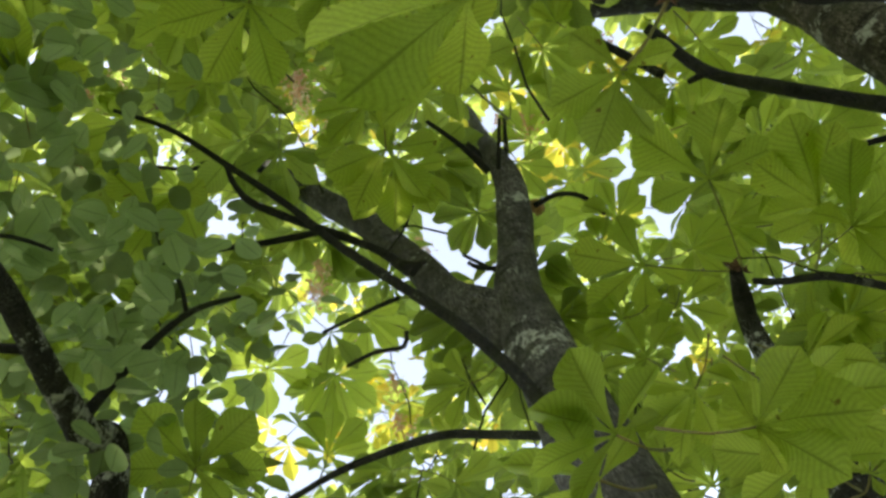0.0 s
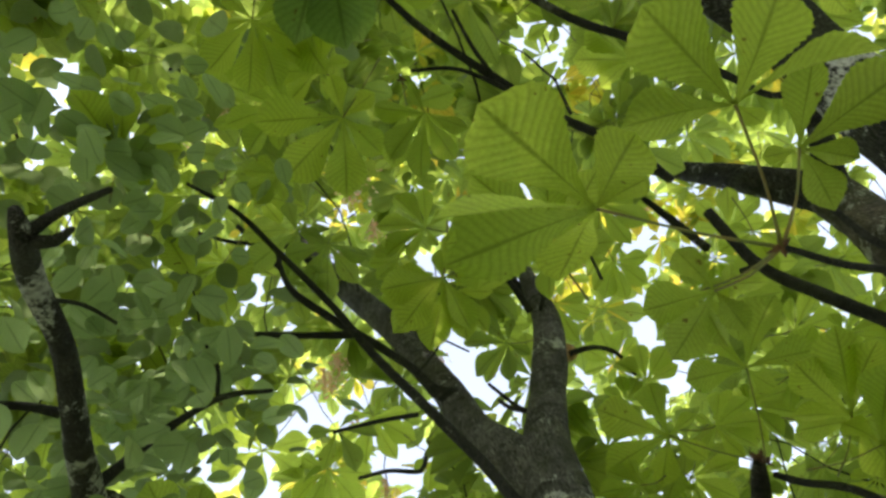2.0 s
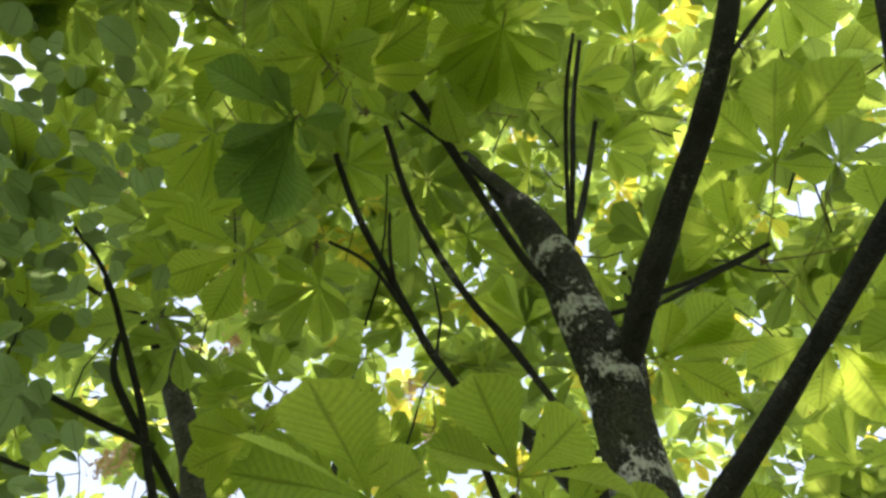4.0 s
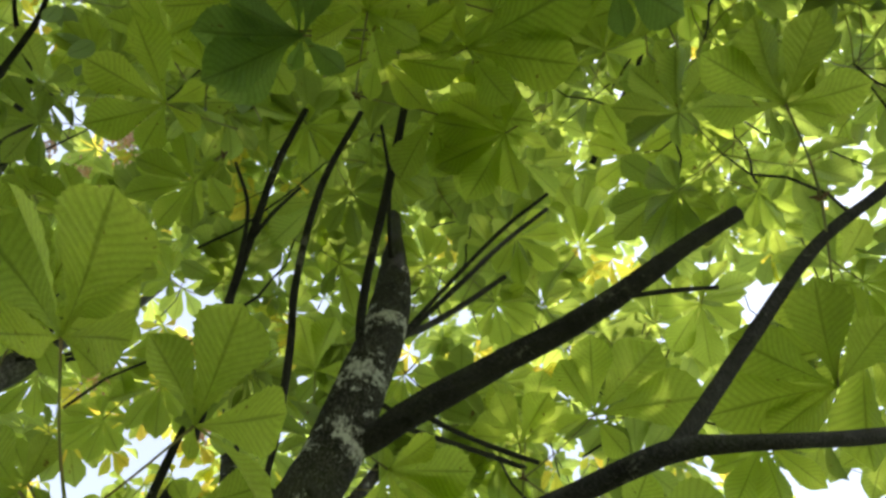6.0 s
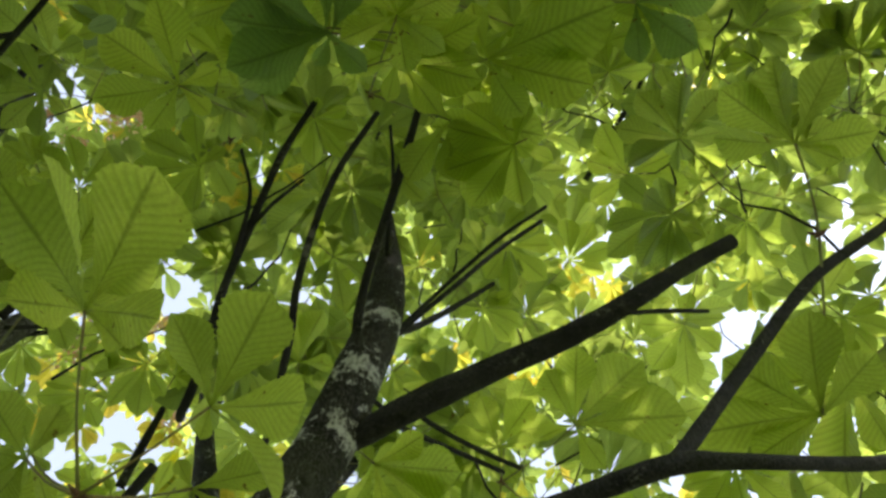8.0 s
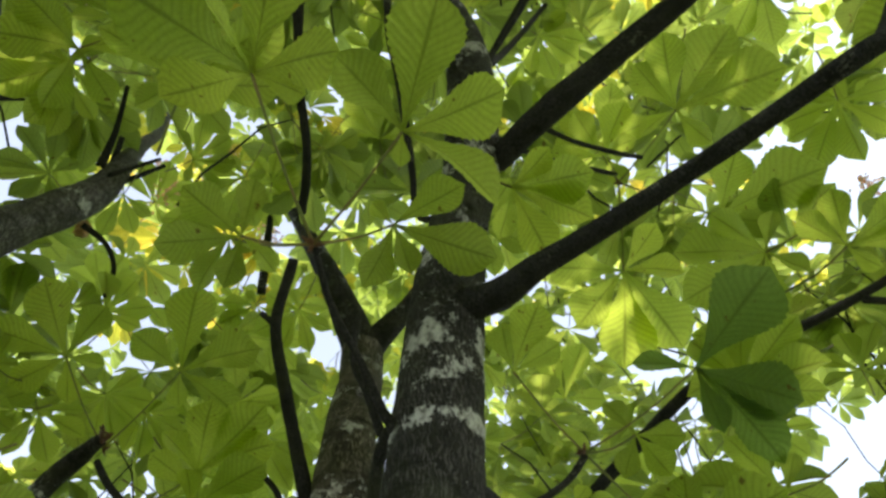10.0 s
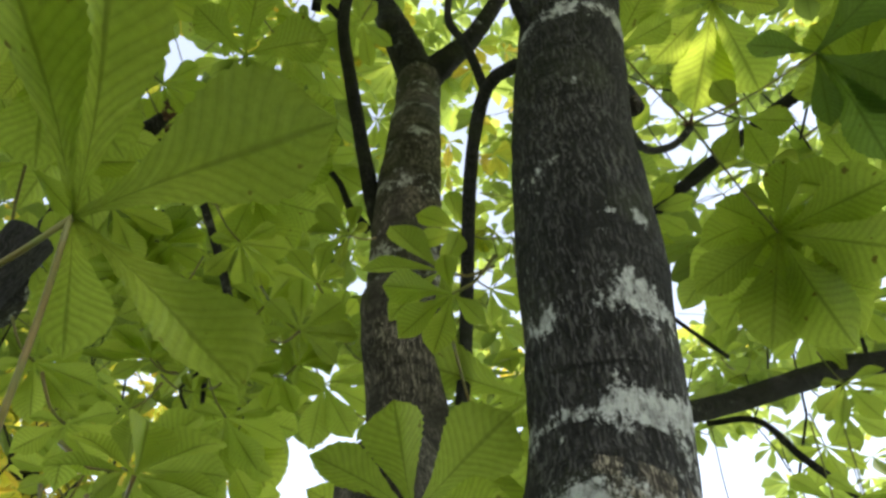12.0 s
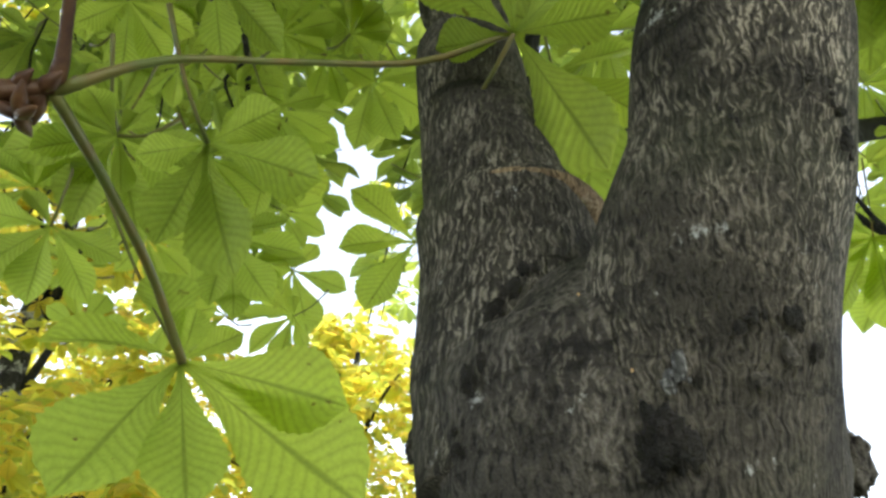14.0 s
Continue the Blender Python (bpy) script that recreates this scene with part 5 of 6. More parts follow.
leaf(second_tree, (0.963, 0.780, 3.652), (0.093, 0.124, -0.046), (0.229, 0.182, 0.956), 7, None)
leaf(second_tree, (1.050, 0.736, 3.743), (-0.085, -0.058, 0.031), (0.240, 0.164, 0.957), 6, None)
leaf(second_tree, (1.308, 0.708, 3.349), (0.089, 0.109, -0.053), (0.338, 0.176, 0.925), 6, None)
leaf(second_tree, (1.161, 1.008, 3.818), (-0.108, 0.124, 0.001), (0.248, 0.213, 0.945), 6, None)
leaf(second_tree, (1.404, 0.930, 3.577), (0.099, 0.099, -0.056), (0.320, 0.207, 0.925), 6, None)
leaf(second_tree, (1.548, 0.955, 3.591), (0.148, -0.040, -0.046), (0.342, 0.206, 0.917), 6, None)
leaf(second_tree, (1.688, 1.287, 3.091), (0.078, -0.079, -0.009), (0.409, 0.308, 0.859), 6, None)
leaf(second_tree, (1.075, 0.822, 3.820), (0.132, -0.107, -0.007), (0.219, 0.208, 0.953), 7, None)
leaf(second_tree, (1.367, 0.994, 3.574), (0.084, 0.112, -0.057), (0.291, 0.252, 0.923), 7, None)
leaf(second_tree, (1.499, 0.864, 3.684), (-0.035, -0.147, 0.045), (0.308, 0.214, 0.927), 6, None)
leaf(second_tree, (0.881, 1.144, 3.612), (0.072, 0.121, -0.052), (0.186, 0.294, 0.938), 6, None)
leaf(second_tree, (0.994, 1.244, 3.219), (-0.028, -0.088, 0.042), (0.238, 0.354, 0.904), 6, None)
leaf(second_tree, (1.548, 1.016, 3.283), (0.117, -0.079, -0.022), (0.354, 0.274, 0.894), 6, None)
leaf(chestnut, (2.053, 1.156, 1.983), (0.014, 0.136, -0.055), (0.545, 0.265, 0.795), 7, None)
leaf(chestnut, (1.822, 1.212, 1.886), (-0.078, 0.055, 0.029), (0.522, 0.319, 0.791), 6, None)
leaf(chestnut, (1.639, 0.760, 2.383), (0.105, -0.061, -0.048), (0.491, 0.180, 0.852), 6, None)
leaf(chestnut, (1.017, 1.037, 2.038), (0.087, -0.012, -0.034), (0.380, 0.407, 0.831), 7, None)

# ---- buds, flowers and burls ----
def bud(tree, place, size):
    """Sticky winter-brown scales round a twig's end."""
    rng = random.Random(int(1000 * abs(place[0] + place[1])))
    verts, faces = [], []
    for k in range(6):
        d = Vector((rng.gauss(0, 1), rng.gauss(0, 1), rng.gauss(0.3, 0.6))).normalized() * size * rng.uniform(1.0, 1.8)
        a0 = Vector(place)
        v, f = tube([(*a0, size * 0.2), (*(a0 + d * 0.45), size * 0.32), (*(a0 + d), size * 0.04)], 7, size * 0.4, 0.1)
        n = len(verts)
        verts += v
        faces += [tuple(i + n for i in q) for q in f]
    return child("bud", mesh_of("bud", verts, faces, SHOOT), tree, "red-brown sticky bud")


def panicle(tree, place, size):
    """A drying pinkish flower cluster: a short stalk with many small petals."""
    rng = random.Random(int(1000 * abs(place[0] - place[2])))
    verts, faces = tube([(*place, 0.004), (place[0], place[1], place[2] + size * 1.6, 0.003)], 6, 0.03, 0.05)
    for k in range(110):
        h = rng.random()
        c = Vector(place) + Vector((rng.gauss(0, 0.35), rng.gauss(0, 0.35), 0)) * size * (1.1 - h) + Vector((0, 0, h * size * 1.6))
        m = Matrix.LocRotScale(c, Euler([rng.uniform(0, 6.28) for _ in range(3)]), [size * rng.uniform(0.10, 0.2)] * 3)
        n = len(verts)
        verts += [tuple(m @ Vector(q)) for q in ((0, 0, 0), (0.5, 0.4, 0.15), (0, 1, 0.3), (-0.5, 0.4, 0.15), (0, 0.5, -0.1))]
        faces += [(n, n + 1, n + 4), (n + 1, n + 2, n + 4), (n + 2, n + 3, n + 4), (n + 3, n, n + 4)]
    ob = child("flower_cluster", mesh_of("flower_cluster", verts, faces, PETAL, None, False), tree, "faded pinkish flower cluster")
    return tagged(ob, kind="stuff")


def burl(place, size, mat):
    """A rough knot or old scar on the trunk."""
    bm = bmesh.new()
    bmesh.ops.create_icosphere(bm, subdivisions=4, radius=1.0)
    for v in bm.verts:
        q = v.co.copy()
        v.co *= 1 + 0.45 * noise.noise(q * 1.6 + Vector(place) * 9) + 0.3 * noise.noise(q * 5 + Vector(place) * 5) + 0.15 * noise.noise(q * 13)
        v.co = Vector((v.co.x * 0.8, v.co.y * 0.8, v.co.z * 1.35)) * size + Vector(place)
    me = bpy.data.meshes.new("burl")
    bm.to_mesh(me)
    bm.free()
    me.materials.append(mat)
    me.polygons.foreach_set("use_smooth", [True] * len(me.polygons))
    name, label = {HOLLOW_SHADE: ("scar", "hollow scar, its shade put in as near-black"), ORANGE_WOOD: ("scar", "orange scar, warm sunlight put into its colour")}.get(mat, ("burl", "rough dark burl"))
    return child(name, me, second_tree if mat is ORANGE_WOOD else chestnut, label)


bud(second_tree, (1.155, 1.113, 2.859), 0.012)
bud(second_tree, (-0.236, 1.003, 4.160), 0.012)
bud(second_tree, (0.274, 0.460, 3.725), 0.012)
bud(chestnut, (0.135, 0.017, 3.566), 0.012)
bud(chestnut, (0.341, -0.862, 2.877), 0.012)
bud(chestnut, (0.566, 0.287, 2.447), 0.012)
bud(chestnut, (1.192, -0.325, 3.358), 0.012)
bud(chestnut, (1.176, -0.004, 2.461), 0.012)
bud(second_tree, (1.236, 1.176, 2.892), 0.012)
bud(chestnut, (0.796, 0.770, 1.585), 0.022)
bud(chestnut, (0.793, 0.777, 1.560), 0.018)
bud(chestnut, (0.785, 0.781, 1.582), 0.018)
panicle(second_tree, (0.227, 2.016, 4.194), 0.090)
panicle(second_tree, (0.553, 1.626, 4.177), 0.080)
panicle(second_tree, (0.442, 2.206, 3.722), 0.080)
panicle(second_tree, (0.299, 1.310, 4.716), 0.120)
panicle(second_tree, (-0.373, 1.010, 4.523), 0.090)
panicle(second_tree, (0.181, 1.856, 4.026), 0.080)
panicle(second_tree, (0.219, 1.705, 3.926), 0.090)
panicle(second_tree, (0.292, 1.158, 4.534), 0.120)
panicle(second_tree, (-0.182, -1.259, 3.755), 0.130)
panicle(second_tree, (1.552, 1.438, 4.610), 0.120)
panicle(second_tree, (1.655, 1.121, 4.441), 0.100)
panicle(second_tree, (-0.442, 0.927, 4.077), 0.060)
panicle(second_tree, (-0.574, 0.749, 3.890), 0.050)
panicle(second_tree, (1.812, -1.333, 3.740), 0.090)
panicle(second_tree, (1.119, 1.242, 4.016), 0.100)
burl((0.966, 0.245, 1.350), 0.016, COARSE)
burl((0.978, 0.253, 1.358), 0.020, COARSE)
burl((0.971, 0.253, 1.382), 0.014, COARSE)
burl((0.987, 0.525, 1.370), 0.010, RUGGED)
burl((0.978, 0.524, 1.432), 0.008, RUGGED)
burl((1.006, 0.539, 1.711), 0.008, RUGGED)
burl((0.876, 0.144, 2.174), 0.010, RUGGED)
burl((0.870, 0.340, 1.338), 0.015, HOLLOW_SHADE)
burl((0.858, 0.359, 1.340), 0.016, HOLLOW_SHADE)
burl((0.941, 0.427, 1.479), 0.010, HOLLOW_SHADE)
burl((0.863, 0.366, 1.330), 0.013, HOLLOW_SHADE)
panicle(second_tree, (1.232, 1.178, 4.540), 0.100)
panicle(second_tree, (0.455, 2.477, 3.720), 0.100)
panicle(second_tree, (0.285, 1.577, 4.592), 0.090)
panicle(second_tree, (0.351, 2.134, 4.084), 0.080)
panicle(second_tree, (0.727, 1.928, 4.301), 0.080)
panicle(second_tree, (1.189, 1.438, 4.441), 0.100)
panicle(second_tree, (1.258, 1.920, 3.194), 0.050)
panicle(second_tree, (0.370, 1.290, 4.301), 0.090)
panicle(second_tree, (-0.268, 0.896, 4.532), 0.070)
# Orange scars on the stem: the sun's warm glow is in their colour.
burl((0.855, 1.185, 3.392), 0.024, ORANGE_WOOD)
burl((0.820, 1.187, 3.429), 0.016, ORANGE_WOOD)
bud(second_tree, (1.195, 1.152, 2.880), 0.018)
bud(second_tree, (1.201, 1.142, 2.883), 0.014)


def fissure(points, thick, mat=None):
    """A broken row of pits and flakes along the bark: a crack with its shade painted near-black, or a raised seam."""
    rng = random.Random(round(1e5 * thick) + len(points))
    path = smooth_path([(*p, thick) for p in points], 0.0035)
    bm = bmesh.new()
    for row in path[:, :3]:
        if rng.random() < 0.22:
            continue
        at = Vector(row) + Vector((rng.uniform(0.0, 0.4), rng.gauss(0, 0.5), rng.gauss(0, 0.5))) * thick - Vector((0.0055, 0, 0))
        size = thick * rng.uniform(0.3, 1.0)
        made = bmesh.ops.create_icosphere(bm, subdivisions=2, radius=1.0)["verts"]
        wide, tall = rng.uniform(0.5, 1.0), rng.uniform(0.7, 1.6)
        for v in made:
            q = v.co.copy()
            v.co *= 1 + 0.5 * noise.noise(q * 1.7 + at * 400) + 0.25 * noise.noise(q * 4.5 + at * 300)
            v.co = Vector((v.co.x * 0.45, v.co.y * wide, v.co.z * tall)) * size + at
    me = bpy.data.meshes.new("bark_crack")
    bm.to_mesh(me)
    bm.free()
    me.materials.append(mat or HOLLOW_SHADE)
    return child("bark_seam" if mat else "bark_crack", me, chestnut, "raised bark seam" if mat else "bark crack, its shade put in as near-black")


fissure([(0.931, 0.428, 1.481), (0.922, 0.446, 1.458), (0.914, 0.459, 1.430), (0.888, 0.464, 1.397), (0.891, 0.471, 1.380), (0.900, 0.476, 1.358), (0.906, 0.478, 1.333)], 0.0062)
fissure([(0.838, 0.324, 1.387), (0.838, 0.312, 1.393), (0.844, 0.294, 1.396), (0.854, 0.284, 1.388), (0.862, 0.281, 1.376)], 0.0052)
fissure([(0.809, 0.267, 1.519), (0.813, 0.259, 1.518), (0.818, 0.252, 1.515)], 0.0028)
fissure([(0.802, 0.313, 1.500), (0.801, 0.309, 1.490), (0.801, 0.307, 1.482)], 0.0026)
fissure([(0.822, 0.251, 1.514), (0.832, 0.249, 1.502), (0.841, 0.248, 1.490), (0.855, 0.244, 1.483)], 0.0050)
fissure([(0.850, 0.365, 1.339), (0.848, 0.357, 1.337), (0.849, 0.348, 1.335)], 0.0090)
fissure([(0.846, 0.362, 1.359), (0.844, 0.357, 1.360), (0.843, 0.350, 1.362), (0.842, 0.350, 1.369)], 0.0060, PALE)
fissure([(0.847, 0.316, 1.360), (0.848, 0.306, 1.366), (0.851, 0.296, 1.374)], 0.0060, COARSE)
fissure([(0.869, 0.399, 1.426), (0.868, 0.399, 1.421)], 0.0022, ORANGE_WOOD)
fissure([(0.850, 0.374, 1.371), (0.849, 0.371, 1.369)], 0.0022, ORANGE_WOOD)
# ---- round leaves ----
def oval(seed):
    rng = random.Random(seed)
    return leaflet(1.0, rng.uniform(0.33, 0.40), 16, 4, rng.uniform(0.0, 0.2), rng.uniform(0.1, 0.35), 0.012, rng, OVAL)


OVALS = [mesh_of("round_leaf", *oval(seed)[:2], ROUND, oval(seed)[2]) for seed in range(5)]
oval_rng = random.Random(8)
SPRAYS = [
    (-0.383, 0.587, 3.557),
    (-0.431, 0.710, 3.451),
    (-0.466, 0.837, 3.331),
    (-0.340, 0.719, 3.631),
    (-0.485, 0.973, 3.253),
    (-0.388, 1.102, 3.443),
    (-0.429, 1.051, 3.097),
    (-0.380, 1.296, 3.440),
    (-0.336, 1.570, 3.361),
    (-0.392, 1.463, 3.439),
    (-0.533, 1.206, 3.071),
    (-0.613, 1.447, 3.102),
    (-0.565, 1.657, 3.206),
    (-0.487, 1.531, 3.215),
    (-0.299, 1.471, 3.581),
    (-0.225, 1.369, 3.664),
    (-0.436, 1.019, 3.594),
    (-0.564, 0.404, 3.409),
    (-0.582, 0.512, 3.258),
    (-0.429, 0.663, 3.568),
]
V, F, U = [], [], []
for spray in SPRAYS:
    for count in range(33):
        single = count < 15
        place = Vector(spray) + Vector([oval_rng.gauss(0, v) for v in (0.15, 0.15, 0.13)]) * (1.0 if single else 1.5)
        if not single:
            place += (Vector(spray) - Vector((0, 0, 1.7))).normalized() * 0.45
        if (place - Vector((0, 0, 1.75))).length < 1.25:
            continue
        mesh = oval_rng.choice(OVALS)
        turn = Euler((oval_rng.gauss(-0.4, 0.5), oval_rng.gauss(0, 0.4), oval_rng.uniform(0, 6.28)))
        m = Matrix.LocRotScale(place, turn, [oval_rng.uniform(0.065, 0.10)] * 3)
        if single:
            child("leaf", mesh, round_leaved_tree).matrix_basis = m
            continue
        n = len(V)
        V += [m @ v.co for v in mesh.vertices]
        F += [tuple(i + n for i in q.vertices) for q in mesh.polygons]
        U += [(0.5, 0.5)] * len(mesh.vertices)
ob = child("foliage", mesh_of("foliage", V, F, ROUND_FAR, U), round_leaved_tree, "small round green leaves further in")
ob["kind"] = "stuff"

# ---- the canopy ----
VIEW_GAPS = []


def view_gap(a, b, near, far):
    """A line of sight from the camera's side, a to b, with its radius at either end, kept free of canopy leaves to fit
    the view.
    """
    VIEW_GAPS.append((Vector(a), Vector(b) - Vector(a), near, far))


view_gap((0.82, 0.79, 2.86), (3.68, 3.54, 7.23), 0.093, 0.253)
view_gap((-0.17, 1.08, 2.89), (-0.94, 4.87, 7.34), 0.088, 0.230)
view_gap((-0.28, 1.11, 2.83), (-1.47, 5.03, 7.08), 0.084, 0.208)
view_gap((-0.00, 1.28, 2.69), (-0.16, 5.84, 6.43), 0.084, 0.208)
view_gap((0.47, 1.03, 2.87), (2.05, 4.63, 7.27), 0.071, 0.149)
view_gap((0.87, 0.90, 2.75), (3.95, 4.03, 6.69), 0.074, 0.162)
view_gap((1.08, 0.83, 2.61), (4.90, 3.71, 6.06), 0.079, 0.185)
view_gap((0.99, 0.51, 2.88), (4.49, 2.22, 7.31), 0.084, 0.208)
view_gap((-0.35, 0.49, 3.17), (-1.78, 2.12, 8.65), 0.074, 0.162)
view_gap((-0.49, 0.39, 3.22), (-1.96, 2.05, 8.69), 0.084, 0.208)
view_gap((-0.50, 0.34, 3.20), (-1.95, 2.37, 8.54), 0.103, 0.297)
view_gap((0.86, 0.33, 2.90), (4.45, 2.32, 7.14), 0.074, 0.162)
view_gap((-0.02, 0.88, 2.92), (0.29, 4.88, 7.24), 0.069, 0.140)
view_gap((0.76, 0.54, 2.83), (3.60, 3.55, 7.04), 0.093, 0.253)
view_gap((0.73, 0.44, 2.92), (3.43, 3.07, 7.46), 0.084, 0.208)
view_gap((0.16, 0.54, 3.05), (0.77, 3.55, 8.09), 0.079, 0.185)
view_gap((0.29, -1.01, 3.08), (1.36, -3.74, 8.20), 0.074, 0.162)
view_gap((0.60, -0.79, 3.08), (2.84, -2.69, 8.19), 0.069, 0.140)
view_gap((0.30, -0.54, 3.24), (1.44, -1.51, 8.94), 0.067, 0.131)
view_gap((-0.09, -0.13, 3.28), (-0.40, 0.38, 9.15), 0.069, 0.140)
view_gap((-0.08, -0.99, 3.12), (-0.37, -3.61, 8.39), 0.098, 0.275)
view_gap((0.94, -0.76, 2.80), (4.11, -3.12, 7.18), 0.136, 0.455)
view_gap((0.63, -0.70, 3.00), (2.66, -2.85, 8.11), 0.079, 0.185)
view_gap((0.88, 0.90, 2.76), (3.72, 3.62, 7.16), 0.093, 0.253)
view_gap((1.32, 0.72, 2.45), (5.80, 2.79, 5.69), 0.093, 0.253)
view_gap((1.47, -0.00, 2.40), (6.49, -0.59, 5.45), 0.098, 0.275)
view_gap((0.89, 1.06, 2.63), (3.78, 4.40, 6.55), 0.069, 0.140)
view_gap((0.99, -0.51, 2.72), (4.24, -3.00, 6.98), 0.079, 0.185)
view_gap((0.90, -0.52, 2.78), (3.83, -3.01, 7.26), 0.088, 0.230)
view_gap((1.59, 0.03, 2.37), (6.35, -0.87, 5.74), 0.093, 0.253)
view_gap((1.75, 0.00, 2.07), (7.11, -0.98, 4.34), 0.117, 0.365)
view_gap((1.59, 0.79, 2.24), (6.36, 2.70, 5.15), 0.088, 0.230)
view_gap((1.59, 0.94, 2.12), (6.35, 3.41, 4.57), 0.079, 0.185)
view_gap((1.69, 0.86, 2.23), (6.36, 2.82, 5.27), 0.093, 0.253)
view_gap((1.72, 1.05, 2.02), (6.47, 3.71, 4.28), 0.093, 0.253)
view_gap((1.73, 0.87, 2.20), (6.36, 2.75, 5.34), 0.098, 0.275)
view_gap((1.77, 1.02, 2.02), (6.54, 3.45, 4.49), 0.084, 0.208)
view_gap((1.29, 1.32, 2.33), (4.28, 4.88, 5.97), 0.067, 0.131)
view_gap((1.66, 0.90, 2.20), (5.99, 2.77, 5.74), 0.088, 0.230)
view_gap((1.74, 1.01, 2.01), (6.37, 3.31, 4.85), 0.093, 0.253)
view_gap((1.84, 0.89, 1.93), (6.84, 2.75, 4.45), 0.093, 0.253)
view_gap((1.89, 0.84, 1.85), (7.10, 2.49, 4.09), 0.088, 0.230)
view_gap((1.75, 1.11, 1.89), (6.46, 3.76, 4.27), 0.074, 0.162)
view_gap((1.90, -0.12, 1.78), (7.12, -2.00, 3.78), 0.108, 0.320)
view_gap((0.56, 0.79, 2.87), (0.78, 1.11, 3.38), 0.130, 0.130)
view_gap((0.54, 0.75, 2.90), (0.77, 1.08, 3.47), 0.130, 0.130)
view_gap((0.30, 0.89, 2.89), (0.44, 1.37, 3.57), 0.130, 0.130)
view_gap((0.34, 0.92, 2.86), (0.46, 1.30, 3.36), 0.130, 0.130)
view_gap((0.15, 0.79, 2.98), (0.26, 1.46, 4.15), 0.130, 0.130)
view_gap((0.21, 0.85, 2.94), (0.33, 1.41, 3.82), 0.130, 0.130)
view_gap((0.23, 0.91, 2.89), (0.32, 1.28, 3.41), 0.130, 0.130)
view_gap((0.14, 0.85, 2.94), (0.19, 1.22, 3.53), 0.130, 0.130)
view_gap((0.06, 0.78, 2.99), (0.08, 1.16, 3.68), 0.130, 0.130)
view_gap((-0.02, 0.75, 3.00), (-0.05, 1.14, 3.75), 0.130, 0.130)
view_gap((-0.08, 0.64, 3.05), (-0.15, 0.97, 3.83), 0.130, 0.130)
view_gap((-0.20, 0.58, 3.06), (-0.34, 0.90, 3.89), 0.130, 0.130)
view_gap((0.00, 0.85, 2.95), (-0.02, 1.30, 3.66), 0.130, 0.130)
view_gap((-0.11, 0.85, 2.94), (-0.19, 1.30, 3.65), 0.130, 0.130)
view_gap((0.68, 0.79, 2.81), (0.96, 1.11, 3.30), 0.130, 0.130)
view_gap((0.47, 0.71, 2.95), (0.65, 1.00, 3.50), 0.130, 0.130)
view_gap((0.90, 0.97, 2.49), (1.21, 1.31, 2.78), 0.130, 0.130)
view_gap((0.45, 0.28, 3.06), (0.67, 0.46, 3.58), 0.130, 0.130)
view_gap((0.32, 0.23, 3.13), (0.50, 0.41, 3.72), 0.130, 0.130)
view_gap((0.18, 0.16, 3.18), (0.31, 0.32, 3.84), 0.130, 0.130)
view_gap((0.18, 0.70, 2.90), (0.43, 1.53, 3.95), 0.130, 0.130)
view_gap((0.04, 0.68, 2.95), (0.12, 1.12, 3.54), 0.130, 0.130)
view_gap((-0.10, 0.59, 3.02), (-0.09, 1.04, 3.73), 0.130, 0.130)
view_gap((0.41, -0.10, 3.14), (0.67, 0.02, 3.82), 0.130, 0.130)
view_gap((0.48, -0.29, 3.13), (0.86, -0.26, 3.99), 0.130, 0.130)
view_gap((0.26, 0.17, 3.11), (0.49, 0.48, 3.98), 0.130, 0.130)
view_gap((0.40, 0.23, 3.04), (0.65, 0.51, 3.68), 0.130, 0.130)
view_gap((0.46, -0.08, 3.10), (0.67, 0.01, 3.70), 0.130, 0.130)
view_gap((0.26, 0.20, 3.09), (0.43, 0.49, 3.97), 0.130, 0.130)
view_gap((0.38, 0.24, 3.04), (0.60, 0.53, 3.81), 0.130, 0.130)
view_gap((0.47, -0.26, 3.11), (0.67, -0.25, 3.72), 0.130, 0.130)
view_gap((0.41, -0.36, 3.13), (0.64, -0.41, 3.94), 0.130, 0.130)
view_gap((0.54, -0.17, 3.08), (0.74, -0.14, 3.58), 0.130, 0.130)
view_gap((0.14, -0.57, 3.15), (0.30, -0.88, 4.67), 0.130, 0.130)
view_gap((0.08, -0.61, 3.15), (0.16, -0.96, 4.67), 0.130, 0.130)
view_gap((0.24, -0.53, 3.15), (0.49, -0.80, 4.66), 0.130, 0.130)
view_gap((0.44, 0.31, 3.00), (0.62, 0.52, 3.69), 0.130, 0.130)
view_gap((0.59, 0.36, 2.94), (0.85, 0.60, 3.59), 0.130, 0.130)
view_gap((0.48, -0.21, 3.05), (0.68, -0.26, 3.77), 0.130, 0.130)
view_gap((0.58, -0.08, 3.02), (0.80, -0.06, 3.63), 0.130, 0.130)
view_gap((0.55, 0.68, 2.79), (0.81, 1.13, 3.45), 0.130, 0.130)
view_gap((0.55, 0.74, 2.75), (0.79, 1.17, 3.31), 0.130, 0.130)
view_gap((0.57, 0.90, 2.79), (0.80, 1.26, 3.40), 0.130, 0.130)
view_gap((0.57, 0.98, 2.74), (0.77, 1.33, 3.23), 0.130, 0.130)
view_gap((0.56, 0.80, 2.85), (0.82, 1.16, 3.57), 0.130, 0.130)
view_gap((0.92, 0.56, 2.77), (1.21, 0.70, 3.20), 0.130, 0.130)
view_gap((0.82, 0.50, 2.85), (1.17, 0.66, 3.48), 0.130, 0.130)
view_gap((1.12, 0.49, 2.63), (1.62, 0.65, 3.16), 0.130, 0.130)
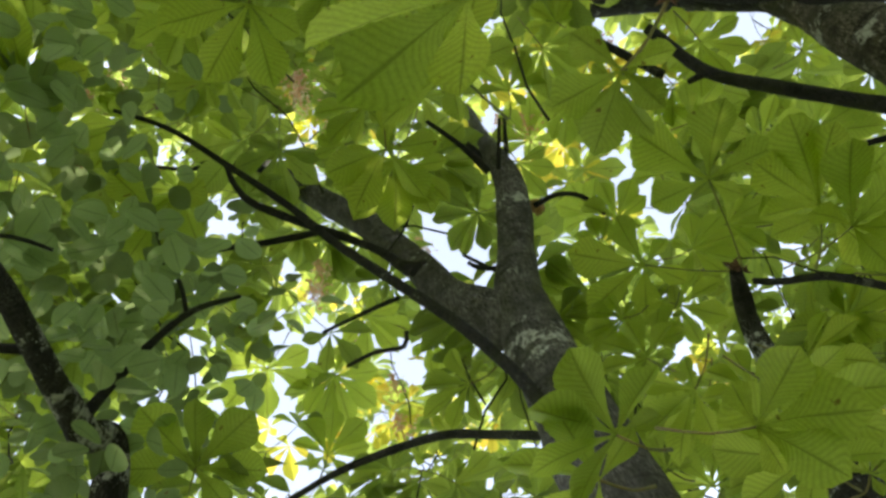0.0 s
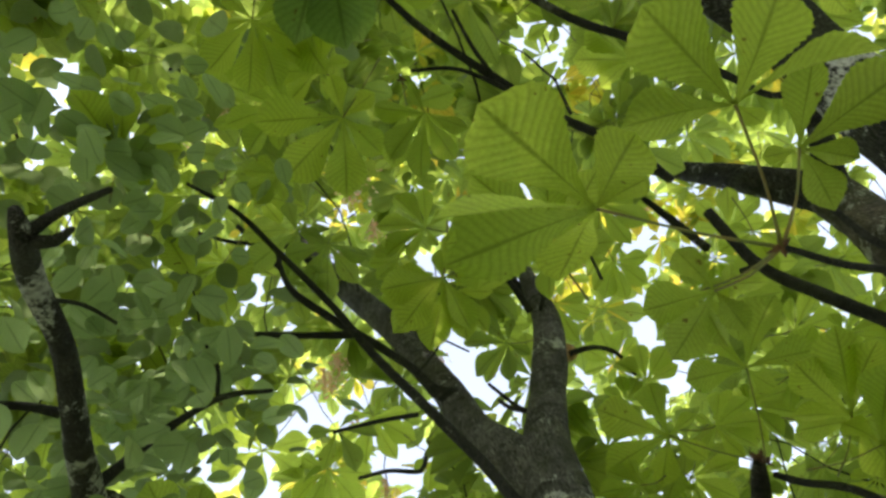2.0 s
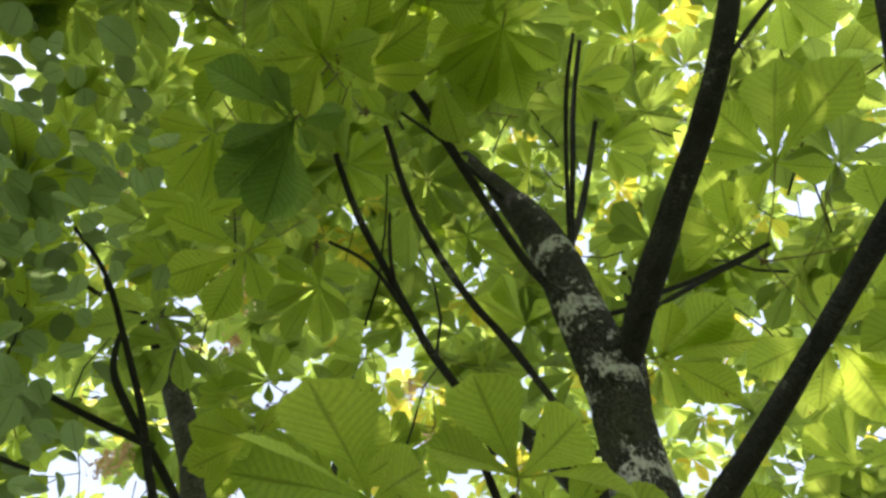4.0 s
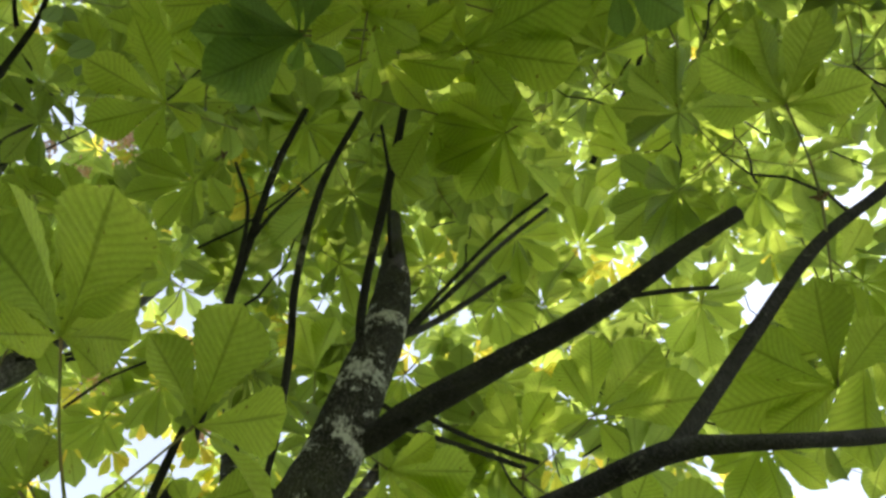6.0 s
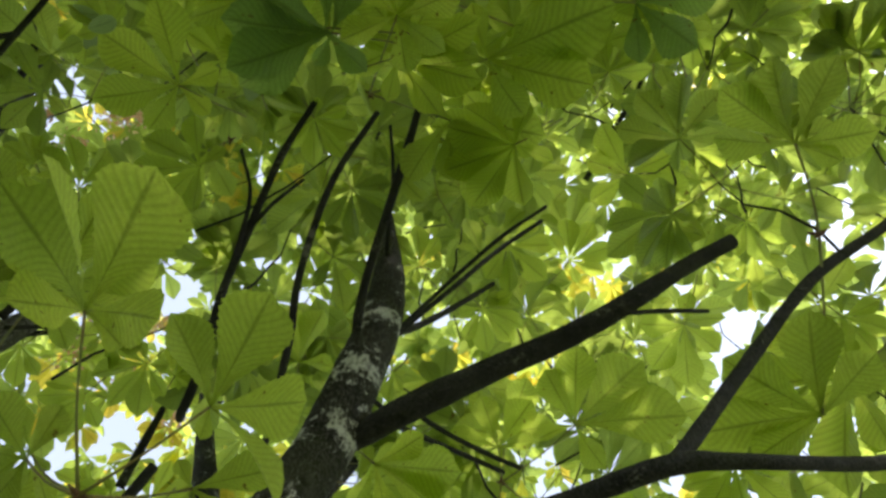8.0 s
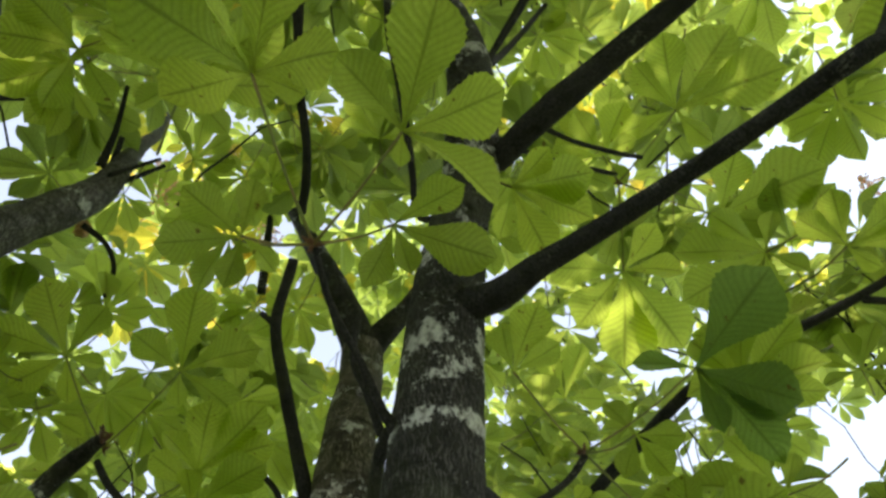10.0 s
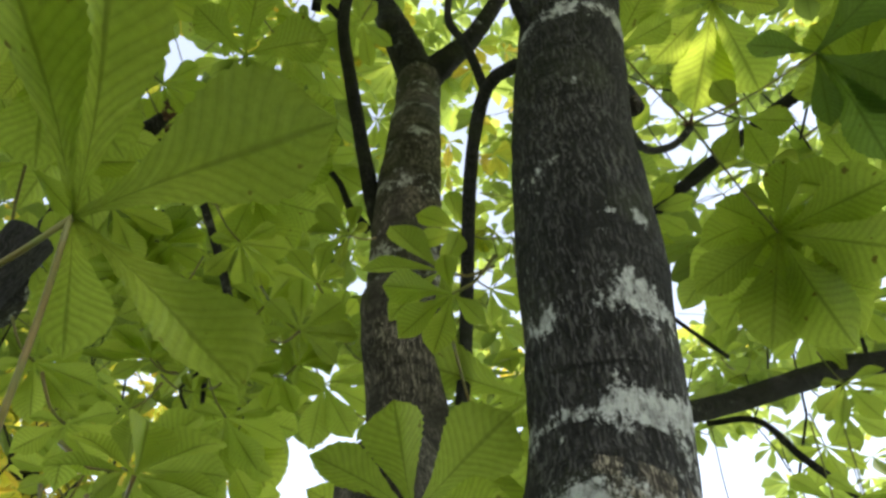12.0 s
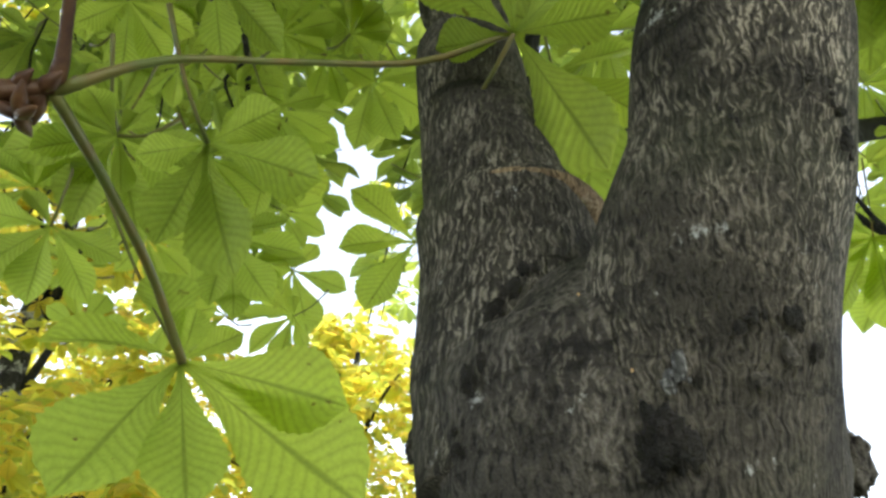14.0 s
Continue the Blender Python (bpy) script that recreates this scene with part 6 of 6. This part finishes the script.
view_gap((1.04, 0.45, 2.71), (1.62, 0.64, 3.43), 0.130, 0.130)
view_gap((0.95, 0.46, 2.78), (1.53, 0.67, 3.63), 0.130, 0.130)
view_gap((0.89, 0.47, 2.81), (1.54, 0.74, 3.85), 0.130, 0.130)
view_gap((1.00, 0.34, 2.76), (1.63, 0.47, 3.59), 0.130, 0.130)
view_gap((1.03, 0.51, 2.74), (1.54, 0.68, 3.64), 0.130, 0.130)
view_gap((1.17, 0.52, 2.65), (1.54, 0.63, 3.17), 0.130, 0.130)
view_gap((1.61, -0.02, 2.14), (2.25, -0.16, 2.48), 0.130, 0.130)
view_gap((1.57, -0.16, 2.12), (2.46, -0.46, 2.59), 0.130, 0.130)
view_gap((1.65, -0.15, 2.13), (2.24, -0.40, 2.52), 0.130, 0.130)
view_gap((1.62, -0.22, 2.13), (2.35, -0.59, 2.62), 0.130, 0.130)
view_gap((0.17, 0.58, 3.07), (0.41, 1.53, 5.57), 0.180, 0.180)
view_gap((0.39, 1.17, 2.61), (1.02, 3.16, 4.29), 0.180, 0.180)
view_gap((0.77, 0.50, 2.90), (2.13, 1.35, 5.18), 0.180, 0.180)
view_gap((0.64, 0.68, 2.90), (1.75, 1.84, 5.17), 0.180, 0.180)
view_gap((0.23, 1.13, 2.70), (0.54, 2.84, 4.32), 0.180, 0.180)
view_gap((0.18, 1.15, 2.68), (0.43, 3.13, 4.47), 0.180, 0.180)
view_gap((-0.08, 0.68, 3.03), (-0.32, 1.89, 5.64), 0.180, 0.180)
view_gap((0.77, 1.04, 2.54), (1.92, 2.61, 3.89), 0.180, 0.180)
view_gap((-0.26, 0.10, 3.21), (-0.53, 0.66, 5.82), 0.180, 0.180)
view_gap((0.16, 0.21, 3.16), (0.64, 0.95, 5.70), 0.180, 0.180)
view_gap((0.49, 0.16, 3.07), (1.55, 0.83, 5.44), 0.180, 0.180)
view_gap((0.71, 0.35, 2.87), (2.18, 1.35, 4.88), 0.180, 0.180)
view_gap((0.95, 0.07, 2.78), (2.69, 0.53, 4.47), 0.180, 0.180)
view_gap((0.51, 0.14, 3.04), (1.47, 0.90, 5.54), 0.180, 0.180)
view_gap((0.60, -0.20, 3.06), (1.68, -0.07, 5.51), 0.180, 0.180)
view_gap((0.44, -0.56, 3.09), (1.24, -1.07, 5.60), 0.180, 0.180)
view_gap((0.68, -0.37, 3.02), (1.90, -0.53, 5.40), 0.180, 0.180)
view_gap((0.82, -0.41, 2.93), (2.29, -0.66, 5.16), 0.180, 0.180)
view_gap((0.40, -0.15, 3.13), (1.14, 0.09, 5.80), 0.180, 0.180)
view_gap((0.45, 0.36, 2.97), (1.31, 1.54, 5.34), 0.180, 0.180)
view_gap((0.58, 0.42, 2.89), (1.66, 1.69, 5.11), 0.180, 0.180)
view_gap((0.51, -0.43, 3.01), (1.28, -0.99, 5.52), 0.180, 0.180)
view_gap((0.67, -0.05, 2.99), (1.72, 0.07, 5.45), 0.180, 0.180)
view_gap((0.71, -0.26, 2.97), (1.83, -0.51, 5.39), 0.180, 0.180)
view_gap((0.86, -0.58, 2.81), (2.26, -1.39, 4.94), 0.180, 0.180)
view_gap((0.30, 0.27, 3.04), (0.70, 0.97, 5.60), 0.180, 0.180)
view_gap((0.72, 0.72, 2.82), (1.97, 1.87, 5.40), 0.180, 0.180)
view_gap((0.84, 0.57, 2.81), (2.34, 1.41, 5.38), 0.180, 0.180)
view_gap((1.12, 0.36, 2.66), (3.05, 0.73, 4.78), 0.180, 0.180)
view_gap((1.03, 0.53, 2.70), (2.79, 1.23, 4.87), 0.180, 0.180)
view_gap((0.76, 0.88, 2.71), (2.07, 2.32, 4.98), 0.180, 0.180)
view_gap((0.70, 0.63, 2.87), (1.91, 1.59, 5.54), 0.180, 0.180)
view_gap((0.67, 0.78, 2.81), (1.81, 2.07, 5.38), 0.180, 0.180)
view_gap((1.19, 0.43, 2.65), (2.89, 0.74, 4.96), 0.180, 0.180)
view_gap((0.99, 0.57, 2.75), (2.31, 1.14, 5.26), 0.180, 0.180)
view_gap((-0.28, 0.45, 3.09), (-0.46, 0.68, 3.88), 0.250, 0.250)
view_gap((-0.32, 0.56, 3.04), (-0.53, 0.84, 3.81), 0.250, 0.250)
view_gap((-0.36, 0.67, 2.98), (-0.56, 0.98, 3.63), 0.250, 0.250)
view_gap((-0.23, 0.53, 3.07), (-0.40, 0.83, 3.95), 0.250, 0.250)
view_gap((-0.38, 0.78, 2.92), (-0.58, 1.14, 3.54), 0.250, 0.250)
view_gap((-0.27, 0.80, 2.94), (-0.46, 1.28, 3.74), 0.250, 0.250)
view_gap((-0.35, 0.88, 2.86), (-0.52, 1.24, 3.37), 0.250, 0.250)
view_gap((-0.25, 0.90, 2.88), (-0.45, 1.49, 3.72), 0.250, 0.250)
view_gap((-0.21, 1.04, 2.78), (-0.39, 1.80, 3.62), 0.250, 0.250)
view_gap((-0.24, 0.97, 2.83), (-0.46, 1.68, 3.71), 0.250, 0.250)
view_gap((-0.41, 0.96, 2.78), (-0.64, 1.42, 3.32), 0.250, 0.250)
view_gap((-0.43, 1.05, 2.70), (-0.72, 1.68, 3.34), 0.250, 0.250)
view_gap((-0.35, 1.10, 2.67), (-0.66, 1.90, 3.44), 0.250, 0.250)
view_gap((-0.32, 1.06, 2.73), (-0.57, 1.77, 3.46), 0.250, 0.250)
view_gap((-0.17, 0.94, 2.87), (-0.35, 1.68, 3.86), 0.250, 0.250)
view_gap((-0.13, 0.87, 2.92), (-0.26, 1.56, 3.96), 0.250, 0.250)
view_gap((-0.28, 0.71, 2.98), (-0.51, 1.17, 3.90), 0.250, 0.250)
view_gap((-0.49, 0.33, 3.13), (-0.65, 0.49, 3.73), 0.250, 0.250)
view_gap((-0.34, 0.48, 3.11), (-0.49, 0.79, 3.89), 0.250, 0.250)
view_gap((-0.49, 0.23, 3.15), (-0.71, 0.44, 3.94), 0.250, 0.250)
view_gap((-0.41, 0.31, 3.15), (-0.58, 0.55, 3.94), 0.250, 0.250)
view_gap((-0.46, 0.46, 3.08), (-0.63, 0.75, 3.74), 0.250, 0.250)
view_gap((-0.38, 0.57, 3.04), (-0.54, 0.96, 3.77), 0.250, 0.250)
view_gap((-0.44, 0.68, 2.96), (-0.61, 1.09, 3.55), 0.250, 0.250)
view_gap((-0.34, 0.77, 2.92), (-0.47, 1.29, 3.58), 0.250, 0.250)
view_gap((0.13, 0.97, 2.86), (0.23, 2.06, 4.24), 0.100, 0.100)
view_gap((0.30, 0.84, 2.93), (0.56, 1.66, 4.23), 0.090, 0.090)
view_gap((0.24, 1.13, 2.70), (0.45, 2.25, 3.76), 0.090, 0.090)
view_gap((0.16, 0.62, 3.06), (0.30, 1.34, 4.78), 0.130, 0.130)
view_gap((-0.23, 0.47, 3.13), (-0.38, 1.03, 4.58), 0.100, 0.100)
view_gap((0.05, 0.90, 2.88), (0.19, 1.89, 4.07), 0.090, 0.090)
view_gap((0.06, 0.79, 2.87), (0.23, 1.74, 3.97), 0.100, 0.100)
view_gap((0.13, 0.40, 3.02), (0.30, 1.19, 4.59), 0.130, 0.130)
view_gap((-0.13, -0.91, 3.03), (-0.18, -1.28, 3.80), 0.140, 0.140)
view_gap((0.71, 0.69, 2.84), (1.58, 1.46, 4.67), 0.130, 0.130)
view_gap((0.79, 0.58, 2.84), (1.69, 1.14, 4.50), 0.110, 0.110)
view_gap((-0.24, 0.56, 3.06), (-0.45, 0.94, 4.12), 0.070, 0.070)
view_gap((-0.34, 0.49, 3.06), (-0.59, 0.76, 3.93), 0.060, 0.060)
view_gap((0.95, -0.73, 2.68), (1.85, -1.36, 3.78), 0.100, 0.100)
view_gap((0.56, 0.48, 2.85), (1.14, 1.27, 4.06), 0.110, 0.110)
view_gap((0.58, 0.56, 2.98), (1.26, 1.20, 4.60), 0.110, 0.110)
view_gap((0.23, 1.19, 2.64), (0.46, 2.53, 3.76), 0.110, 0.110)
view_gap((0.15, 0.74, 3.00), (0.29, 1.61, 4.65), 0.100, 0.100)
view_gap((0.19, 1.03, 2.81), (0.36, 2.18, 4.13), 0.090, 0.090)
view_gap((0.35, 0.90, 2.87), (0.74, 1.97, 4.35), 0.090, 0.090)
view_gap((0.56, 0.68, 2.93), (1.21, 1.47, 4.50), 0.110, 0.110)
view_gap((0.72, 1.09, 2.52), (1.28, 1.96, 3.22), 0.060, 0.060)
view_gap((0.13, 0.54, 3.02), (0.38, 1.32, 4.35), 0.100, 0.100)
view_gap((-0.19, 0.34, 3.14), (-0.27, 0.92, 4.59), 0.080, 0.080)
view_gap((1.05, 0.46, 2.70), (1.62, 0.64, 3.37), 0.240, 0.240)
view_gap((0.98, 0.45, 2.76), (1.58, 0.65, 3.59), 0.240, 0.240)
view_gap((0.92, 0.46, 2.79), (1.58, 0.70, 3.77), 0.240, 0.240)
view_gap((0.84, 0.48, 2.84), (1.53, 0.78, 4.03), 0.240, 0.240)
view_gap((1.02, 0.37, 2.75), (1.62, 0.51, 3.53), 0.240, 0.240)
view_gap((0.99, 0.31, 2.78), (1.63, 0.42, 3.67), 0.240, 0.240)
view_gap((0.94, 0.25, 2.81), (1.63, 0.33, 3.86), 0.240, 0.240)
view_gap((1.18, 0.53, 2.64), (1.50, 0.62, 3.07), 0.240, 0.240)
view_gap((0.71, 0.67, 2.84), (1.87, 1.65, 5.30), 0.270, 0.270)
view_gap((0.77, 0.62, 2.83), (2.04, 1.51, 5.27), 0.270, 0.270)
view_gap((0.82, 0.56, 2.83), (2.17, 1.34, 5.26), 0.270, 0.270)
view_gap((0.84, 0.62, 2.80), (2.24, 1.49, 5.16), 0.270, 0.270)
view_gap((0.67, 0.72, 2.84), (1.74, 1.79, 5.30), 0.270, 0.270)
view_gap((0.89, 0.53, 2.80), (2.38, 1.26, 5.16), 0.270, 0.270)
view_gap((1.06, 0.40, 2.74), (2.52, 0.65, 5.22), 0.270, 0.270)
view_gap((1.10, 0.34, 2.72), (2.64, 0.47, 5.16), 0.270, 0.270)
view_gap((1.24, 0.40, 2.62), (2.92, 0.62, 4.69), 0.270, 0.270)
view_gap((1.36, 0.47, 2.50), (3.11, 0.81, 4.22), 0.270, 0.270)
view_gap((1.21, 0.67, 1.90), (6.36, 2.78, 6.15), 0.078, 0.274)
view_gap((1.28, 0.67, 1.80), (6.91, 2.78, 5.38), 0.080, 0.290)
view_gap((1.29, 0.80, 1.67), (7.01, 3.82, 4.37), 0.072, 0.226)
view_gap((1.29, 0.84, 1.63), (6.98, 4.12, 4.04), 0.070, 0.210)

FAR = {n: [palmate(n, 6, 2, 50 + 10 * n + k, 0.0) for k in range(4)] for n in (5, 7)}
MID = {n: [palmate(n, 11, 4, 50 + 10 * n + k, 0.02) for k in range(5)] for n in (5, 7)}


def open_line(p):
    """Whether a place lies in a gap cut for the camera's view."""
    for a, way, near, far in VIEW_GAPS:
        along = (p - a).dot(way) / way.length_squared
        if 0 < along < 1 and (p - a - way * along).length < near + (far - near) * along:
            return True
    return False


def rods(name, rows, mat, parent):
    """Many thin three-sided stalks in one mesh, each bowed a little."""
    V, F = [], []
    for a, b, thick, thin in rows:
        way = (b - a).normalized()
        side = way.orthogonal().normalized()
        other = way.cross(side)
        mid = (a + b) / 2 + (side * math.sin(a.x * 91) + other * math.cos(a.y * 77)) * (b - a).length * 0.07
        n = len(V)
        for c, w in ((a, thick), (mid, (thick + thin) / 2), (b, thin)):
            V += [c + (side * math.cos(t) + other * math.sin(t)) * w for t in (0, 2.094, 4.189)]
        for k in (0, 3):
            F += [(n + k + i, n + k + (i + 1) % 3, n + k + 3 + (i + 1) % 3, n + k + 3 + i) for i in range(3)]
    ob = child(name, mesh_of(name, V, F, mat), parent)
    ob["kind"] = "stuff"


def cloud(name, mat, parent, label, places, rng, low, high, kinds=None, stalks=False):
    """Many leaves in one mesh: sprays of leaves round twig ends."""
    V, F, U = [], [], []
    stems, twigs = [], []
    total = 0
    for place in places:
        if stalks and not open_line(place):
            back = place + Vector((place.x * 0.06 + rng.gauss(0, 0.1), place.y * 0.06 + rng.gauss(0, 0.1), -rng.uniform(0.12, 0.35)))
            twigs.append((back, place, 0.0042, 0.003))
            twigs.append((back, back + (back - place) * 0.9 + Vector((rng.gauss(0, 0.08), rng.gauss(0, 0.08), 0)), 0.0042, 0.0052))
        for k in range(rng.choice((4, 5, 6))):
            turn = 2.4 * k + rng.random()
            size = rng.uniform(low, high)
            out = Vector((math.cos(turn), math.sin(turn), 0))
            hub = place + out * size * rng.uniform(0.6, 1.1) + Vector((0, 0, rng.uniform(-0.08, 0.06)))
            if open_line(hub):
                continue
            stems.append((place, hub, 0.0026, 0.0018))
            v, f, uv = rng.choice((kinds or FAR)[rng.choice((5, 7, 7))])
            m = Matrix.Translation(hub) @ Euler((rng.gauss(-0.2, 0.28), rng.gauss(0, 0.25), turn - math.pi / 2)).to_matrix().to_4x4() @ Matrix.Scale(size, 4)
            a = np.array(v) @ np.array(m.to_3x3()).T + np.array(hub)
            V.append(a)
            F += [tuple(i + total for i in q) for q in f]
            U += uv
            total += len(v)
    ob = child(name, mesh_of(name, np.vstack(V), F, mat, U), parent, label)
    ob["kind"] = "stuff"
    if stalks:
        rods("petioles", stems, PETIOLE, parent)
        rods("twigs", twigs, TWIG, parent)
    return ob


def shell(count, near, far, rng, lowest, top=9.0):
    """Twig ends at random in the crown round the path."""
    rows = []
    while len(rows) < count:
        d = Vector([rng.gauss(0, 1) for _ in range(3)]).normalized()
        r = near + (far - near) * rng.random()
        p = Vector((0.15, 0.1, 1.65)) + d * r
        thin = p.y < -0.2 and p.x > 0.1 and near > 2.5 and rng.random() < 0.12
        if thin or p.z < lowest + 0.25 * max(0.0, r - near) or p.z > top:
            continue
        rows.append(p)
    return rows


rng = random.Random(21)
cloud("canopy", FOLIAGE, chestnut, "dense green canopy", shell(300, 2.25, 3.3, rng, 2.45), rng, 0.16, 0.23, MID, True)
cloud("canopy", FOLIAGE, chestnut, "dense green canopy", shell(530, 3.0, 5.0, rng, 2.9), rng, 0.15, 0.24, None, True)
cloud("canopy", FOLIAGE, second_tree, "dense green canopy", shell(460, 4.5, 6.8, rng, 3.2), rng, 0.16, 0.25)
cloud("sunlit_crown", SUNLIT_YELLOW, second_tree, "yellow leaves high in the crown, sunlight put into their colour", shell(110, 4.5, 7.5, rng, 3.4), rng, 0.15, 0.24)

# Two extra leaf layers added high up to hold back light from above.
overhead = [Vector((0.1 + rng.gauss(0, 1.2), -0.2 + rng.gauss(0, 1.2), rng.uniform(5.2, 7.0))) for _ in range(80)]
cloud("canopy", FOLIAGE, chestnut, "dense green canopy", overhead, rng, 0.16, 0.25)
beyond = [Vector((0.3 + rng.gauss(0, 0.5), 1.0 + rng.gauss(0, 0.5), rng.uniform(5.0, 6.8))) for _ in range(38)]
cloud("canopy", FOLIAGE, second_tree, "dense green canopy", beyond, rng, 0.16, 0.25)
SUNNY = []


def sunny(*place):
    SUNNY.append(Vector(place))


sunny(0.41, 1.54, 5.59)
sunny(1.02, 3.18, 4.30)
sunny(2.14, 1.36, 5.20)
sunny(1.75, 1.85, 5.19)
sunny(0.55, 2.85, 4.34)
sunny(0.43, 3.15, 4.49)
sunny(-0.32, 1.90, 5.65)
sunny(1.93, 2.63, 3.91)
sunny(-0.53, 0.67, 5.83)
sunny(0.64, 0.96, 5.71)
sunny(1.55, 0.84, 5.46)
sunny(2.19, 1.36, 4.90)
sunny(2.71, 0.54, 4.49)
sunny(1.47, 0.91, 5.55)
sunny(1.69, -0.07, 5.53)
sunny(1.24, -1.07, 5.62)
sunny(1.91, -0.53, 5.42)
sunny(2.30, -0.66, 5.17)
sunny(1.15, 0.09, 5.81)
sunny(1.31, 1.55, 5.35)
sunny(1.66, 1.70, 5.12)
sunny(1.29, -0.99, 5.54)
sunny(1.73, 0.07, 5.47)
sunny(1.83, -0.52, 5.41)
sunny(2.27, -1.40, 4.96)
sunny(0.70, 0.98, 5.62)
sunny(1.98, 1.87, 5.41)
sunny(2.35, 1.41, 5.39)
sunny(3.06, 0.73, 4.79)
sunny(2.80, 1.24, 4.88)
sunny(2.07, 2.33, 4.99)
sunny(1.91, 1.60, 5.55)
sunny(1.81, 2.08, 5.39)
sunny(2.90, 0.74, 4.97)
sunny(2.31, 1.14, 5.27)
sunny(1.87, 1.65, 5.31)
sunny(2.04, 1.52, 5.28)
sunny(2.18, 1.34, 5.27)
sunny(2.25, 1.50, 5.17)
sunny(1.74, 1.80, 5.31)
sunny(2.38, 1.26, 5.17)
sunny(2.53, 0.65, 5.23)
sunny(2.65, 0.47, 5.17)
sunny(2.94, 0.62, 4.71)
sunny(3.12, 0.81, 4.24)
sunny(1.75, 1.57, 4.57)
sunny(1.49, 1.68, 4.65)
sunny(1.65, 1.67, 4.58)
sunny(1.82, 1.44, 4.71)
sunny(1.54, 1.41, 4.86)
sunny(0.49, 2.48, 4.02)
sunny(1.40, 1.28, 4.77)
cloud("sunlit_spray", SUNLIT_YELLOW, second_tree, "yellow leaves in gaps of the crown, sunlight put into their colour", SUNNY, rng, 0.13, 0.2)


# ---- trees behind ----
def far_tree(place, high, wide, mat, label, count, seed):
    rng = random.Random(seed)
    tree = thing("yellow_tree", place, label, "tree", "trees behind")
    x, y, z = place
    verts, faces = tube([(x, y, 0, 0.16), (x + 0.1, y, high * 0.3, 0.13), (x - 0.05, y + 0.1, high * 0.6, 0.1), (x, y, high * 0.95, 0.03)], 14, 0.15, 0.08)
    child("trunk", mesh_of("trunk", verts, faces, BARK), tree)
    ends = []
    for k in range(count):
        w, h = rng.uniform(0, 6.28), rng.uniform(0.12, 1.0)
        r = wide * math.sqrt(rng.random()) * math.sin(math.pi * min(0.95, 0.15 + 0.8 * h)) ** 0.6
        ends.append(Vector((x + r * math.cos(w), y + r * math.sin(w), high * h + rng.gauss(0, 0.15))))
    for k in range(14):
        tip = ends[k * 7 % len(ends)]
        root = Vector((x, y, max(0.5, tip.z - 0.8)))
        mid = root.lerp(tip, 0.5) + Vector((0, 0, 0.15))
        verts, faces = tube([(*root, 0.04), (*mid, 0.025), (*tip, 0.008)], 7, 0.2, 0.1)
        child("branch", mesh_of("branch", verts, faces, TWIG), tree)
    cloud("crown", mat, tree, "", ends, rng, 0.13, 0.22)


far_tree((4.7, 4.5, 0), 4.9, 1.7, SUNLIT_YELLOW, "sunlit yellow-green chestnut behind the near trees", 330, 4)
far_tree((7.6, 3.0, 0), 4.3, 1.5, SUNLIT_YELLOW, "sunlit yellow-green chestnut behind the near trees", 330, 5)
far_tree((7.6, 6.2, 0), 4.6, 1.9, SUNLIT_YELLOW, "taller yellow chestnut in full sun", 300, 6)
